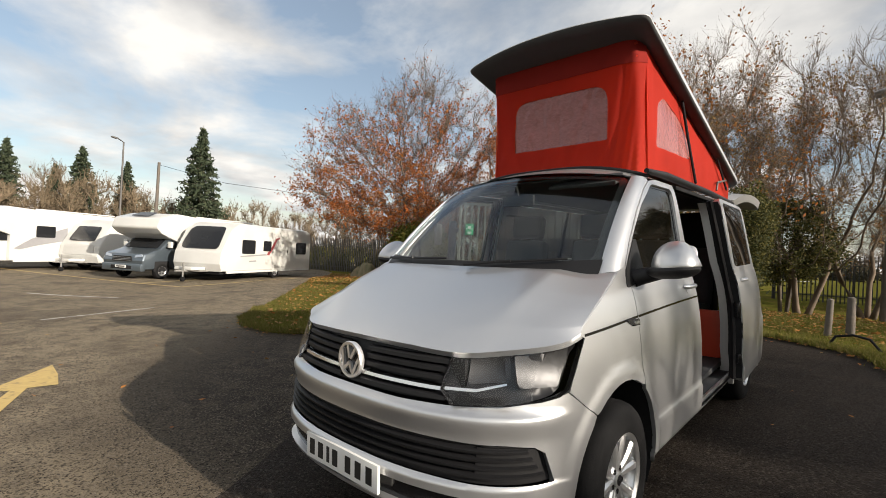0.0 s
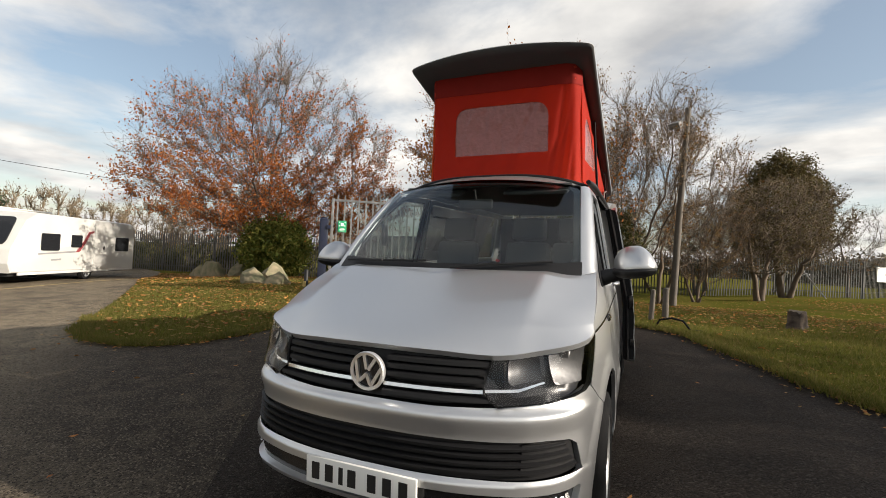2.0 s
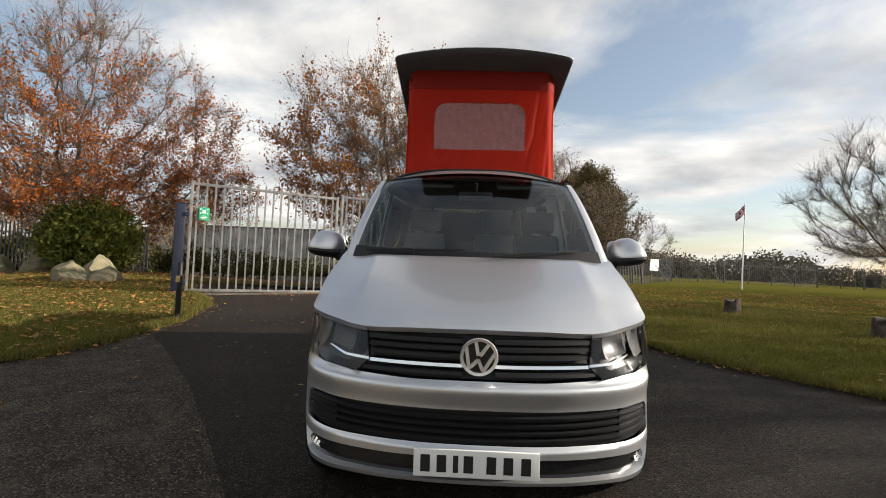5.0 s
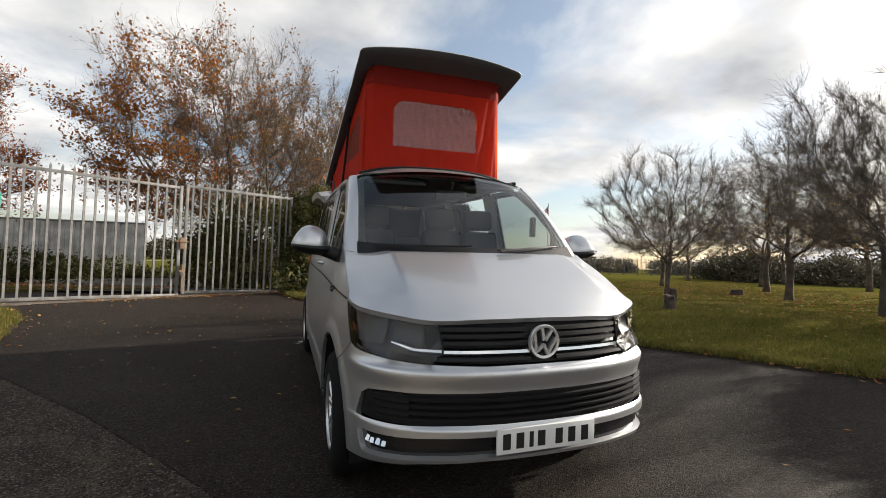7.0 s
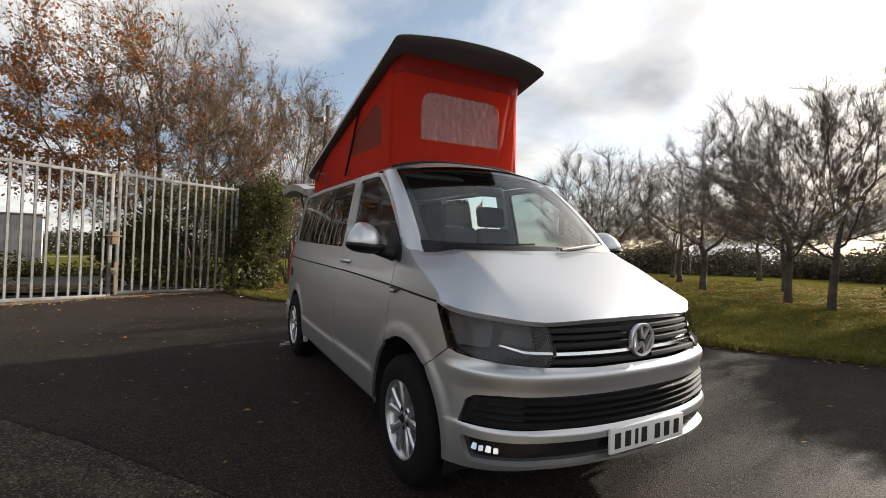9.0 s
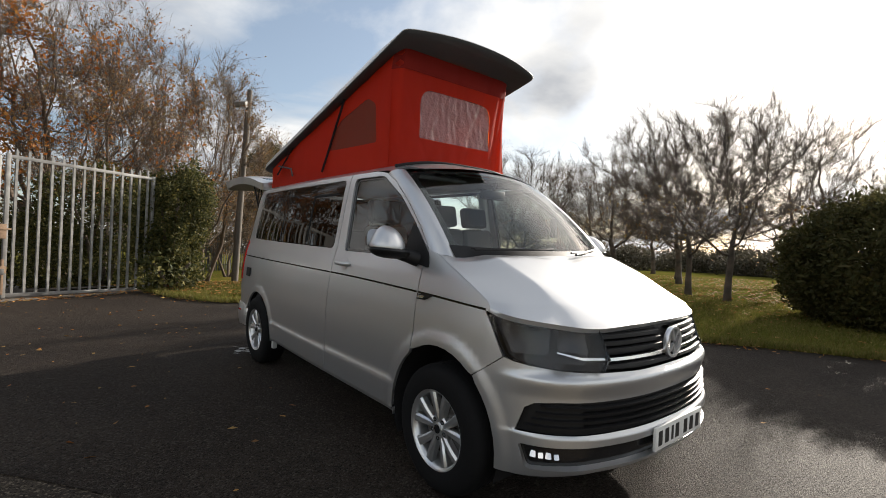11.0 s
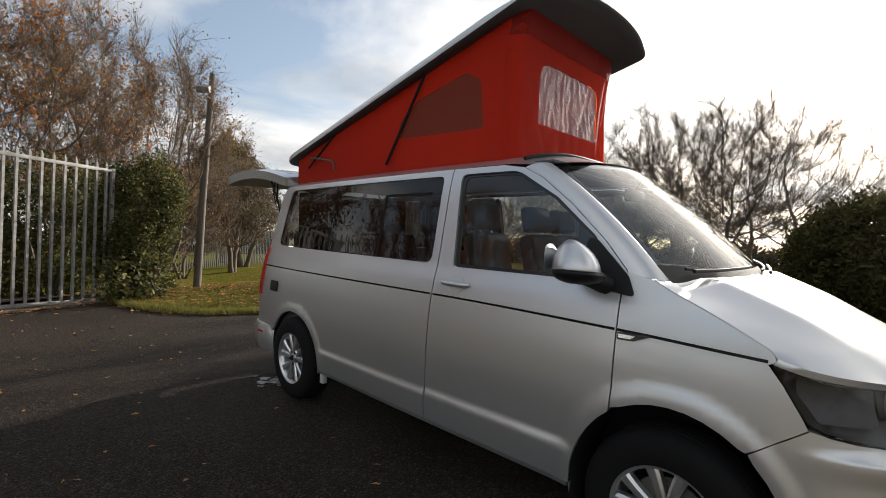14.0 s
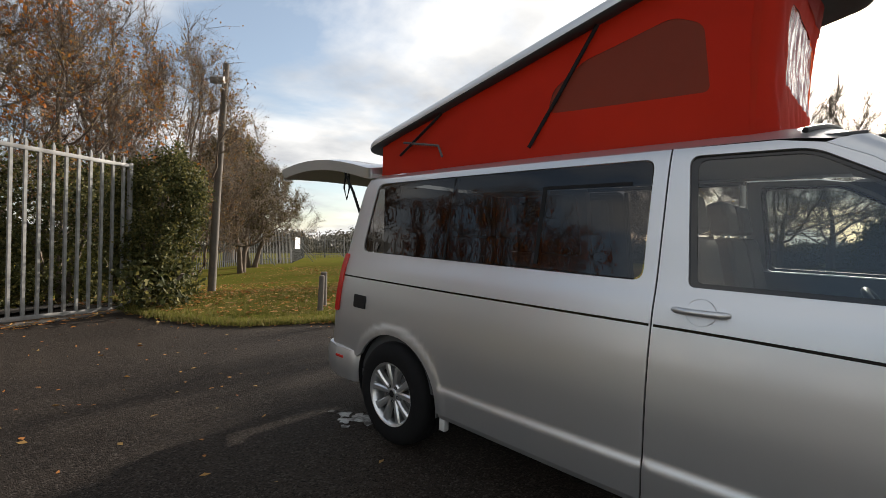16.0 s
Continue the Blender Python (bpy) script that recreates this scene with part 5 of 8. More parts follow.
def sliding_door():
    """Pushed back along the side, clear of the body."""
    Y = 2.14

    def out(y, z):
        return (side_x(y - .35, z) + .105, y, z)
    lp = fillet([(Y, .36, .05), (Y + 1.08, .36, .05), (Y + 1.12, 1.81, .05), (Y + .04, 1.81, .06)], 4)
    hole = fillet([(Y + .12, 1.255, .05), (Y + 1.02, 1.262, .05), (Y + 1.02, 1.78, .05), (Y + .15, 1.78, .05)], 4)
    d = panel("sliding_door", lp, [hole], out, M["paint"], van, "silver sliding door pushed open", step=.06, thick=.075)
    panel("door_window", hole, [], lambda y, z: (out(y, z)[0] - .004, y, z), M["tint_glass"], d, "dark tinted sliding door window", step=.08, rim=False)
    ih = fillet([(Y + .16, 1.29, .05), (Y + .98, 1.30, .05), (Y + .98, 1.74, .05), (Y + .18, 1.74, .05)], 4)
    panel("door_lining", fillet([(Y + .005, .37, .05), (Y + 1.075, .37, .05), (Y + 1.11, 1.80, .05), (Y + .045, 1.80, .06)], 4), [ih], lambda y, z: (out(y, z)[0] - .075, y, z), M["grey_trim"], d, "dark inner lining", step=.07, flip=True, thick=-.02)
    tube("door_seal", [[(out(Y, .38 + 1.40 * t)[0] - .062, Y - .008 + .042 * t, .38 + 1.41 * t, .016) for t in (0, .2, .4, .6, .8, 1)]], M["liner"], d, "black rubber edge seal", sides=6)
    ev = []
    for i in range(15):
        z = .39 + 1.39 * i / 14
        y = Y - .004 + .04 * (z - .36) / 1.45
        ev += [(out(y, z)[0] - .008, y, z), (out(y, z)[0] - .10, y, z)]
    raw("edge_lining", ev, [(2 * i, 2 * i + 2, 2 * i + 3, 2 * i + 1) for i in range(14)], M["liner"], d, "dark grey door edge")
    part("door_latch", box(out(Y, .92)[0] - .05, out(Y, .92)[0] - .005, Y - .012, Y + .01, .86, .98, .006), M["gloss_black"], d, "black latch plate")
    part("door_striker", box(out(Y, .5)[0] - .05, out(Y, .5)[0] - .015, Y - .012, Y + .01, .50, .58, .006), M["gloss_black"], d, "black lower latch")
    tube("door_handle", [[(out(Y + .16 + .033 * i, 1.15)[0] + .006 + .026 * math.sin(math.pi * i / 6), Y + .16 + .033 * i, 1.15, .013) for i in range(7)]], M["paint"], d, "silver pull handle", sides=8)
    # rails above, below and along the quarter
    part("door_rail", box(.70, .745, 1.36, 2.46, 1.80, 1.826, .004), M["liner"], van, "black upper door rail")
    part("step_well", box(.55, .90, 1.36, 2.46, .345, .365, .004), M["grey_trim"], van, "grey entry step")
    part("step_trim", box(.885, .905, 1.36, 2.46, .348, .372, .004), M["alloy"], van, "bright step edge")
    for y in (1.352, 2.45):
        vv = []
        zs = [.36 + (1.80 - .36) * i / 14 for i in range(15)]
        for z in zs:
            vv += [(side_x(y, z) - .004, y, z), (side_x(y, z) - .10, y + (.012 if y < 2 else -.012), z)]
        raw("door_post", vv, [(2 * i, 2 * i + 1, 2 * i + 3, 2 * i + 2) for i in range(14)], M["paint"], van, "silver door post")


def cabin():
    part("cabin_floor", box(-.82, .82, .46, 3.75, .40, .44, .005), M["grey_trim"], van, "grey cabin floor")
    # dashboard
    loop = fillet([(-.06, 1.20, .03), (.20, 1.225, .05), (.42, 1.17, .05), (.47, 1.04, .04), (.40, .86, .04), (.30, .82), (-.06, .82)], 4)
    v, f = extrude_loop(loop, 1.50, lambda u, w, d: Vector((-.75 + d, u, w)))
    bm = bmesh.new()
    vs = [bm.verts.new(p) for p in v]
    for q in f:
        bm.faces.new([vs[i] for i in q])
    bmesh.ops.recalc_face_normals(bm, faces=bm.faces)
    dash = part("dashboard", bm, M["liner"], van, "dark grey dashboard", sharp=40)
    part("instrument_hood", box(-.60, -.20, .18, .40, 1.16, 1.25, .03, 3), M["liner"], dash, "")
    # steering wheel on the driver's side
    c = Vector((-.40, .60, 1.10))
    rot = Matrix.Translation(c) @ pose(0, 0, 0, -35, 0, 0)
    ringp = [(*(rot @ Vector((.19 * math.cos(a), 0, .19 * math.sin(a)))), .015) for a in [2 * math.pi * i / 28 for i in range(29)]]
    sw = tube("steering_wheel", [ringp], M["black_plastic"], van, "black steering wheel", sides=8)
    for a in (0, math.pi, -math.pi / 2):
        tube("wheel_spoke", [[(*(rot @ Vector((.05 * math.cos(a), 0, .05 * math.sin(a)))), .02), (*(rot @ Vector((.18 * math.cos(a), 0, .18 * math.sin(a)))), .014)]], M["black_plastic"], sw, "", sides=6)
    part("wheel_hub", box(-.47, -.33, .57, .63, 1.04, 1.16, .02, 3), M["black_plastic"], sw, "")
    tube("steering_column", [[(-.40, .32, 1.0, .04), (-.40, .60, 1.10, .035)]], M["black_plastic"], sw, "", sides=8)
    # front seats
    for x in (-.42, .20, .58):
        cushion = part("cab_seat", box(x - .185, x + .185, .72, 1.24, .70, .88, .05, 3), M["seat_cloth"], van, "dark grey cloth cab seat")
        part("seat_base", box(x - .17, x + .17, .76, 1.2, .44, .70, .02), M["grey_trim"], cushion, "")
        rec = Matrix.Translation((x, 1.20, .84)) @ pose(0, 0, 0, -12, 0, 0)
        part("seat_back", box(-.18, .18, -.06, .07, 0, .62, .05, 3, rec), M["seat_cloth"], cushion, "dark seat back")
        part("headrest", box(-.14, .14, -.05, .05, .64, .83, .04, 3, rec), M["seat_cloth"], cushion, "dark headrest")
        tube("headrest_post", [[(*(rec @ Vector((-.06, 0, .58))), .007), (*(rec @ Vector((-.06, 0, .68))), .007)], [(*(rec @ Vector((.06, 0, .58))), .007), (*(rec @ Vector((.06, 0, .68))), .007)]], M["chrome"], cushion, "", sides=6)
    # inside mirror
    mir = part("inside_mirror", box(-.12, .12, .52, .55, 1.66, 1.73, .012, 2), M["black_plastic"], van, "black inside mirror")
    tube("mirror_stem", [[(0, .53, 1.73, .01), (0, .50, 1.79, .012)]], M["black_plastic"], mir, "", sides=6)
    for x in (-.38, .38):
        vis = Matrix.Translation((x, .72, 1.80)) @ pose(0, 0, 0, 18, 0, 0)
        part("sun_visor", box(-.22, .22, -.08, .10, -.012, .012, .01, 2, vis), M["grey_trim"], van, "grey sun visor")
    # roof lining, rear bench, side units
    part("headlining", box(-.62, .62, .72, 3.50, 1.835, 1.85, .005), M["grey_trim"], van, "dark grey headlining")
    bench = part("rear_bench", box(-.15, .60, 2.55, 3.10, .44, .86, .04, 3), M["seat_cloth"], van, "dark rear bench seat")
    rec = Matrix.Translation((.225, 3.08, .84)) @ pose(0, 0, 0, -12, 0, 0)
    part("bench_back", box(-.375, .375, -.06, .08, 0, .58, .05, 3, rec), M["seat_cloth"], bench, "")
    part("rear_cupboard", box(-.60, .58, 3.30, 3.50, .44, 1.78, .01), M["liner"], van, "tall dark rear cupboard")
    part("kitchen_unit", box(-.78, -.42, 1.60, 3.29, .44, 1.18, .01), M["red_panel"], van, "orange-red fitted kitchen unit")
    part("unit_top", box(-.79, -.40, 1.58, 3.29, 1.18, 1.205, .006), M["light_trim"], van, "pale worktop")
    part("seat_box", box(.42, .80, 2.50, 2.54, .45, .86, .006), M["red_panel"], van, "orange-red board at the bench end")
    # door cards
    for s in (-1, 1):
        vv, ff = [], []
        for i in range(9):
            y = .46 + .86 * i / 8
            for z in (.42, .8, 1.235):
                vv.append((s * (side_x(y, z) - .045), y, z))
        for i in range(8):
            for j in range(2):
                ff.append((3 * i + j, 3 * i + j + 1, 3 * i + j + 4, 3 * i + j + 3))
        raw("door_card", vv, ff if s > 0 else [q[::-1] for q in ff], M["grey_trim"], van, "dark door card")
        part("grab_handle", box(min(s * .70, s * .672), max(s * .70, s * .672), .46, .52, 1.40, 1.56, .012, 2), M["grey_trim"], van, "grey pillar grab handle")
    # inner skin so that the shell is closed
    vv, ff = [], []
    for i in range(12):
        y = 1.50 + 2.10 * i / 11
        for z in (.42, .8, 1.22):
            vv.append((-(side_x(y, z) - .05), y, z))
    for i in range(11):
        for j in range(2):
            ff.append((3 * i + j, 3 * i + j + 3, 3 * i + j + 4, 3 * i + j + 1))
    raw("side_lining", vv, ff, M["grey_trim"], van, "grey side lining")
    # underbody and firewall
    part("underbody", box(-.58, .58, -.60, 3.80, .28, .36, .01), M["liner"], van, "dark underbody")
    part("firewall", box(-.59, .59, -.05, -.02, .36, 1.15, .005), M["liner"], van, "")
    part("radiator_pack", box(-.55, .55, -.68, -.62, .36, .94, .005), M["liner"], van, "")


M["vinyl"] = material("clear_vinyl", (0.27, 0.095, 0.09), rough=0.27, vary=0.2, scale=40, trans=0.1, coat=0.3, bump=0.4, bump_scale=42, spec=0.35)
M["mesh_window"] = cloth_through("fly_mesh", (0.17, 0.055, 0.038), (0.34, 0.105, 0.05), 0.42)

shell_sides()
bsurf = bonnet()
nose()
headlamp(-1), headlamp(1)
ssurf = windscreen(bsurf)
mirror(-1), mirror(1)
roof(ssurf)
pop_roof()
canvas()
tail_gate()
rear_bumper()
small_bits()
sliding_door()
cabin()
for s in (-1, 1):
    for y in (0.0, 3.0):
        wheel(s, y)

# ---- gate, fences, posts ----
M["blue_paint"] = material("blue_paint", (0.006, 0.010, 0.032), rough=0.45, vary=0.2, scale=12, second=(0.016, 0.019, 0.032), second_scale=5)
M["wood_pole"] = material("weathered_pole", (0.115, 0.097, 0.080), rough=0.9, vary=0.35, scale=18, second=(0.09, 0.08, 0.07), second_scale=3, bump=0.3, bump_scale=40)
M["rust"] = material("rusty_bolt", (0.20, 0.13, 0.08), rough=0.8, vary=0.4, scale=30)
M["sign_green"] = material("sign_green", (0.02, 0.36, 0.16), rough=0.4, vary=0.05)
M["sign_white"] = material("sign_white", (0.75, 0.76, 0.75), rough=0.4, vary=0.05)
M["stone"] = material("sandstone", (0.20, 0.165, 0.105), rough=0.9, vary=0.3, scale=5, second=(0.10, 0.105, 0.055), second_scale=2.2, bump=0.5, bump_scale=9)
M["dark_mesh"] = material("dark_fence_steel", (0.045, 0.047, 0.045), rough=0.7, vary=0.2, scale=10)
M["stump"] = material("old_stump", (0.030, 0.021, 0.016), rough=0.95, vary=0.4, scale=9, second=(0.10, 0.075, 0.058), second_scale=9, bump=0.6, bump_scale=22)
M["yellow_line"] = material("worn_yellow_paint", (0.46, 0.33, 0.12), rough=0.8, vary=0.2, scale=14, second=(0.24, 0.18, 0.09), second_scale=16, ramp=(0.56, 0.72))
M["white_line"] = material("worn_white_paint", (0.38, 0.37, 0.34), rough=0.8, vary=0.2, scale=14, second=(0.12, 0.115, 0.11), second_scale=7, ramp=(0.46, 0.66))
M["cladding"] = material("pale_cladding", (0.62, 0.62, 0.61), rough=0.5, vary=0.12, scale=3, second=(0.40, 0.40, 0.39), second_scale=1.3, ramp=(0.42, 0.6))
M["roofing"] = material("grey_roof_sheet", (0.22, 0.235, 0.25), rough=0.55, vary=0.08, scale=3)


def bar_mesh(name, h, w, d, tip):
    """An upright flat bar with a pointed top, its foot at the origin."""
    v = [(-w / 2, -d / 2, 0), (w / 2, -d / 2, 0), (w / 2, d / 2, 0), (-w / 2, d / 2, 0), (-w / 2, -d / 2, h), (w / 2, -d / 2, h), (w / 2, d / 2, h), (-w / 2, d / 2, h), (0, 0, h + tip)]
    f = [(0, 1, 5, 4), (1, 2, 6, 5), (2, 3, 7, 6), (3, 0, 4, 7), (4, 5, 8), (5, 6, 8), (6, 7, 8), (7, 4, 8), (3, 2, 1, 0)]
    me = bpy.data.meshes.new(name)
    me.from_pydata(v, [], f)
    return me


def gate_leaf(name, a, b, bars, label, base):
    """One leaf between two points of the plan: frame, upright bars with spiked tops."""
    a, b = Vector((*a, 0)), Vector((*b, 0))
    run_ = (b - a).length
    yaw = math.degrees(math.atan2(b.y - a.y, b.x - a.x))
    g = empty(name, pose(a.x, a.y, base, 0, 0, yaw))
    tagged(g, label, "gate", group="leaves of the steel gate")
    part("frame_post", box(0, .06, -.03, .03, .04, 2.52, .006), M["steel"], g, "galvanised frame post")
    part("frame_post", box(run_ - .06, run_, -.03, .03, .04, 2.52, .006), M["steel"], g, "galvanised frame post")
    part("top_rail", box(.06, run_ - .06, -.025, .025, 2.44, 2.50, .006), M["steel"], g, "top rail")
    part("bottom_rail", box(.06, run_ - .06, -.025, .025, .06, .12, .006), M["steel"], g, "bottom rail")
    me = bar_mesh("bar", 2.46, .036, .040, .07)
    me.materials.append(M["steel"])
    for i in range(bars):
        o = new("bar", me)
        o.parent = g
        o.location = (.06 + (run_ - .12) * (i + .5) / bars, 0, .10)
    return g


GATE_A, GATE_B, GATE_C = (-6.22, 7.15), (-3.32, 8.85), (-1.0, 9.85)
left_leaf = gate_leaf("steel_gate", GATE_A, (GATE_B[0] - .03, GATE_B[1] - .015), 18, "tall galvanised steel bar gate leaf, closed", 0.175)
right_leaf = gate_leaf("steel_gate", (GATE_B[0] + .03, GATE_B[1] + .015), GATE_C, 14, "tall galvanised steel bar gate leaf beside ivy", 0.235)
# latch between the leaves
lk = empty("gate_latch", pose(GATE_B[0], GATE_B[1], .24, 0, 0, 27))
tagged(lk, "rusty steel gate latch with padlock and chain", "latch")
part("latch_plate", box(-.05, .06, -.06, -.03, 1.05, 1.30, .006), M["rust"], lk, "rusted plate")
part("latch_bar", box(-.16, .12, -.075, -.05, 1.20, 1.23, .005), M["rust"], lk, "sliding bar")
part("lower_bolt", box(.0, .035, -.08, -.045, .10, .70, .006), M["rust"], lk, "drop bolt")
part("padlock", box(-.035, .035, -.10, -.06, .44, .54, .01), M["dull_steel"], lk, "padlock")
part("latch_box", box(-.06, .07, -.085, -.03, .46, .58, .006), M["rust"], lk, "")
# blue gate post
gp = part("gate_post", box(-.10, .10, -.10, .10, 0, 2.04, .03), M["blue_paint"])
gp.matrix_world = pose(GATE_A[0] - .16, GATE_A[1] - .06, terrain(GATE_A[0], GATE_A[1]) - .05, 0, 0, 30)
tagged(gp, "dark blue painted square steel gate post", "gate post")
part("post_cap", box(-.075, .075, -.075, .075, 2.04, 2.065, .01), M["blue_paint"], gp, "flat cap")
for z in (.30, 1.82):
    part("hinge", box(.08, .18, -.13, -.07, z - .05, z + .05, .012), M["blue_paint"], gp, "welded hinge")
# worn concrete sill under the gate
M["sill"] = material("worn_concrete", (0.115, 0.098, 0.078), rough=0.9, vary=0.3, scale=16, second=(0.055, 0.046, 0.038), second_scale=1.6, ramp=(0.40, 0.70), bump=0.3, bump_scale=60)
sv, sf = [], []
for i in range(31):
    q = i / 15
    p, e = (Vector(GATE_A), Vector(GATE_B)) if i <= 15 else (Vector(GATE_B), Vector(GATE_C))
    c_ = p.lerp(e, q if i <= 15 else q - 1)
    d_ = (e - p).normalized()
    for w_, h_ in ((-.30, -.05), (-.27 + .03 * math.sin(i * 1.7), .014), (.30, .018), (.33, -.05)):
        o_ = c_ + Vector((-d_.y, d_.x)) * w_
        sv.append((o_.x, o_.y, terrain(o_.x, o_.y) + h_))
for i in range(30):
    for j in range(3):
        sf.append((i * 4 + j, i * 4 + j + 4, i * 4 + j + 5, i * 4 + j + 1))
tagged(raw("gate_sill", sv, sf, M["sill"]), kind="structure")
# green sign on the gate
d_ = Vector((GATE_B[0] - GATE_A[0], GATE_B[1] - GATE_A[1], 0)).normalized()
sg = part("fire_point_sign", box(-.105, .105, -.006, .006, -.145, .145, .003), M["sign_green"])
sg.matrix_world = pose(GATE_A[0] + d_.x * .30 + .02, GATE_A[1] + d_.y * .30 - .05, 1.98, 0, 0, 30)
tagged(sg, "green and white assembly sign fixed to the gate", "sign")
for x0, x1, z0, z1 in ((-.035, .035, .01, .09), (-.08, -.055, .09, .12), (.055, .08, .09, .12), (-.08, -.055, .0, .03), (.055, .08, .0, .03), (-.04, .04, -.055, -.042), (-.07, .07, -.085, -.07), (-.05, .05, -.118, -.104)):
    part("print_bar", box(x0, x1, -.0085, -.005, z0, z1), M["sign_white"], sg, "", smooth=False)


def palisade(name, pts, label, height=2.2, pitch=.155, mat="dull_steel", single=True, w=.065):
    """Steel pales on two rails between posts, along a line in the plan."""
    f = empty(name, Matrix())
    tagged(f, label, "fence")
    me = bar_mesh("pale", height, w, .018, .12)
    me.materials.append(M[mat])
    joined_v, joined_f = [], []
    for (x0, y0), (x1, y1) in zip(pts, pts[1:]):
        run_ = math.hypot(x1 - x0, y1 - y0)
        yaw = math.atan2(y1 - y0, x1 - x0)
        cx_, sx_ = math.cos(yaw), math.sin(yaw)
        for i in range(int(run_ / pitch)):
            t = (i + .5) * pitch / run_
            x, y = x0 + (x1 - x0) * t, y0 + (y1 - y0) * t
            z = terrain(x, y) + .02
            if single:
                o = new("pale", me)
                o.parent = f
                o.matrix_basis = pose(x, y, z, 0, 0, math.degrees(yaw))
            else:
                s = len(joined_v)
                for v in me.vertices:
                    joined_v.append((x + v.co.x * cx_ - v.co.y * sx_, y + v.co.x * sx_ + v.co.y * cx_, z + v.co.z))
                joined_f += [tuple(s + q for q in p.vertices) for p in me.polygons]
        n = max(1, int(run_ / 2.75))
        for i in range(n + 1):
            t = i / n
            x, y = x0 + (x1 - x0) * t, y0 + (y1 - y0) * t
            o = part("post", box(-.05, .05, .03, .10, -.1, height - .05, .004), M[mat], f, "fence post")
            o.matrix_basis = pose(x, y, terrain(x, y), 0, 0, math.degrees(yaw))
            if i < n:
                x2, y2 = x0 + (x1 - x0) * (i + 1) / n, y0 + (y1 - y0) * (i + 1) / n
                for h in (.35, height - .4):
                    tube("rail", [[(x - sx_ * .03, y + cx_ * .03, terrain(x, y) + h, .025), (x2 - sx_ * .03, y2 + cx_ * .03, terrain(x2, y2) + h, .025)]], M[mat], f, "", sides=4)
    if not single:
        o = raw("pale_rest", joined_v, joined_f, M[mat], f, "rows of steel pales", smooth=False)
        tagged(o, kind="stuff")
    return f


palisade("palisade_fence", [(-25, 16.2), (-15.2, 18.6)], "weathered steel palisade fence behind the lawn", mat="dull_steel")
palisade("palisade_fence", [(-52, 12.0), (-25, 16.2)], "weathered steel palisade fence behind the caravans", single=False)
palisade("palisade_fence", [(-1.5, 26.0), (4.5, 26.6), (13, 31)], "weathered steel palisade fence behind the trees", mat="dark_mesh", w=.05)
palisade("palisade_fence", [(13, 31), (20, 42), (38, 48), (68, 52)], "long steel palisade fence across the field", single=False, height=2.3, pitch=.26, w=.04, mat="dark_mesh")
# raking stays and a white board on the field fence
for x, y in ((9.5, 29.2), (15, 34.2), (18.0, 38.9), (24, 43.4), (33, 46.4)):
    st = tube("fence_stay", [[(x, y - .1, terrain(x, y) + 1.6, .03), (x + .9, y - 1.1, terrain(x, y), .03)]], M["steel"], sides=5)
    tagged(st, "slanting steel fence stay", "stay", group="stays of the field fence")
bd = part("notice_board", box(-1.1, 1.1, -.03, .03, 1.0, 1.9, .01), M["sign_white"])
bd.matrix_world = pose(15.0, 34.0, terrain(15, 34), 0, 0, 52)
tagged(bd, "blank white board hung on the palisade fence", "board")

# ribbed wall beyond the gate
bl = empty("boundary_wall", pose(-22.6, 29.6, -.35, 0, 0, -13))
tagged(bl, "long pale ribbed steel boundary wall beyond the gate", "wall")
part("wall", box(0, 14.7, 0, .12, 0, 3.02, .02), M["cladding"], bl, "pale steel sheeting")
for i in range(58):
    part("cladding_rib", box(i * .25 + .08, i * .25 + .19, -.05, .0, .2, 2.98), M["cladding"], bl, "", smooth=False)
part("coping", box(-.03, 14.73, -.08, .18, 3.02, 3.10, .02), M["roofing"], bl, "thin grey coping")

# telegraph pole with a lamp
pl = tube("timber_pole", [[(0, 0, -.2, .118), (.07, -.1, 2.9, .108), (.20, -.3, 6.95, .085)]], M["wood_pole"], sides=14)
pl.matrix_basis = pose(2.2, 15.3, terrain(2.2, 15.3))
tagged(pl, "tall weathered timber pole with a floodlight", "pole")
tube("lamp_arm", [[(.18, -.3, 6.15, .02), (-.05, -.55, 6.12, .02)]], M["dull_steel"], pl, "steel lamp arm", sides=6)
part("floodlight", box(-.19, .19, -.13, .13, -.10, .10, .03, 2, pose(-.18, -.68, 6.28, 30, 0, -35)), M["steel"], pl, "grey floodlight head")
for z in (6.45, 6.3, 5.8):
    tube("step_bolt", [[(.16, -.35, z, .012), (.36, -.40, z, .012)]], M["dull_steel"], pl, "", sides=5)

# flagpole
fp = tube("flagpole", [[(19.4, 30.0, terrain(19.4, 30) - .1, .05), (19.4, 30.0, 6.35, .03)]], M["sign_white"], sides=8)
tagged(fp, "white flagpole with a small drooping flag", "flagpole")
fl_v, fl_f = [], []
for i in range(7):
    for j in range(5):
        fl_v.append((19.4 - .10 * i, 30.0 + .06 * math.sin(i * 1.3 + j * .4), 6.15 - .16 * j - .10 * i + .02 * math.sin(i)))
for i in range(6):
    for j in range(4):
        q = i * 5 + j
        fl_f.append((q, q + 1, q + 6, q + 5))
M["flag"] = material("faded_flag", (0.50, 0.42, 0.45), rough=0.8, vary=0.1, scale=4, second=(0.32, 0.05, 0.07), second_scale=4, ramp=(0.48, 0.55))
raw("flag", fl_v, fl_f, M["flag"], fp, "small red, white and blue flag")

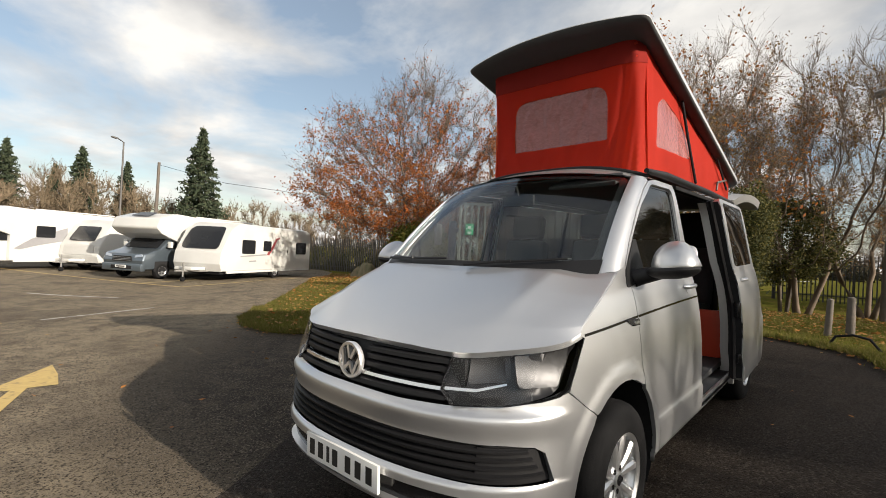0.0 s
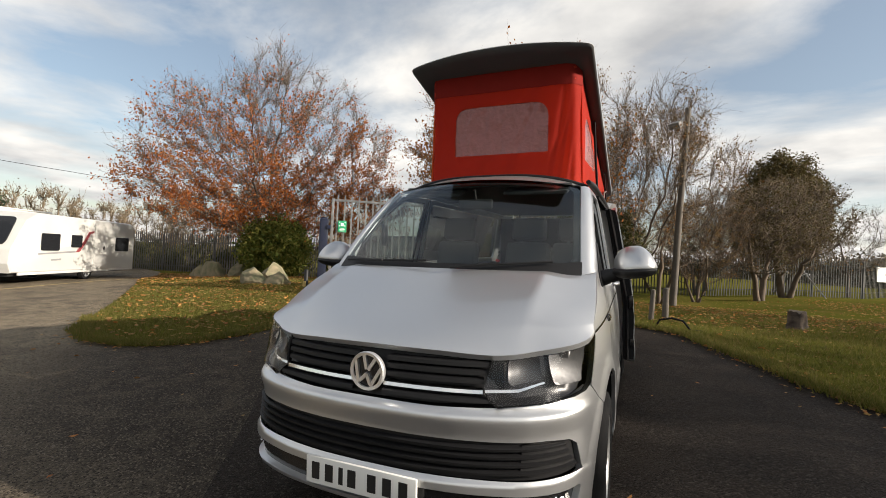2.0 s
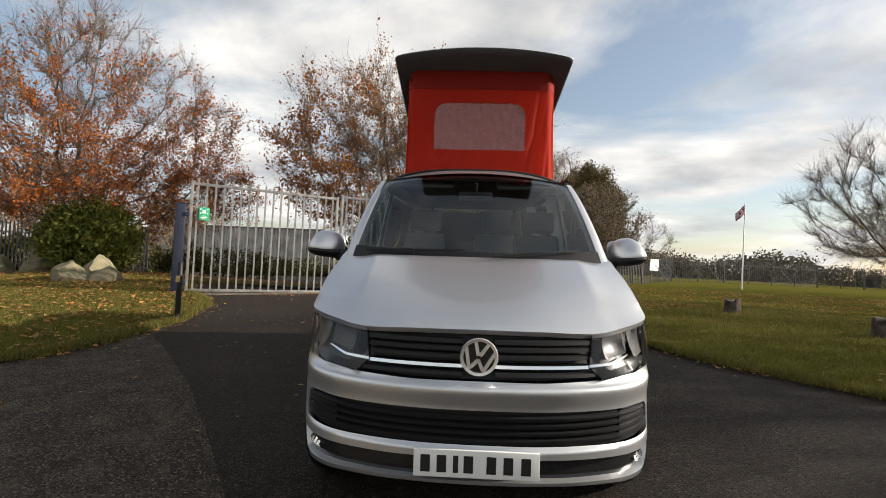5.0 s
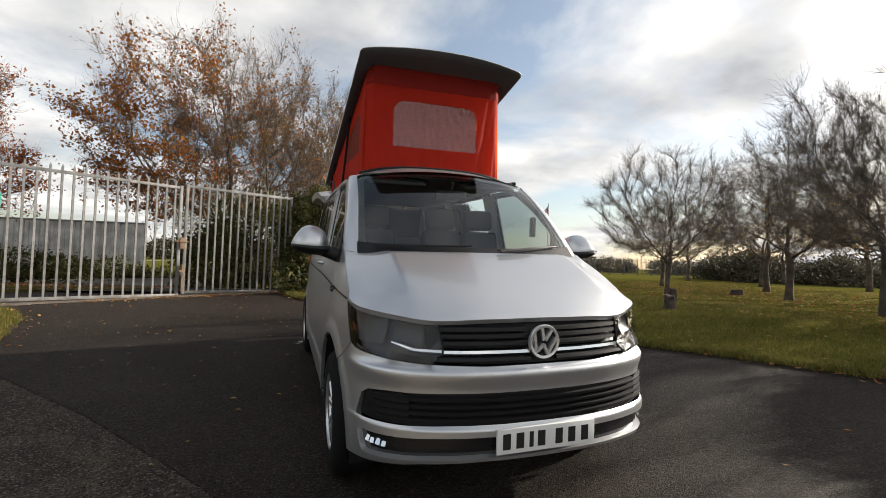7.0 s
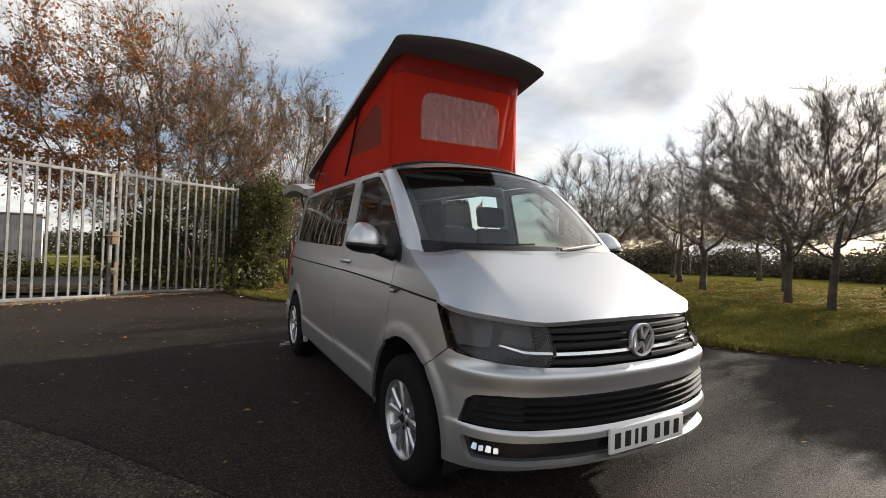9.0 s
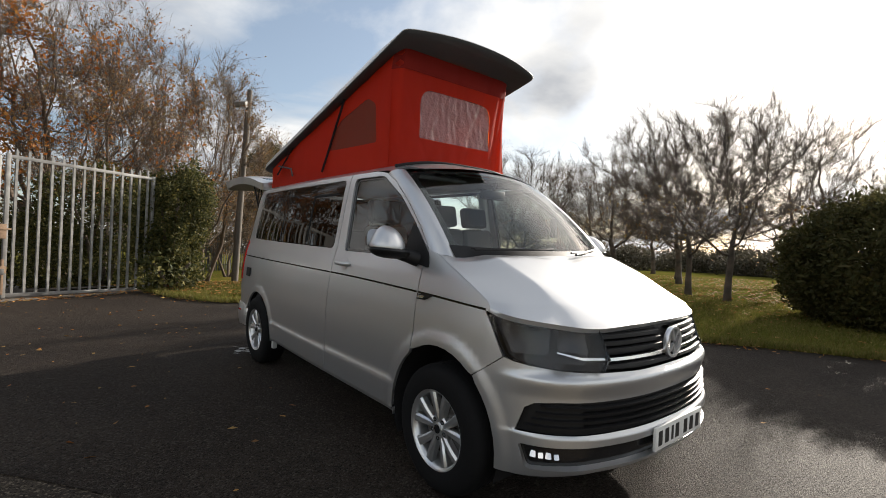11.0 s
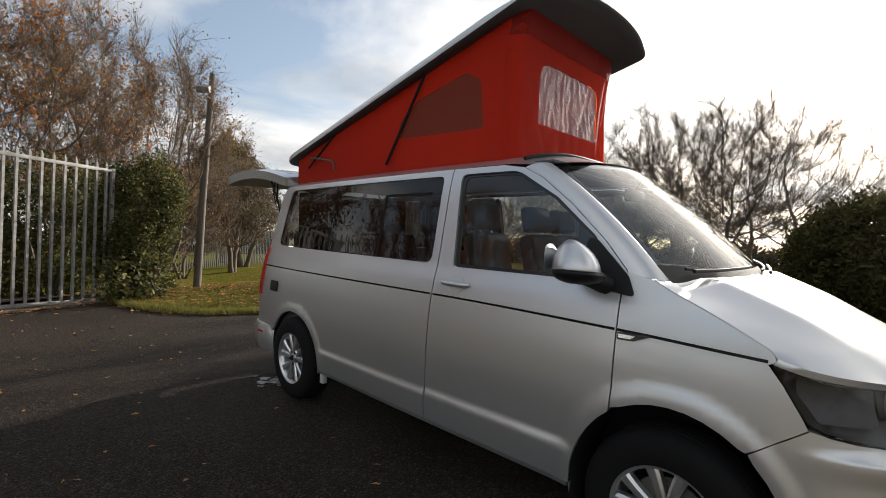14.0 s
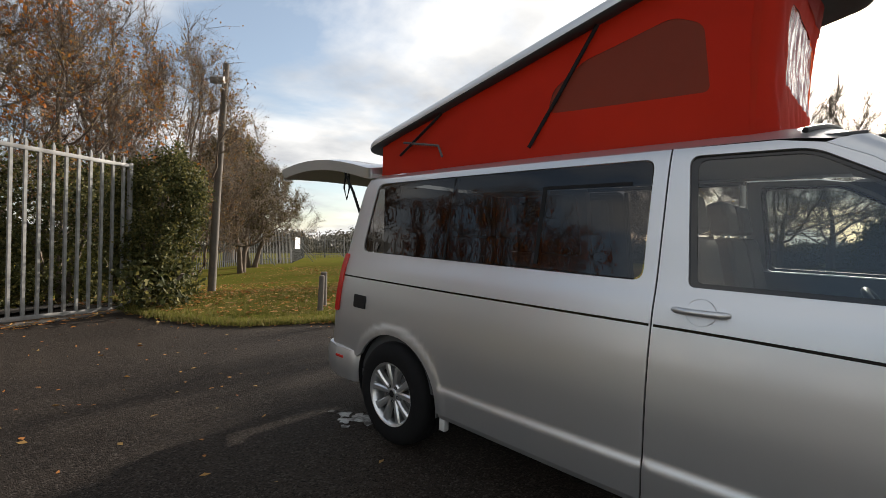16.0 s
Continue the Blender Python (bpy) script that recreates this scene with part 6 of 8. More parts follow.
# short posts
for x, y, h, r, mat, lab, lean in ((-4.53, 4.25, .92, .042, "black_plastic", "short dark steel post at the lawn's edge", 0), (1.30, 7.6, .62, .05, "wood_pole", "grey timber post behind the van", 1),
                                   (1.58, 7.95, .64, .062, "wood_pole", "grey timber post on the lawn", 0)):
    z = terrain(x, y)
    o = tube("short_post", [[(x, y, z - .1, r), (x + .02 * lean, y, z + h * .5, r * .97), (x + .03 * lean, y, z + h, r * .9), (x + .03 * lean, y, z + h + .015, r * .5)]], M[mat], sides=12)
    tagged(o, lab, "post")
    if mat == "black_plastic":
        part("reflector", box(x - .03, x + .03, y - r - .012, y - r + .004, z + .62, z + .72, .003), M["yellow_line"], o, "small yellow reflector")
# bent steel cycle stand
z = terrain(1.8, 6.7)
o = tube("cycle_stand", [[(1.35, 6.75, z, .018), (1.43, 6.73, z + .15, .018), (1.62, 6.70, z + .20, .018), (1.80, 6.66, z + .17, .018), (1.92, 6.6, z + .02, .018), (2.15, 6.6, z + .03, .018)]], M["liner"], sides=8)
tagged(o, "low bent black steel stand on the grass", "cycle stand")


def stump(x, y, r, h, seed):
    rng = random.Random(seed)
    k, vv, ff = 20, [], []
    z0 = terrain(x, y)
    jag = [rng.uniform(.8, 1.05) for _ in range(k)]
    prof = [(-.05, 1.45), (.06, 1.2), (.35, 1.0), (.8, .95), (1.0, .93)]
    for t, s in prof:
        for i in range(k):
            a = 2 * math.pi * i / k
            w = r * s * (1 + .13 * math.sin(5 * a + seed) * (1.2 - t) + rng.uniform(-.04, .04))
            vv.append((x + w * math.cos(a), y + w * math.sin(a), z0 + h * t * (jag[i] if t > .5 else 1)))
    for j in range(len(prof) - 1):
        for i in range(k):
            q = j * k
            ff.append((q + i, q + (i + 1) % k, q + k + (i + 1) % k, q + k + i))
    ff.append(tuple(len(vv) - k + i for i in range(k)))
    o = raw("tree_stump", vv, ff, M["stump"], sharp=50)
    tagged(o, "weathered sawn tree stump on the lawn", "stump", group="stumps on the lawn")


for i, (x, y, r, h) in enumerate(((3.74, 7.8, .15, .36), (6.0, 7.8, .16, .34), (6.85, 5.1, .12, .34), (8.6, 6.75, .13, .38), (19, 13, .25, .3))):
    stump(x, y, r, h, i + 3)


def boulder(x, y, sx, sy, sz, seed, yaw=0):
    bm = bmesh.new()
    bmesh.ops.create_icosphere(bm, subdivisions=3, radius=1.0)
    rng = random.Random(seed)
    cuts = [(Vector((rng.uniform(-1, 1), rng.uniform(-1, 1), rng.uniform(-.3, 1))).normalized(), rng.uniform(.5, .78)) for _ in range(9)]
    for v in bm.verts:
        for n, d in cuts:
            e = v.co.dot(n) - d
            if e > 0:
                v.co -= n * e
        v.co += Vector((noise.noise(v.co * 2.5 + Vector((seed, 0, 0))), noise.noise(v.co * 2.5 + Vector((0, seed, 0))), noise.noise(v.co * 2.5))) * .07
    o = part("boulder", bm, M["stone"], sharp=30)
    o.matrix_world = pose(x, y, terrain(x, y) + sz * .35, 0, 0, yaw) @ Matrix.Diagonal((sx, sy, sz, 1))
    tagged(o, "large squared sandstone boulder on the grass bank", "boulder", group="boulders on the bank")


for i, b in enumerate(((-14.6, 11.0, .75, .55, .60, 10), (-13.6, 11.35, .55, .5, .5, 40), (-15.6, 11.2, .6, .5, .42, 5), (-9.75, 8.3, .55, .42, .42, 20), (-9.1, 8.5, .45, .4, .36, 60), (-9.5, 8.75, .6, .4, .52, 80))):
    boulder(b[0], b[1], b[2], b[3], b[4], i + 2, b[5])


# road markings, laid just above the asphalt
def marking(name, loop, mat, label, lift=.006):
    v2, tris = sheet(loop, [], .5)
    vv = [Vector((x, y, terrain(x, y) + lift)) for x, y in v2]
    ff = [t if (vv[t[1]] - vv[t[0]]).cross(vv[t[2]] - vv[t[0]]).z > 0 else t[::-1] for t in tris]
    o = raw(name, vv, ff, M[mat], smooth=False)
    tagged(o, label, "road marking", kind="structure")


def stripe(a, b, w):
    a, b = Vector(a), Vector(b)
    t = (b - a).normalized()
    n = Vector((-t.y, t.x)) * w / 2
    return [tuple(a + n), tuple(b + n), tuple(b - n), tuple(a - n)]


# dried white splash on the asphalt by the rear wheel
M["splash"] = material("dried_white_splash", (0.40, 0.40, 0.39), rough=0.9, vary=0.3, scale=40, second=(0.10, 0.095, 0.09), second_scale=14, ramp=(0.42, 0.6))
rng = random.Random(77)
for x, y, r in ((-.86, 3.60, .07), (-.80, 3.46, .10), (-.92, 3.50, .06), (-.83, 3.34, .05), (-.98, 3.42, .035), (-.90, 3.72, .03)):
    k = 14
    z = terrain(x, y) + .010
    ring_ = [(x + r * rng.uniform(.45, 1.25) * math.cos(2 * math.pi * i / k), y + r * rng.uniform(.45, 1.25) * math.sin(2 * math.pi * i / k), z) for i in range(k)]
    o = raw("paint_splash", [(x, y, z)] + ring_, [(0, 1 + i, 1 + (i + 1) % k) for i in range(k)], M["splash"], smooth=False)
    tagged(o, "dried white splash stain on the asphalt", "stain", group="splashes by the rear wheel")

# ---- trees, bushes, hedges ----
M["bark_dark"] = material("dark_bark", (0.135, 0.104, 0.078), rough=0.95, vary=0.4, scale=12, second=(0.05, 0.042, 0.034), second_scale=3, bump=0.5, bump_scale=30)
M["bark_grey"] = material("grey_brown_bark", (0.120, 0.088, 0.062), rough=0.95, vary=0.35, scale=12, second=(0.08, 0.062, 0.046), second_scale=3, bump=0.4, bump_scale=30)
M["leaf_copper"] = leaf_material("copper_leaves", [(0.23, 0.060, 0.016), (0.35, 0.100, 0.024), (0.39, 0.150, 0.038), (0.24, 0.070, 0.020)], 0.45)
M["leaf_brown"] = leaf_material("brown_leaves", [(0.17, 0.078, 0.028), (0.22, 0.112, 0.042), (0.16, 0.110, 0.040), (0.25, 0.160, 0.058)])
M["leaf_amber"] = leaf_material("amber_leaves", [(0.25, 0.080, 0.020), (0.32, 0.115, 0.027), (0.24, 0.105, 0.028), (0.31, 0.150, 0.040)], 0.45)
M["leaf_gold"] = leaf_material("golden_leaves", [(0.18, 0.12, 0.025), (0.32, 0.20, 0.04), (0.16, 0.07, 0.02), (0.10, 0.09, 0.025)])
M["leaf_green"] = leaf_material("evergreen_leaves", [(0.055, 0.078, 0.016), (0.110, 0.135, 0.026), (0.175, 0.185, 0.038), (0.25, 0.225, 0.055)], 0.45)
M["leaf_ivy"] = leaf_material("ivy_leaves", [(0.026, 0.034, 0.012), (0.045, 0.050, 0.017), (0.080, 0.078, 0.025), (0.150, 0.130, 0.040)], 0.35)
M["leaf_olive"] = leaf_material("olive_brown_leaves", [(0.040, 0.036, 0.012), (0.070, 0.055, 0.019), (0.105, 0.070, 0.026), (0.075, 0.072, 0.022)], 0.25)
M["needle"] = leaf_material("conifer_needles", [(0.030, 0.044, 0.028), (0.046, 0.062, 0.036), (0.070, 0.085, 0.047)], 0.25)
M["needle_dark"] = leaf_material("hedge_sprays", [(0.040, 0.042, 0.014), (0.062, 0.060, 0.020), (0.085, 0.072, 0.026)], 0.4)
M["leaf_scrub"] = leaf_material("dull_scrub", [(0.125, 0.095, 0.060), (0.150, 0.115, 0.073), (0.115, 0.092, 0.060)])
M["leaf_litter"] = leaf_material("fallen_leaves", [(0.24, 0.085, 0.026), (0.40, 0.17, 0.045), (0.34, 0.22, 0.075), (0.17, 0.08, 0.036)], 0.2)


def leaf_mesh(name, centres, size, rng, flat=0.0, long=1.0):
    """Small folded leaves, four points each, at the given places."""
    c = np.array(centres, dtype=np.float32)
    k = len(c)
    d = rng.normal(size=(k, 3))
    d[:, 2] *= (1 - flat)
    d /= np.linalg.norm(d, axis=1)[:, None] + 1e-9
    e = rng.normal(size=(k, 3))
    e -= d * (e * d).sum(1)[:, None]
    if flat:
        e[:, 2] *= (1 - flat)
    e /= np.linalg.norm(e, axis=1)[:, None] + 1e-9
    s = size * rng.uniform(.6, 1.35, size=(k, 1))
    n = np.cross(d, e)
    v = np.stack([c - d * s * long, c + e * s * .55 + n * s * .15, c + d * s * long, c - e * s * .55 + n * s * .15], 1).reshape(-1, 3)
    me = bpy.data.meshes.new(name)
    me.vertices.add(4 * k)
    me.vertices.foreach_set("co", v.astype(np.float32).ravel())
    me.loops.add(4 * k)
    me.loops.foreach_set("vertex_index", np.arange(4 * k, dtype=np.int32))
    me.polygons.add(k)
    me.polygons.foreach_set("loop_start", np.arange(0, 4 * k, 4, dtype=np.int32))
    me.update(calc_edges=True)
    me.validate()
    return me


def crown_cloud(nr, count, wide, low, mid_, top, seed, rough=.22, hollow=.35, squash=1.0):
    """Points spread through a rounded crown: wide at mid_, from low up to top, with an uneven outline."""
    pts = []
    while len(pts) < count:
        p = nr.uniform((-wide * 1.25, -wide * 1.25, low), (wide * 1.25, wide * 1.25, top * 1.06))
        up = (p[2] - mid_) / ((top - mid_) if p[2] > mid_ else (mid_ - low))
        d = Vector(p) - Vector((0, 0, mid_))
        k = 1 + rough * noise.noise(d.normalized() * 2.3 + Vector((seed, 0, 0))) + rough * .7 * noise.noise(d.normalized() * 5.5 + Vector((0, seed, 0)))
        q = ((p[0] ** 2 + (p[1] * squash) ** 2) / wide ** 2 + abs(up) ** 2.2) / (k * k)
        if q < 1 and nr.random() < hollow + (1 - hollow) * q:
            pts.append(p)
    return np.array(pts)


def colonize(nr, goal, stems, step, kill, jitter, rise):
    """Limbs that grow step by step towards the points of goal; gives the nodes and their parents."""
    pos, parent = [], []
    for stem in stems:
        for i, p in enumerate(stem):
            pos.append(p)
            parent.append(len(pos) - 2 if i else -1)
    P, parent, kids = np.array(pos, dtype=float), list(parent), np.zeros(len(pos), int)
    near, who = np.full(len(goal), 1e9), np.zeros(len(goal), int)
    fresh = np.arange(len(P))
    for _ in range(90):
        d = np.linalg.norm(goal[:, None] - P[fresh][None], axis=2)
        m = d.argmin(1)
        dm = d[np.arange(len(goal)), m]
        closer = dm < near
        near[closer], who[closer] = dm[closer], fresh[m[closer]]
        keep = near > kill
        goal, near, who = goal[keep], near[keep], who[keep]
        if not len(goal):
            break
        pull = np.zeros((len(P), 3))
        np.add.at(pull, who, (goal - P[who]) / near[:, None])
        ids = np.unique(who)
        ids = ids[kids[ids] < 3]
        if not len(ids):
            break
        D = pull[ids] / (np.linalg.norm(pull[ids], axis=1)[:, None] + 1e-9) + nr.normal(scale=jitter, size=(len(ids), 3)) + np.array([0, 0, rise])
        D /= np.linalg.norm(D, axis=1)[:, None] + 1e-9
        fresh = np.arange(len(P), len(P) + len(ids))
        kids[ids] += 1
        P = np.vstack([P, P[ids] + D * step])
        kids = np.concatenate([kids, np.zeros(len(ids), int)])
        parent += [int(i) for i in ids]
    return P, np.array(parent)


def twig_mesh(name, base, tip, radius):
    """Fine three-sided twigs, bent in the middle and drawn to a point."""
    k = len(base)
    d = tip - base
    ref = np.where(np.abs(d[:, 2:3]) > .8 * np.linalg.norm(d, axis=1)[:, None], np.array([[1.0, 0, 0]]), np.array([[0, 0, 1.0]]))
    u = np.cross(d, ref)
    u /= np.linalg.norm(u, axis=1)[:, None] + 1e-9
    w = np.cross(d, u)
    w /= np.linalg.norm(w, axis=1)[:, None] + 1e-9
    mid_ = base + d * .55 + u * (np.linalg.norm(d, axis=1)[:, None] * .08)
    ring = [(1, 0), (-.5, .866), (-.5, -.866)]
    r = radius[:, None]
    v = np.stack([base + (u * c + w * s) * r for c, s in ring] + [mid_ + (u * c + w * s) * r * .7 for c, s in ring] + [tip], 1).reshape(-1, 3)
    quads = np.array([(0, 1, 4, 3), (1, 2, 5, 4), (2, 0, 3, 5)])
    tris = np.array([(3, 4, 6), (4, 5, 6), (5, 3, 6)])
    o = (np.arange(k) * 7)[:, None, None]
    loops = np.concatenate([(quads[None] + o).reshape(-1), (tris[None] + o).reshape(-1)]).astype(np.int32)
    starts = np.concatenate([np.arange(3 * k) * 4, 12 * k + np.arange(3 * k) * 3]).astype(np.int32)
    me = bpy.data.meshes.new(name)
    me.vertices.add(7 * k)
    me.vertices.foreach_set("co", v.astype(np.float32).ravel())
    me.loops.add(len(loops))
    me.loops.foreach_set("vertex_index", loops)
    me.polygons.add(6 * k)
    me.polygons.foreach_set("loop_start", starts)
    me.update(calc_edges=True)
    me.shade_smooth()
    return me


def tree(name, seed, label, bark, wide, low, mid_, top, fork, girth, goals, step, twigs, twig_len, twig_r, stems=1, lean=.3, leaf=None, leaves=0, leaf_size=.04, keep=None, jitter=.16, rise=.05, rough=.22, upright=.25, hollow=.35, group="", fork_bend=.1):
    """A tree at the origin: stems up to the fork, limbs that fill its crown, twigs, and the leaves left on it."""
    nr = np.random.default_rng(seed)
    goal = crown_cloud(nr, goals, wide, low, mid_, top, seed, rough, hollow)
    roots = []
    for q in range(stems):
        a = 2 * math.pi * (q + .3 * nr.random()) / stems
        out_ = lean * (1 if stems > 1 else .3)
        k = max(3, int(fork / step))
        bend = nr.normal(scale=fork_bend, size=2)
        roots.append([((.10 + out_ * i / k * fork) * math.cos(a) * (stems > 1) + bend[0] * (i / k) ** 2 + out_ * .2 * (stems == 1) * i / k, (.10 + out_ * i / k * fork) * math.sin(a) * (stems > 1) + bend[1] * (i / k) ** 2, -.15 + (fork + .15) * i / k) for i in range(k + 1)])
    P, parent = colonize(nr, goal, roots, step, step * 1.5, jitter, rise)
    n = len(P)
    child = [[] for _ in range(n)]
    for i, p in enumerate(parent):
        if p >= 0:
            child[p].append(i)
    tip_r = twig_r * 1.25
    ends = max(2, sum(1 for c in child if not c))
    power = max(1.3, math.log(ends / stems) / math.log(girth / tip_r))
    rad = np.zeros(n)
    for i in range(n - 1, -1, -1):
        rad[i] = sum(rad[c] ** power for c in child[i]) ** (1 / power) if child[i] else tip_r
    trunk, limbs = [], []
    todo = [(i, None) for i in range(n) if parent[i] < 0]
    while todo:
        i, start = todo.pop()
        path = [] if start is None else [(*P[start], rad[i])]
        whole = start is None
        while True:
            flare = 1 + .5 * math.exp(-max(0.0, P[i][2]) / .22)
            path.append((*P[i], rad[i] * flare))
            if not child[i]:
                break
            order = sorted(child[i], key=lambda c: -rad[c])
            todo += [(c, i) for c in order[1:]]
            i = order[0]
        if len(path) > 1:
            (trunk if whole else limbs).append(path)
    t = empty(name, Matrix())
    tagged(t, label, "tree", group=group)
    v, f = tube_mesh(trunk, 9)
    raw("trunk", v, f, M[bark], t, "dark ridged trunk", sharp=180)
    thick = [q for q in limbs if q[0][3] > girth * .16]
    thin = [q for q in limbs if q[0][3] <= girth * .16]
    v, f = tube_mesh(thick, 6)
    a, b = tube_mesh(thin, 3)
    f += [tuple(i + len(v) for i in q) for q in b]
    v += a
    tagged(raw("branchwork", v, f, M[bark], t, "spreading limbs", sharp=180), kind="stuff")
    # twigs on the young wood, and side twigs on them
    young = np.where((rad < max(girth * .16, tip_r * 2.2)) & (parent >= 0))[0]
    pick = young[nr.integers(0, len(young), twigs)]
    way = P[pick] - P[parent[pick]]
    way /= np.linalg.norm(way, axis=1)[:, None] + 1e-9
    out_ = P[pick] - np.array([0, 0, mid_ * .7])
    out_ /= np.linalg.norm(out_, axis=1)[:, None] + 1e-9
    d = way * .6 + out_ * .35 + nr.normal(scale=.42, size=(twigs, 3)) + np.array([0, 0, upright])
    d /= np.linalg.norm(d, axis=1)[:, None] + 1e-9
    ln = twig_len * nr.uniform(.5, 1.3, (twigs, 1))
    base = P[pick] - (P[pick] - P[parent[pick]]) * nr.uniform(0, 1, (twigs, 1))
    tip = base + d * ln
    at = nr.uniform(.25, .8, (twigs, 1))
    d2 = d * .8 + nr.normal(scale=.5, size=(twigs, 3)) + np.array([0, 0, upright * .6])
    d2 /= np.linalg.norm(d2, axis=1)[:, None] + 1e-9
    base2 = base + (tip - base) * at
    tip2 = base2 + d2 * ln * .6
    A, B = np.vstack([base, base2]), np.vstack([tip, tip2])
    R = np.concatenate([np.full(twigs, twig_r), np.full(twigs, twig_r * .75)])
    o = link("twig_growth", twig_mesh("twig_growth", A, B, R), M[bark], t, "mass of fine twigs")
    tagged(o, kind="stuff")
    if leaf and leaves:
        at = nr.uniform(.2, 1.0, (len(A), 1))
        spots = A + (B - A) * at
        if keep:
            chance = np.array([max(0.0, keep(Vector(p))) for p in spots])
        else:
            chance = np.ones(len(spots))
        idx = nr.choice(len(spots), leaves, p=chance / chance.sum())
        c = spots[idx] + nr.normal(scale=leaf_size * 1.6, size=(leaves, 3))
        o = link("crown", leaf_mesh("crown", c, leaf_size, nr), M[leaf], t, "crown of small leaves")
        tagged(o, kind="stuff")
    return t


def plant(t, x, y, yaw, s=1.0, label="", dz=0.0, group=""):
    """Puts a copy of a tree at a place of the plan."""
    o = copy_thing(t, pose(x, y, terrain(x, y) + dz, 0, 0, yaw) @ Matrix.Diagonal((*s, 1) if isinstance(s, tuple) else (s, s, s, 1)))
    if label:
        o["label"] = label
    if group:
        o["group"] = group
    return o


def set_tree(t, x, y, yaw):
    t.matrix_basis = pose(x, y, terrain(x, y), 0, 0, yaw)


copper = tree("copper_beech", 5, "spreading beech with thinning copper leaves and bare tips", "bark_grey", 6.2, 1.6, 3.7, 9.9, 1.6, .19, 2600, .42, 13000, .78, .0056, lean=.1,
              leaf="leaf_copper", leaves=44000, leaf_size=.052, keep=lambda p: (1.2 if p.z < 4.2 else max(.05, 1.0 - (p.z - 4.2) / 5.0)) * (1 if noise.noise(Vector((p.x * .7, p.y * .7, p.z * 1.6))) > -.12 else .12), upright=.35, jitter=.2)
set_tree(copper, -15.2, 14.6, 20)
amber = tree("amber_tree", 8, "fan-shaped tree with orange-brown leaves behind the gate", "bark_grey", 4.0, 2.0, 4.3, 9.0, 1.6, .12, 1300, .40, 7600, .80, .0042, stems=2, lean=.25,
             leaf="leaf_amber", leaves=16500, leaf_size=.054, keep=lambda p: (1.3 if p.z < 6.8 else .30) * (1 if .26 * p.x - .966 * p.y < .3 else .28) * (1 if noise.noise(Vector((p.x * .8, p.y * .8, p.z * 1.8))) > .02 else .10), upright=.3, jitter=.2, rough=.3)
set_tree(amber, -3.2, 15.0, 75)
thorn = tree("hawthorn_tree", 11, "tall tangled tree with sparse brown leaves", "bark_grey", 2.9, 1.4, 5.0, 8.6, 1.2, .075, 800, .36, 4400, .70, .0047, stems=3, lean=.34,
             leaf="leaf_brown", leaves=6000, leaf_size=.038, keep=lambda p: 1 if noise.noise(p * .8) > .0 else .12, upright=.4, jitter=.17, rough=.32)
set_tree(thorn, 1.9, 18.6, 200)
plant(thorn, .3, 16.6, 120, (1.05, 1.05, 1.0), "tangled tree with a few yellow leaves by the fence")
plant(thorn, -2.4, 13.2, 210, (.85, .85, .78), "tangled tree with brown leaves close behind the gate")
plant(thorn, 3.6, 21.6, 300, (.75, .75, .58), "small bare tree behind the timber pole")

brown = tree("field_maple", 14, "low round tree with dull brown leaves on the field", "bark_grey", 2.5, 1.3, 3.1, 5.7, 1.0, .12, 620, .34, 3600, .55, .0065, stems=2, lean=.35,
             leaf="leaf_olive", leaves=9000, leaf_size=.045, upright=.3, jitter=.3)
set_tree(brown, 6.4, 23.4, 20)
plant(brown, 8.2, 26.5, 140, (1.05, 1.05, 1.1))
plant(brown, 4.2, 27.5, 260, (.9, .9, .95))

bare = tree("cherry_tree", 21, "low spreading bare orchard tree with last leaves", "bark_dark", 2.8, 1.25, 2.9, 5.2, .95, .078, 1250, .25, 9000, .50, .0027, lean=.4,
            leaf="leaf_gold", leaves=420, leaf_size=.032, keep=lambda p: 1 if p.z < 2.8 else .05, jitter=.14, rise=.10, upright=.4, rough=.25, hollow=.3, group="orchard trees")
set_tree(bare, 10.9, 2.6, 40)
plant(bare, 13.4, 4.6, 150, 1.12)
plant(bare, 14.5, 12.7, 95, 1.16)
sparse = tree("cherry_tree", 27, "bare rounded orchard tree with dark trunk", "bark_dark", 3.6, 1.6, 3.8, 7.0, 1.3, .135, 700, .40, 3400, .66, .0044, lean=.3,
              leaf="leaf_gold", leaves=500, leaf_size=.05, keep=lambda p: 1 if p.z < 3.4 else .06, jitter=.18, rise=.10, upright=.3, group="orchard trees")
set_tree(sparse, 18.3, 10.2, 15)
for x, y, yaw, s in ((22.0, 8.6, 80, 1.0), (24.5, 15.5, 190, 1.05), (28.5, 11.5, 250, 1.1), (20.5, 2.2, 130, 1.0), (31, 20.5, 330, 1.1), (26.5, 24.5, 60, .95), (34, 29.5, 20, 1.1), (35.5, 16.5, 75, 1.15), (27, 5.0, 160, 1.1), (21.5, 20.0, 10, .85), (23.5, -3.0, 210, 1.0), (40, 25, 100, 1.1)):
    plant(sparse, x, y, yaw, s, group="orchard trees")
plant(sparse, -29, 21, 30, .72, "small bare tree behind the palisade fence", group="trees by the far fence")
plant(brown, -24.5, 24, 200, 1.15, "small golden-brown tree behind the fence", group="trees by the far fence")


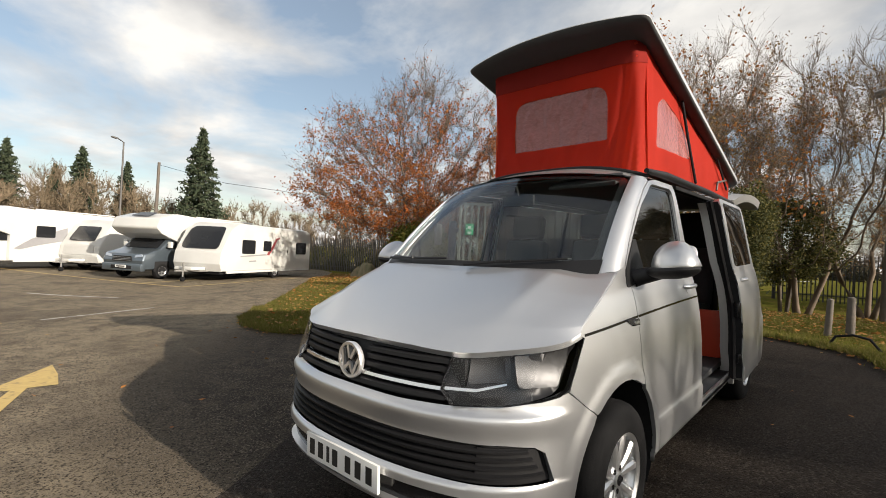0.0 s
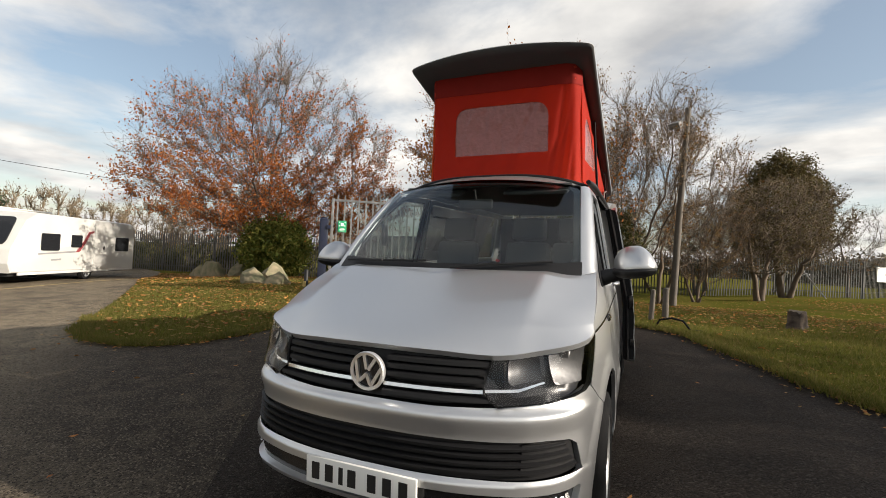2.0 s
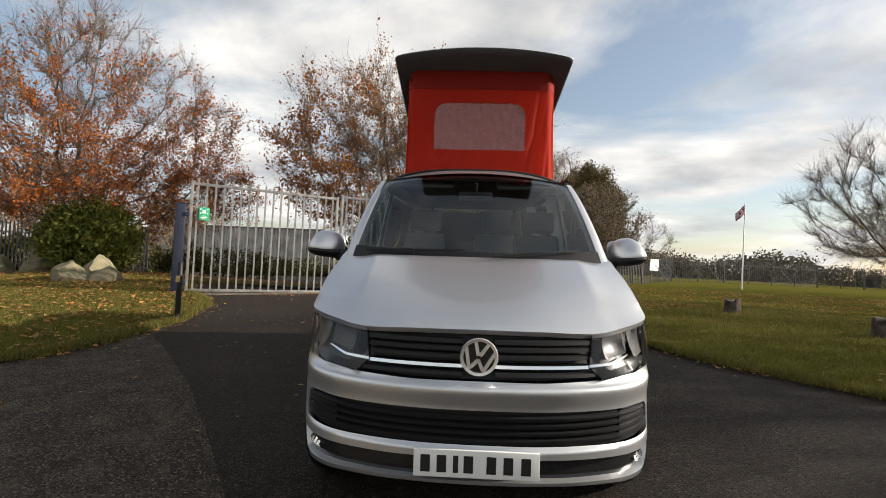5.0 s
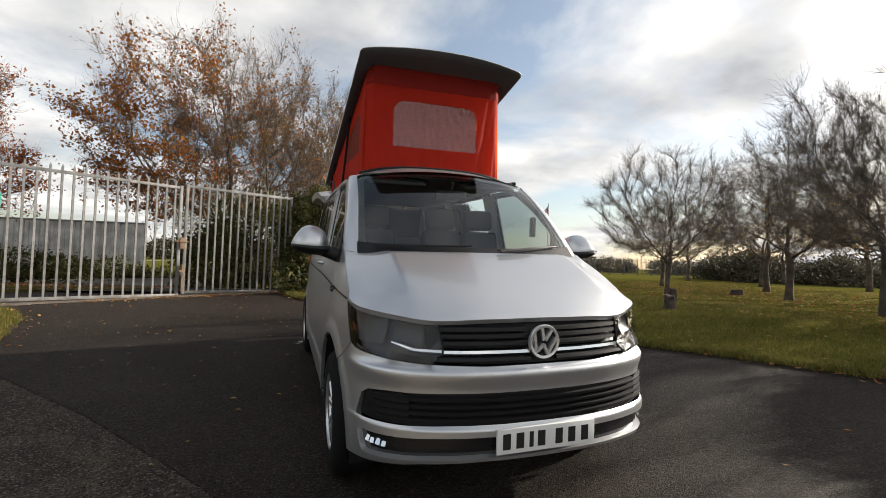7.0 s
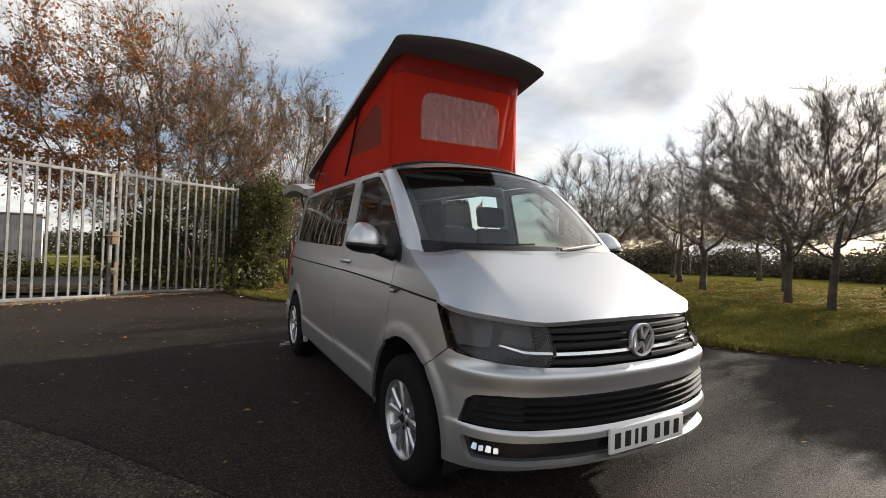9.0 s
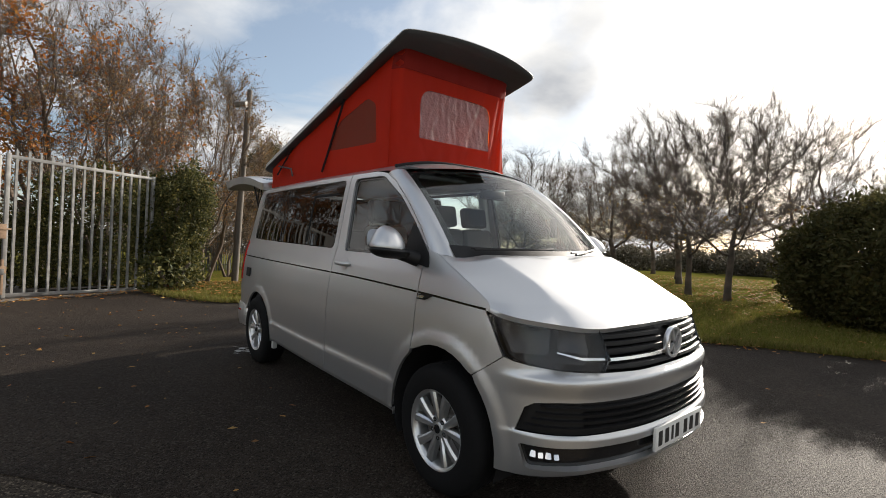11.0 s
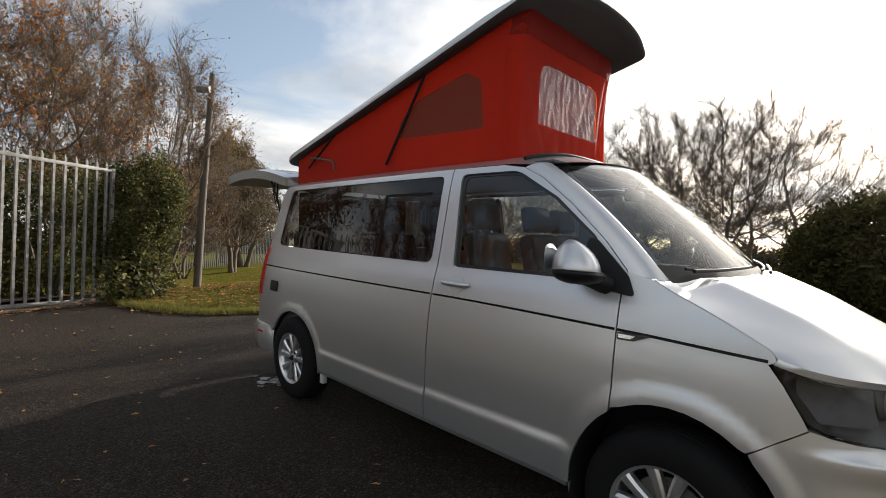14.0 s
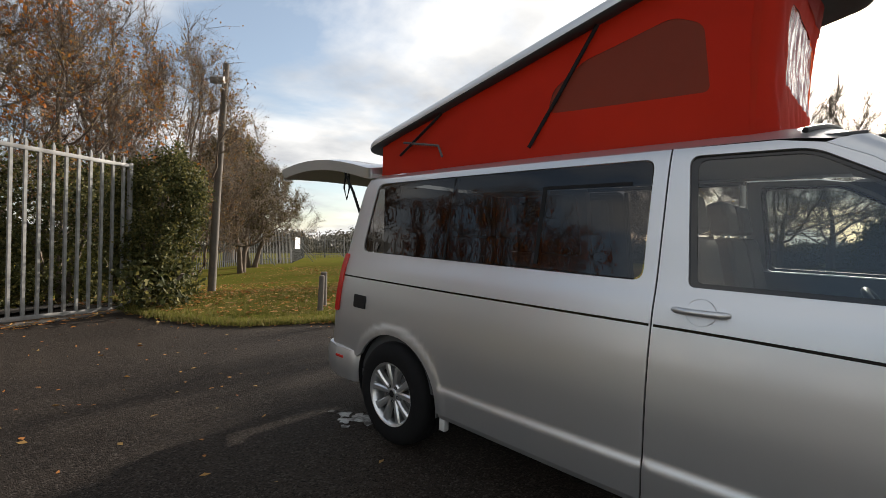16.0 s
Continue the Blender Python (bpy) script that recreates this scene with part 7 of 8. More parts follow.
def clump(name, shape, count, size, leaf, seed, label, category, at, stems=5, height=2.0, long=1.0, dense=.55, solid=True):
    """An evergreen mass: leaves in many small tufts over an uneven body given by shape(direction) -> radii."""
    nr = np.random.default_rng(seed)
    tufts = max(40, count // 30)
    th = nr.uniform(0, 2 * math.pi, tufts)
    cz = nr.uniform(-.95, 1, tufts)
    sr = np.sqrt(1 - cz ** 2)
    dirs = np.stack([sr * np.cos(th), sr * np.sin(th), cz], 1)
    ctr = np.array([shape(Vector(d)) for d in dirs]) * nr.uniform(dense, 1.03, (tufts, 1)) ** .5
    ctr += np.array([0, 0, height / 2])
    pts = ctr[nr.integers(0, tufts, count)] + nr.normal(scale=size * 2.3, size=(count, 3))
    pts[:, 2] = np.maximum(pts[:, 2], .02)
    t = empty(name, Matrix())
    tagged(t, label, category)
    o = link("leaves", leaf_mesh("leaves", pts, size, nr, long=long), M[leaf], t, "dense leaves")
    tagged(o, kind="stuff")
    rng = random.Random(seed)
    paths = []
    for q in range(stems):
        a = rng.uniform(0, 2 * math.pi)
        paths.append([(.1 * math.cos(a), .1 * math.sin(a), -.05, .05), (.3 * math.cos(a), .3 * math.sin(a), height * .4, .04), (.6 * math.cos(a), .6 * math.sin(a), height * .75, .015)])
    v, f = tube_mesh(paths, 6)
    tagged(raw("stem_growth", v, f, M["bark_dark"], t, "woody stems"), kind="stuff")
    t.matrix_basis = at
    return t


def blob(rx, ry, rz, seed, rough=.22):
    return lambda d: tuple(Vector((d.x * rx, d.y * ry, d.z * rz)) * (1 + rough * noise.noise(d * 2.2 + Vector((seed, 0, 0))) + rough * .6 * noise.noise(d * 5 + Vector((0, seed, 0)))))


clump("laurel_bush", blob(1.25, 1.2, 1.12, 3), 13000, .070, "leaf_green", 3, "broad glossy green laurel bush on the bank", "bush", pose(-12.4, 11.9, terrain(-12.4, 11.9), 0, 0, 0), height=2.2, long=1.2)
# ivy that has grown over the end of the gate
def draped(d):
    """Ivy that hangs out wide at the top and draws in towards its foot."""
    p = blob(.68, .70, 1.45, 8, .32)(d)
    return (p[0] * (1 + .30 * d.z) + .38 * max(0, d.z + .15), p[1] * (1 + .2 * d.z), p[2])


clump("ivy_mass", draped, 30000, .031, "leaf_ivy", 8, "dense ivy mass over the end of the gate", "ivy", pose(-.62, 10.15, terrain(-.6, 10.1), 0, 0, 20), height=2.75)
clump("ivy_mass", blob(1.7, .8, 1.6, 9, .3), 21000, .036, "leaf_ivy", 9, "dark ivy thicket behind the gate", "ivy", pose(-1.75, 11.7, terrain(-2, 11.7), 0, 0, 30), height=2.5)
clump("ivy_mass", blob(1.35, 1.1, 1.35, 31, .35), 17000, .045, "leaf_ivy", 31, "ivy hanging round a leaning trunk on the lawn", "ivy", pose(-.15, 16.5, terrain(-.1, 16.5), 0, 0, 0), height=4.9)
clump("ivy_mass", blob(.9, .6, .5, 12, .3), 2500, .05, "leaf_ivy", 12, "low ivy trailing over the kerb", "ivy", pose(-.65, 9.75, terrain(-.6, 9.7), 0, 0, 60), height=.8)
clump("bramble_thicket", blob(1.3, .8, 1.0, 14, .3), 5000, .06, "leaf_ivy", 14, "dark bramble thicket beyond the gate", "thicket", pose(-2.9, 12.6, terrain(-2.9, 12.6), 0, 0, 10), height=1.7)
clump("bramble_thicket", blob(3.4, .9, .65, 15, .3), 6000, .06, "leaf_ivy", 15, "low dark thicket beyond the gate", "thicket", pose(-10.5, 17.5, terrain(-10.5, 17.5), 0, 0, 10), height=1.1)
under = clump("bramble_thicket", blob(2.6, .8, .52, 16, .4), 3400, .07, "leaf_ivy", 16, "dark undergrowth behind the palisade fence", "thicket", pose(-10.0, 24.4, terrain(-10, 24.4), 0, 0, 12), height=.8)
for i, (x, y) in enumerate(((-17.2, 19.6), (-20.8, 18.8), (-24.4, 17.9), (-28.2, 17.0), (-32.4, 16.3))):
    plant(under, x, y, 12 + 3 * (i % 2), (1, 1, 1.5 + .1 * (i % 3)), group="undergrowth behind the fence")
for i, (x, y) in enumerate(((-7.4, 24.6), (-11.6, 25.2), (-16.4, 26.0), (-19.6, 24.2))):
    plant(under, x, y, 8 * i, (.8, .95, .62), "low dark bushes in front of the pale wall", group="bushes by the wall")
# clipped evergreen by the drive, and the round evergreen in the field
clump("conifer_hedge", blob(2.3, 1.8, 1.4, 17, .08), 60000, .036, "needle_dark", 17, "large dense dark evergreen beside the drive", "hedge", pose(9.7, -.7, terrain(9.7, -.7), 0, 0, 0), height=2.15, long=1.4)
clump("conifer_hedge", blob(2.4, 1.9, 1.5, 18, .08), 26000, .055, "needle_dark", 18, "large dense dark evergreen beside the drive", "hedge", pose(12.4, -3.6, terrain(12.4, -3.6), 0, 0, 0), height=2.3, long=1.4)
ho = clump("holm_oak", blob(2.15, 2.15, 3.2, 23, .16), 44000, .062, "leaf_olive", 23, "dark rounded evergreen tree on the field", "tree", pose(9.3, 32.7, terrain(9.3, 32.7) + .0, 0, 0, 0) @ Matrix.Diagonal((1.22, 1.22, 1.18, 1)), height=8.5, stems=0)
tr = tube("trunk", [[(0, 0, -.1, .26), (.15, 0, 1.4, .2), (.1, .1, 3.4, .15)], [(.5, .2, -.1, .18), (.7, .2, 1.4, .14), (.9, .1, 3.2, .1)]], M["bark_dark"], ho, "twin dark trunks", sides=9)
plant(sparse, 12.6, 32.0, 120, (.8, .8, .75), "thin bare tree beside the evergreen", group="trees on the field")


def conifer(seed, h, label):
    nr = np.random.default_rng(seed)
    rng = random.Random(seed)
    pts, paths = [], [[(0, 0, -.1, h * .018), (0, 0, h * .6, h * .009), (0, 0, h, .01)]]
    k = int(h * 11)
    for i in range(k):
        t = (i + .5) / k
        z = h * (.10 + .88 * t)
        r = h * .24 * (1 - t) ** .85 * rng.uniform(.65, 1.15) + .05
        a = i * 2.4 + rng.uniform(-.4, .4)
        tip = Vector((r * math.cos(a), r * math.sin(a), z - r * .18))
        paths.append([(0, 0, z, .03 * (1 - t) + .008), (tip.x * .6, tip.y * .6, z - r * .03, .015), (*tip, .005)])
        for q in range(int(14 + 34 * r)):
            s = rng.random() ** .6
            c = Vector((0, 0, z)).lerp(tip, s)
            w = .20 * r * (1 - s * .6) + .05
            pts.append((c.x + rng.gauss(0, w), c.y + rng.gauss(0, w), c.z - abs(rng.gauss(0, .10 + .08 * r))))
    t_ = empty("conifer", Matrix())
    tagged(t_, label, "conifer")
    v, f = tube_mesh(paths, 4)
    raw("trunk", v, f, M["bark_dark"], t_, "trunk and branches", sharp=180)
    o = link("needles", leaf_mesh("needles", pts, .13, nr, long=1.6), M["needle"], t_, "dark drooping sprays")
    tagged(o, kind="stuff")
    return t_


con = conifer(3, 11.5, "tall dark green conifer behind the caravans")
con.matrix_basis = pose(-40.7, 13.0, terrain(-40, 13), 0, 0, 0)
for x, y, s, yaw in ((-66, 13.5, .95, 40), (-63, 8.5, 1.0, 90), (-69, 7.0, .85, 10), (-58, 2.0, .9, 200), (-62, .2, 1.05, 70), (-60, -3, 1.1, 150)):
    plant(con, x, y, yaw, s, "dark conifer in the distant tree line", group="distant conifers")
# brown scrub line behind the vehicles
M["bark_tan"] = material("tan_twigs", (0.20, 0.150, 0.095), rough=0.95, vary=0.3, scale=9, second=(0.13, 0.10, 0.066), second_scale=2)
scrub = tree("winter_scrub", 33, "tan-brown leafless scrub behind the car park", "bark_tan", 2.6, .3, 1.8, 4.3, .5, .06, 230, .45, 900, .80, .017, stems=5, lean=.6, leaf="leaf_scrub", leaves=700, leaf_size=.08, jitter=.25, upright=.8, rough=.35, group="scrub behind the car park")
set_tree(scrub, -45, 13, 0)
for i in range(17):
    plant(scrub, -46.5 - .62 * i + 1.4 * (i % 2), 11.5 - 2.1 * i, 47 * i, (1.25 + .2 * (i % 3), 1.25 + .2 * (i % 3), 1.05 + .16 * (i % 4)), group="scrub behind the car park")
for x, y, s in ((-43, 19, 1.2), (-36, 23, 1.1), (-50, 17, 1.3), (-20, 29, 1.0), (-29, 26, .9), (-39, 21, 1.0), (-33, 25, 1.1)):
    plant(scrub, x, y, 50 * s, s, group="scrub behind the car park")
# far hedgerows round the fields
M["leaf_far"] = leaf_material("far_foliage", [(0.050, 0.050, 0.034), (0.075, 0.068, 0.046), (0.095, 0.078, 0.055)], 0.2)
far = clump("far_trees", blob(7, 3, 2.2, 41, .4), 5000, .22, "leaf_far", 41, "distant hazy line of trees", "tree line", pose(30, 70, .2, 0, 0, 0), height=3.0, stems=0)
rng = random.Random(9)
for i in range(26):
    a = radians(-42 + 5.2 * i)
    plant(far, 96 * math.sin(a) + rng.uniform(-3, 3), 96 * math.cos(a), rng.uniform(0, 40), rng.uniform(.7, 1.25), group="distant tree line")
for i in range(14):
    plant(far, 44 + rng.uniform(-2, 6), 36 - 5.2 * i, 80 + rng.uniform(-20, 20), rng.uniform(.55, .8), "distant trees beyond the orchard", group="trees beyond the orchard")


# fallen leaves and grass
def scatter(name, count, size, place, mat, seed, label, lift=.035, category="leaf litter"):
    nr = np.random.default_rng(seed)
    pts = []
    rng = random.Random(seed)
    while len(pts) < count:
        x, y = place(rng)
        pts.append((x, y, terrain(x, y) + lift))
    o = link(name, leaf_mesh(name, pts, size, nr, flat=.88), M[mat])
    tagged(o, label, category, kind="stuff")
    return o


def on_lawn(x, y):
    return not inside((x, y), yard_clip)


def left_lawn(r):
    while True:
        x, y = r.uniform(-22, -4.2), r.uniform(1.5, 17)
        if on_lawn(x, y) and r.random() < .25 + .75 * math.exp(-((y - 4.6 + x * .45) / 4.5) ** 2):
            return x, y


def right_lawn(r):
    while True:
        x, y = r.uniform(-.8, 26), r.uniform(-3, 24)
        if on_lawn(x, y):
            return x, y


def on_yard(r):
    while True:
        x, y = r.gauss(-2.5, 2.6), r.gauss(6.0, 3.4)
        if not on_lawn(x, y) and not (-1.0 < x < 1.0 and -1 < y < 4) and y < 9:
            return x, y


scatter("fallen_leaves", 9500, .045, left_lawn, "leaf_litter", 1, "fallen brown leaves strewn over the grass bank", lift=.065)
scatter("fallen_leaves", 7000, .04, right_lawn, "leaf_litter", 2, "fallen yellow and brown leaves on the lawn")
scatter("fallen_leaves", 5200, .045, lambda r: (lambda a, d: (2.6 + d * math.cos(a), 13.0 + 1.3 * d * math.sin(a)))(r.uniform(0, 6.283), 4.6 * r.random() ** .6), "leaf_litter", 12, "brown leaf litter under the trees behind the ivy", lift=.06)
scatter("fallen_leaves", 9000, .055, lambda r: (r.uniform(8, 34), r.uniform(-2, 26)), "leaf_litter", 15, "golden leaves strewn under the orchard trees", lift=.04)
scatter("fallen_leaves", 240, .026, on_yard, "leaf_litter", 3, "few fallen leaves on the asphalt", lift=.008)
scatter("fallen_leaves", 900, .035, lambda r: (lambda t, o: (GATE_A[0] + (GATE_C[0] - GATE_A[0]) * t + .45 * o, GATE_A[1] + (GATE_C[1] - GATE_A[1]) * t - .9 * o + .15))(r.random() ** .6, abs(r.gauss(0, .22))), "leaf_litter", 4, "fallen leaves drifted along the gate's foot", lift=.012)


def grass(name, count, place, seed, label, h=.055):
    """Blades of grass in one sheet."""
    rng = random.Random(seed)
    nr = np.random.default_rng(seed)
    xy = np.array([place(rng) for _ in range(count)])
    z = np.array([terrain(x, y) + .025 for x, y in xy])
    a = nr.uniform(0, 2 * math.pi, count)
    w = nr.uniform(.004, .009, count)
    hh = h * nr.uniform(.5, 1.4, count)
    lean = nr.normal(scale=.45, size=(count, 2)) * hh[:, None]
    p0 = np.stack([xy[:, 0] - np.cos(a) * w, xy[:, 1] - np.sin(a) * w, z], 1)
    p1 = np.stack([xy[:, 0] + np.cos(a) * w, xy[:, 1] + np.sin(a) * w, z], 1)
    p2 = np.stack([xy[:, 0] + lean[:, 0], xy[:, 1] + lean[:, 1], z + hh], 1)
    me = bpy.data.meshes.new(name)
    me.vertices.add(3 * count)
    me.vertices.foreach_set("co", np.stack([p0, p1, p2], 1).astype(np.float32).ravel())
    me.loops.add(3 * count)
    me.loops.foreach_set("vertex_index", np.arange(3 * count, dtype=np.int32))
    me.polygons.add(count)
    me.polygons.foreach_set("loop_start", np.arange(0, 3 * count, 3, dtype=np.int32))
    me.update(calc_edges=True)
    o = link(name, me, M["blade"])
    tagged(o, label, "grass", kind="stuff")


M["blade"] = leaf_material("grass_blades", [(0.080, 0.088, 0.016), (0.118, 0.122, 0.024), (0.158, 0.140, 0.036), (0.19, 0.142, 0.052)], 0.45)


def near_left(r):
    while True:
        x, y = r.uniform(-13, -4.2), r.uniform(1.4, 11)
        if on_lawn(x, y):
            return x, y


def near_right(r):
    while True:
        x = r.uniform(-.9, 12)
        y = r.uniform(-3, 14)
        if on_lawn(x, y) and r.random() < 1.25 - math.hypot(x, y - 2) / 16:
            return x, y


grass("lawn_grass", 70000, near_left, 5, "short green grass of the bank")
grass("lawn_grass", 90000, near_right, 6, "short green grass of the lawn")



def along_edge(lo, hi, spread):
    """Places along the lawn's ragged edge between two heights of the plan."""
    runs = [(p, q) for p, q in zip(yard_clip, yard_clip[1:]) if lo < p[1] < hi and -8 < p[0] < 12 and math.dist(p, q) < 4]
    total = [math.dist(p, q) for p, q in runs]

    def pick(r):
        p, q = r.choices(runs, total)[0]
        t, o = r.random(), r.gauss(.02, spread)
        k = math.dist(p, q)
        wav = .07 * noise.noise(Vector((p[0] + (q[0] - p[0]) * t, p[1] + (q[1] - p[1]) * t, 0)) * 1.7)
        return p[0] + (q[0] - p[0]) * t - (q[1] - p[1]) / k * (o + wav), p[1] + (q[1] - p[1]) * t + (q[0] - p[0]) / k * (o + wav)
    return pick


grass("edge_grass", 26000, along_edge(-6, 12, .07), 7, "ragged fringe of grass along the lawn's edge", h=.075)
scatter("fallen_leaves", 1500, .032, along_edge(-6, 12, .16), "leaf_litter", 8, "fallen leaves caught along the lawn's edge", lift=.03)

# ---- the parked vehicles across the yard ----
M["white_body"] = material("white_gelcoat", (0.50, 0.50, 0.485), rough=0.28, vary=0.03, scale=2, coat=0.4, second=(0.45, 0.45, 0.435), second_scale=0.8)
M["dark_window"] = material("dark_acrylic", (0.012, 0.013, 0.015), rough=0.16, vary=0.2, scale=3, spec=0.3)
M["cab_grey"] = material("grey_cab_paint", (0.10, 0.125, 0.15), rough=0.28, metal=0.6, vary=0.05, scale=200, coat=0.8)
M["maroon"] = material("maroon_graphic", (0.22, 0.04, 0.045), rough=0.35, vary=0.1)
M["grey_graphic"] = material("grey_graphic", (0.22, 0.22, 0.23), rough=0.35, vary=0.1)
M["blind"] = material("drawn_blind", (0.60, 0.58, 0.54), rough=0.8, vary=0.05)

ROW = math.degrees(math.atan2(.875, -.485)) - 90      # the heading of the row's long axis


def profile_body(name, loop, x0, x1, mat, parent, label, round_=.06):
    """A body from a side outline (y, z), as wide as x0..x1, with rounded edges."""
    bm = bmesh.new()
    a = [bm.verts.new((x0, y, z)) for y, z in loop]
    b = [bm.verts.new((x1, y, z)) for y, z in loop]
    k = len(loop)
    bm.faces.new(a), bm.faces.new(b[::-1])
    for i in range(k):
        bm.faces.new((a[i], a[(i + 1) % k], b[(i + 1) % k], b[i]))
    bmesh.ops.recalc_face_normals(bm, faces=bm.faces)
    es = [e for e in bm.edges if abs(e.verts[0].co.x - e.verts[1].co.x) < 1e-6]
    bmesh.ops.bevel(bm, geom=es, offset=round_, segments=3, affect="EDGES", profile=.55, clamp_overlap=True)
    return part(name, bm, mat, parent, label, sharp=32)


def decal(name, loop, x, d, mat, parent, label=""):
    """A thin plate on a side wall: outline (y, z) at x, standing out by d."""
    return slab(name, loop, d, lambda y, z, t: Vector((x + t, y, z)), mat, parent, label)


def road_wheel(parent, x, y, r, rimmat):
    s = 1 if x > 0 else -1
    m = Matrix.Translation((x, y, r)) @ (pose(0, 0, 0, 0, 0, 180) if s < 0 else Matrix())
    t = lathe("tyre", [(.09, r * .62), (.095, r * .8), (.08, r * .95), (.05, r), (-.08, r), (-.1, r * .9), (-.1, r * .6)], M["rubber"], parent, "black tyre", seg=28, m=m)
    lathe("rim", [(.07, r * .62), (.085, r * .6), (.06, r * .5), (.05, r * .2), (.075, r * .16), (.08, .001)], rimmat, t, "silver wheel", seg=24, m=m)
    for q in range(5):
        a = 2 * math.pi * q / 5
        part("wheel_gap", box(-.01, .012, -.03, .03, r * .24, r * .50, .004, 1, m @ Matrix.Translation((.058, 0, 0)) @ pose(0, 0, 0, math.degrees(a), 0, 0)), M["liner"], t, "")


def touring_caravan(at, length, label, window_side=True, dark_front=True, twin=False):
    """x across, y from the front (0) back, z up; the side at +x faces the yard."""
    c = empty("touring_caravan", at)
    tagged(c, label, "caravan", group="vehicles parked in a row")
    w = 1.14
    L = length
    loop = fillet([(0.10, .42), (-.02, .75, .1), (.05, 1.25, .3), (.62, 2.28, .35), (1.15, 2.58, .3), (L - .35, 2.56, .2), (L, 2.40, .12), (L + .02, .42)], 5)
    profile_body("body", loop, -w, w, M["white_body"], c, "white rounded caravan body", .09)
    part("chassis", box(-.95, .95, .2, L - .1, .30, .42, .01), M["liner"], c, "dark chassis")
    part("skirt", box(w - .03, w + .004, .35, L - .05, .34, .44, .005), M["white_body"], c, "white skirt")

    def nose_plane(u, v, o=.0):
        pts = [(-.02, .75), (.03, 1.20), (.22, 1.62), (.55, 2.18), (.80, 2.40)]
        f = v * (len(pts) - 1)
        i = min(len(pts) - 2, int(f))
        y, z = [pts[i][q] + (pts[i + 1][q] - pts[i][q]) * (f - i) for q in (0, 1)]
        return (u, y + .05 * (abs(u) / w) ** 3 - .012 - o, z + .01 + o * .4)
    if dark_front:
        lp = fillet([(-.90, .36, .15), (.90, .36, .15), (.78, .97, .25), (-.78, .97, .25)], 5)
        panel("front_window", lp, [], lambda u, v: nose_plane(u, v, .03), M["dark_window"], c, "large dark front window", step=.18, thick=.04, flip=False)
    else:
        lp = fillet([(-.75, .42, .08), (.75, .42, .08), (.66, .78, .12), (-.66, .78, .12)], 5)
        panel("front_window", lp, [], lambda u, v: nose_plane(u, v, .03), M["dark_window"], c, "dark front window", step=.18, thick=.04)
        panel("locker_lid", fillet([(-.9, .02, .08), (.9, .02, .08), (.85, .30, .08), (-.85, .30, .08)], 4), [], lambda u, v: nose_plane(u, v, .02), M["light_trim"], c, "grey front locker lid", step=.18, thick=.03)
    if window_side:
        for y0, y1, z0, z1 in ((1.25, 2.12, 1.22, 1.86), (2.70, 3.30, 1.36, 1.86), (L - 1.45, L - .50, 1.22, 1.86)):
            decal("side_window", fillet([(y0, z0, .07), (y1, z0, .07), (y1, z1, .07), (y0, z1, .07)], 4), w - .002, .028, M["dark_window"], c, "dark side window")
        decal("window_blind", fillet([(2.10, 1.36, .05), (2.75, 1.40, .05), (2.75, 1.84, .05), (2.10, 1.82, .05)], 3), w - .002, .020, M["blind"], c, "pale blind behind glass")
        door = decal("door", fillet([(4.05, .52, .05), (4.75, .52, .05), (4.75, 2.30, .06), (4.05, 2.30, .06)], 4), w - .002, .018, M["white_body"], c, "white entrance door")
        part("door_handle", box(w + .016, w + .035, 4.62, 4.68, 1.28, 1.45, .005), M["liner"], door, "black door handle")
        decal("swoosh", [(3.00, 1.18), (3.35, 1.55), (3.70, 2.02), (4.0, 2.08), (4.0, 2.0), (3.78, 1.93), (3.50, 1.50), (3.18, 1.16)], w - .001, .010, M["maroon"], c, "maroon swoosh")
        decal("swoosh_tail", [(1.15, 1.12), (2.9, 1.22), (3.1, 1.16), (1.15, 1.06)], w - .001, .008, M["grey_graphic"], c, "grey stripe")
        decal("name_bar", [(1.75, .90), (2.25, .92), (2.25, .85), (1.75, .83)], w - .001, .008, M["grey_graphic"], c, "")
        decal("vent", fillet([(2.9, .78, .03), (3.3, .78, .03), (3.3, .96, .03), (2.9, .96, .03)], 3), w - .001, .012, M["light_trim"], c, "grey fridge vent")
    for x in (-.95, .95):
        road_wheel(c, x, L * .56, .32, M["alloy"])
        if twin:
            road_wheel(c, x, L * .56 + .75, .32, M["alloy"])
    part("wheel_arch", box(w - .05, w + .012, L * .56 - .42, L * .56 + .42, .42, .72, .03), M["white_body"], c, "")
    # draw bar, jockey wheel
    tube("draw_bar", [[(-.5, .3, .42, .04), (0, -1.05, .44, .035)], [(.5, .3, .42, .04), (0, -1.05, .44, .035)]], M["steel"], c, "steel draw bar", sides=6)
    part("hitch_cover", box(-.40, .40, -.70, .05, .46, .60, .05, 3), M["white_body"], c, "white hitch cover")
    tube("jockey_post", [[(.12, -.8, .15, .03), (.12, -.8, .80, .03)]], M["steel"], c, "jockey wheel post", sides=6)
    lathe("jockey_wheel", [(-.04, .10), (.04, .10), (.04, .001)], M["rubber"], c, "small jockey wheel", seg=16, m=Matrix.Translation((.12, -.8, .10)))
    part("roof_vent", box(-.25, .25, L * .45, L * .45 + .5, 2.57, 2.64, .02), M["white_body"], c, "roof vent")
    return c


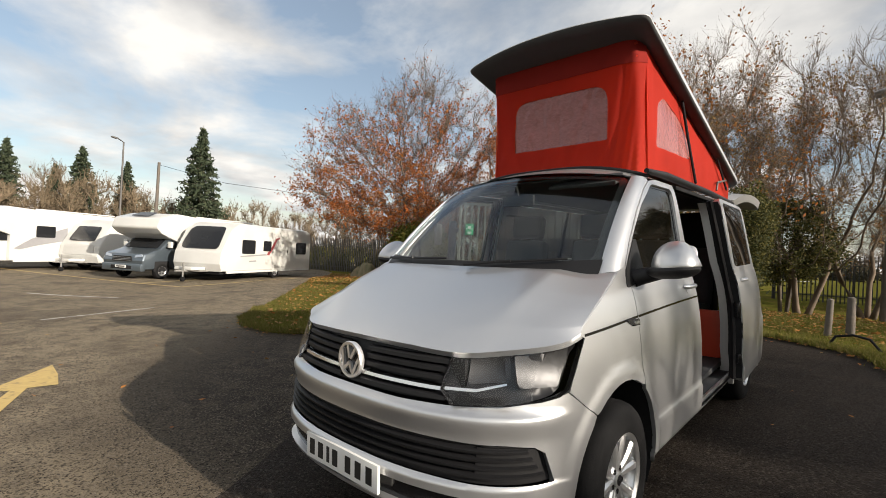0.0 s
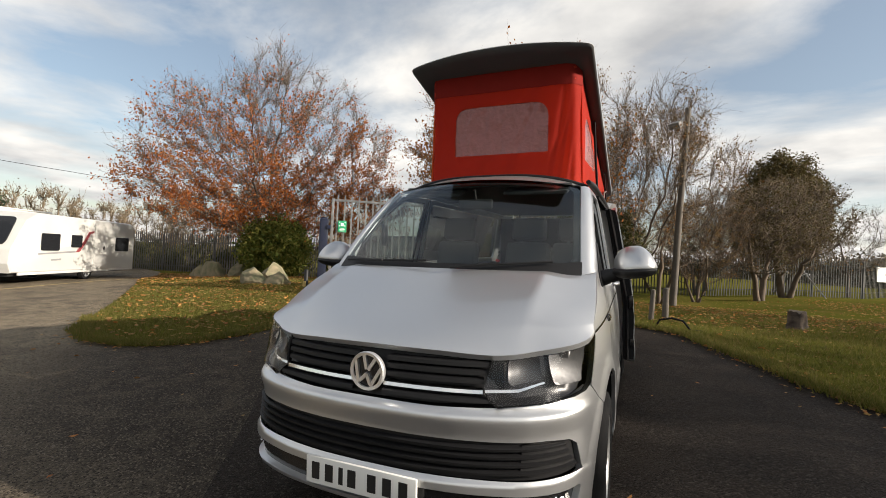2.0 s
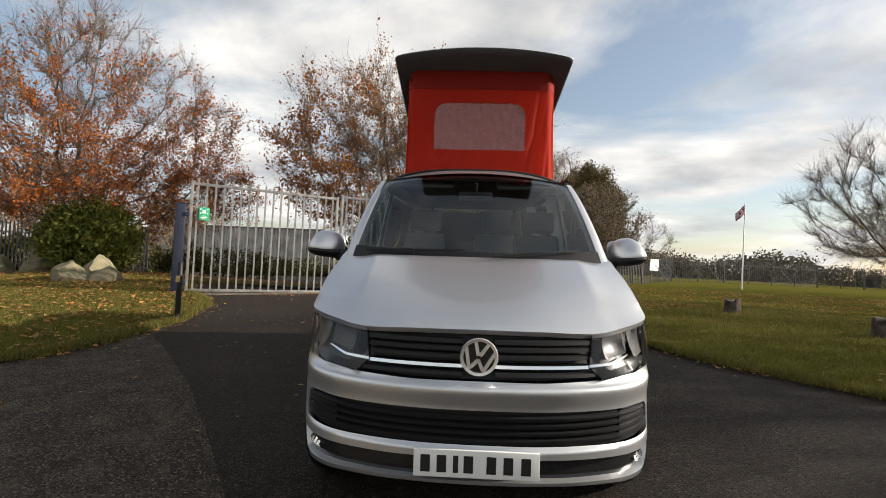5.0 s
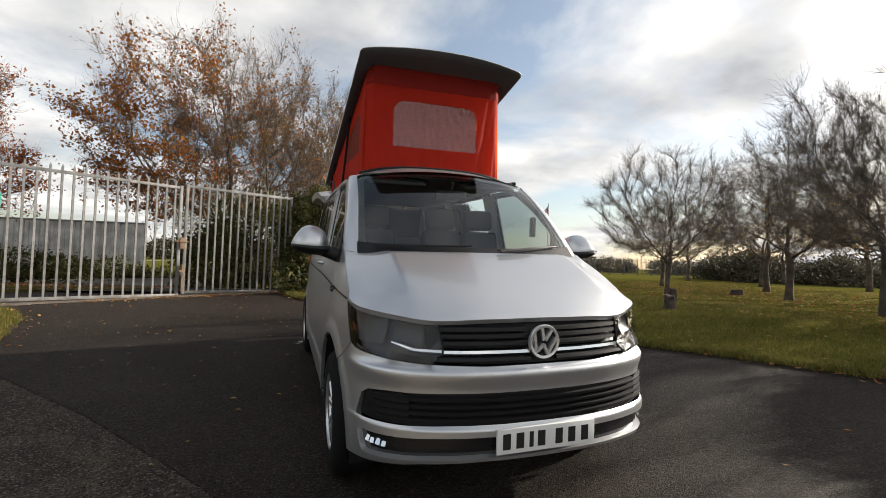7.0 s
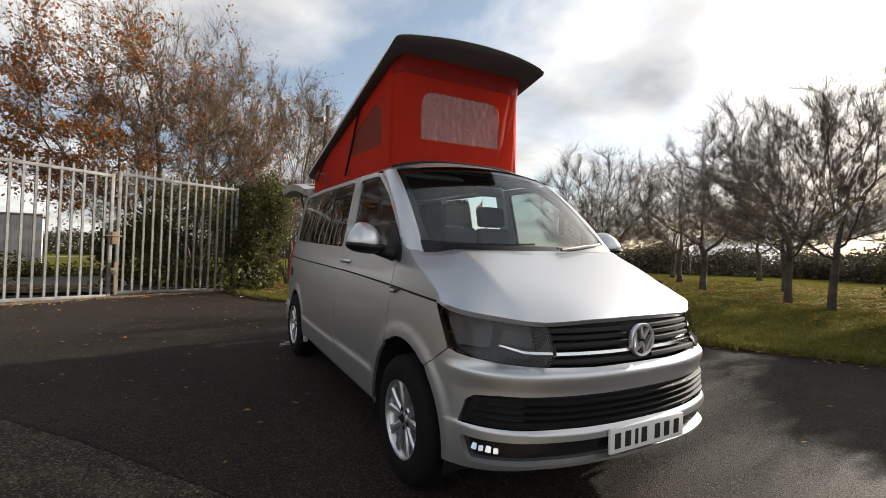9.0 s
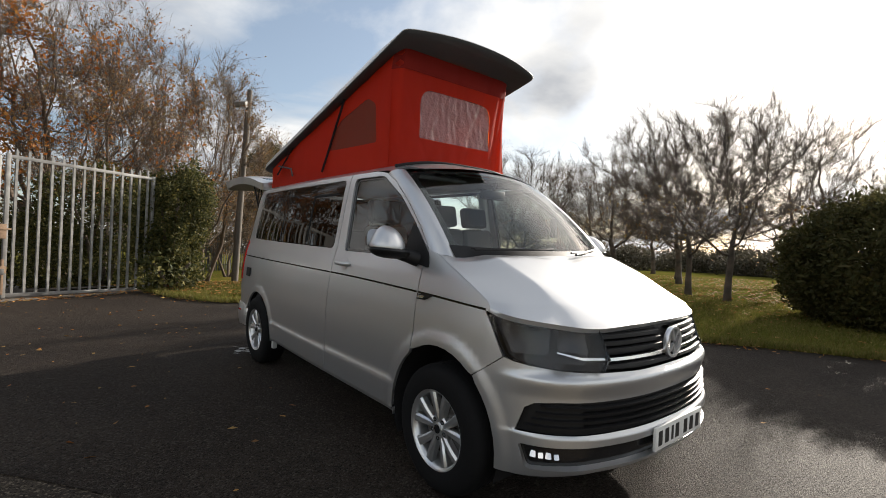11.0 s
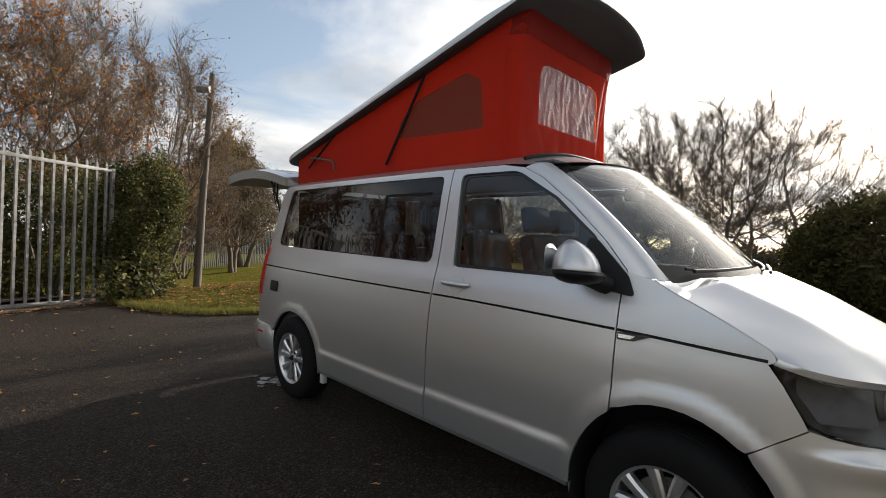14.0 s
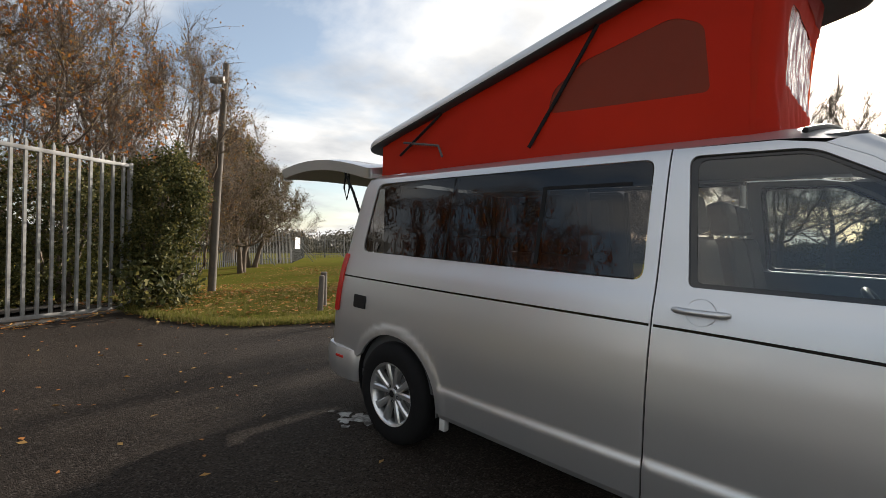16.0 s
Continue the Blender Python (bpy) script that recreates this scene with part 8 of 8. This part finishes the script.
def motorhome(at, cab, label, length=7.0):
    """Cab at the front (y = 0), living body behind with an over-cab pod."""
    c = empty("motorhome", at)
    tagged(c, label, "motorhome", group="vehicles parked in a row")
    w, L = 1.15, length
    loop = fillet([(1.55, .45), (1.55, 1.62, .05), (.62, 1.98, .12), (.34, 2.22, .15), (.50, 2.66, .2), (1.35, 2.92, .3), (2.4, 2.86, .2), (L - .2, 2.82, .15), (L, 2.65, .1), (L + .02, .45)], 5)
    profile_body("body", loop, -w, w, M["white_body"], c, "white living body with over-cab pod", .10)
    cabl = fillet([(-.02, .42), (-.08, .80, .08), (.02, 1.08, .1), (.75, 1.32, .15), (1.40, 1.95, .1), (2.3, 1.98), (2.3, .42)], 5)
    body = profile_body("cab", cabl, -.98, .98, cab, c, "painted van cab", .10)
    slab("cab_windscreen", fillet([(-.82, 0, .1), (.82, 0, .1), (.74, 1.0, .1), (-.74, 1.0, .1)], 4), .02, lambda u, v, d: Vector((u, .74 + .62 * v - d * .7, 1.345 + .56 * v + d * .7)), M["dark_window"], body, "dark windscreen")
    for s in (-1, 1):
        decal("cab_window", fillet([(.95, 1.34, .04), (1.95, 1.34, .06), (1.95, 1.86, .06), (1.45, 1.86, .1)], 4), s * .972, s * .02, M["dark_window"], body, "dark cab door window")
        lamp = fillet([(-.16, .0, .03), (.18, .04, .03), (.20, .16, .03), (-.10, .12, .03)], 3)
        slab("headlamp", lamp, .03, lambda u, v, d, s=s: Vector((s * (.70 + u), -.035 - d + .04 * abs(u) + .25 * v, .92 + v)), M["chrome"], body, "clear headlamp")
        mi = part("cab_mirror", box(min(s * 1.02, s * 1.22), max(s * 1.02, s * 1.22), 1.02, 1.14, 1.38, 1.66, .04, 2), M["white_body"], c, "white door mirror")
        tube("mirror_arm", [[(s * .96, 1.06, 1.42, .03), (s * 1.08, 1.06, 1.46, .03)]], M["liner"], mi, "", sides=6)
        part("wheel_arch", box(min(s * .90, s * 1.0), max(s * .90, s * 1.0), .46, 1.24, .30, .80, .08, 3), M["liner"], c, "dark wheel arch")
    slab("grille", fillet([(-.48, 0, .04), (.48, 0, .04), (.44, .22, .05), (-.44, .22, .05)], 3), .02, lambda u, v, d: Vector((u, -.085 + .06 * v - d, .76 + v)), M["liner"], body, "black grille")
    for i in range(3):
        part("grille_bar", box(-.42, .42, -.115, -.09, .79 + i * .06, .805 + i * .06, .004), M["chrome"], body, "")
    part("bumper", box(-.96, .96, -.13, .10, .34, .66, .06, 3), cab if cab is not M["white_body"] else M["grey_trim"], c, "front bumper")
    part("lower_intake", box(-.50, .50, -.14, -.10, .42, .58, .02), M["liner"], c, "black lower intake")
    part("number_plate", box(-.26, .26, -.155, -.135, .48, .585, .003), M["white_plate"], c, "white number plate")
    part("plate_bar", box(-.21, .21, -.158, -.15, .505, .56), M["plate_black"], c, "", smooth=False)
    for x in (-.92, .92):
        road_wheel(c, x, .85, .34, M["alloy"])
        road_wheel(c, x, L - 2.0, .34, M["alloy"])
    for s in (1,):
        decal("side_window", fillet([(2.55, 1.55, .06), (3.35, 1.55, .06), (3.35, 2.1, .06), (2.55, 2.1, .06)], 4), w - .002, .028, M["dark_window"], c, "dark side window")
        decal("side_window", fillet([(5.0, 1.55, .06), (6.0, 1.55, .06), (6.0, 2.1, .06), (5.0, 2.1, .06)], 4), w - .002, .028, M["dark_window"], c, "dark side window")
        decal("swoosh", [(1.7, 1.0), (2.4, 1.5), (4.2, 2.2), (4.2, 1.5), (2.6, 1.15), (1.9, .95)], w - .001, .010, M["maroon"] if cab is not M["white_body"] else M["grey_graphic"], c, "swept side graphic")
        decal("door", fillet([(3.9, .55, .05), (4.55, .55, .05), (4.55, 2.35, .06), (3.9, 2.35, .06)], 4), w - .002, .016, M["white_body"], c, "white habitation door")
    slab("pod_window", fillet([(-.45, 0, .06), (.45, 0, .06), (.40, .36, .08), (-.40, .36, .08)], 4), .02, lambda u, v, d: Vector((u, .62 + 1.3 * v - d, 2.74 + .52 * v + d)), M["dark_window"], c, "dark pod skylight")
    part("skirt", box(w - .03, w + .004, 1.7, L - .05, .38, .50, .005), M["white_body"], c, "white skirt")
    part("roof_rail", box(w - .20, w - .16, 2.6, L - .6, 2.86, 2.92, .01), M["white_body"], c, "roof rail")
    return c


def parked(x, y, wide):
    """A pose whose near front corner (+x) stands at x, y."""
    m = pose(x, y, terrain(x, y) + .0, 0, 0, ROW)
    return m @ Matrix.Translation((-wide, 0, 0)) @ Matrix.Diagonal((1, 1, .93, 1))


touring_caravan(parked(-17.1, 5.5, 1.14), 6.9, "white touring caravan with dark front window and maroon swoosh")
motorhome(parked(-19.1, 3.45, 1.05), M["cab_grey"], "white coachbuilt motorhome with grey cab and maroon side", 7.2)
touring_caravan(parked(-23.9, 2.8, 1.1), 6.0, "older white touring caravan with grey locker lid", dark_front=False, window_side=False)
motorhome(parked(-24.2, -1.4, 1.1), M["white_body"], "all-white coachbuilt motorhome with over-cab pod", 7.0)

far_van = touring_caravan(pose(52, 31, terrain(52, 31), 0, 0, -60), 6.4, "white touring caravan beyond the orchard trees", dark_front=False)
far_van["group"] = ""

# lamp post, far pole and wires behind them
lp = tube("street_lamp", [[(-37.5, 6.6, -.4, .09), (-37.5, 6.6, 4, .07), (-37.5, 6.6, 8.0, .05), (-37.2, 6.2, 8.15, .04)]], M["dull_steel"], sides=8)
tagged(lp, "grey steel street lamp behind the car park", "street lamp")
part("lamp_head", box(-.30, .18, -.10, .10, -.05, .06, .03, 2, pose(-37.0, 5.9, 8.15, 0, 0, -50)), M["dull_steel"], lp, "flat lamp head")
fpole = tube("utility_pole", [[(-42, 10.1, -.4, .16), (-41.8, 10.1, 7.6, .11)]], M["wood_pole"], sides=8)
tagged(fpole, "leaning timber utility pole behind the car park", "utility pole")
tube("wire", [[(-41.8, 10.1, 7.4, .015), (-38, 14, 6.2, .015), (-33, 19, 5.6, .015)]], M["liner"], fpole, "thin sagging wire", sides=4)

# bay lines, arrow
marking("bay_line", stripe((-15.6, 3.6), (-22.2, 1.2), .11), "yellow_line", "worn yellow line along the parking bays")
marking("bay_line", stripe((-15.6, 3.6), (-18.9, 12.2), .11), "yellow_line", "worn yellow parking bay line")
marking("bay_line", stripe((-17.6, 2.9), (-21.0, 9.5), .1), "yellow_line", "worn yellow parking bay line")
marking("bay_line", stripe((-22.2, 1.2), (-30, -1.5), .11), "yellow_line", "worn yellow line along the parking bays")
marking("road_line", stripe((-15.2, -.4), (-12.7, 1.15), .12), "white_line", "worn white line on the yard")
marking("road_line", stripe((-9.1, -.8), (-9.6, 1.1), .10), "white_line", "worn white line on the yard")
marking("road_line", stripe((-9.0, -1.35), (-11.5, -3.0), .12), "yellow_line", "worn yellow line on the yard")
marking("road_arrow", [(-4.22, -1.79), (-5.04, -1.18), (-4.54, -1.20), (-4.07, -1.26), (-4.13, -1.48), (-2.50, -2.04), (-2.52, -2.20), (-4.14, -1.60)], "yellow_line", "worn yellow direction arrow painted on the yard")
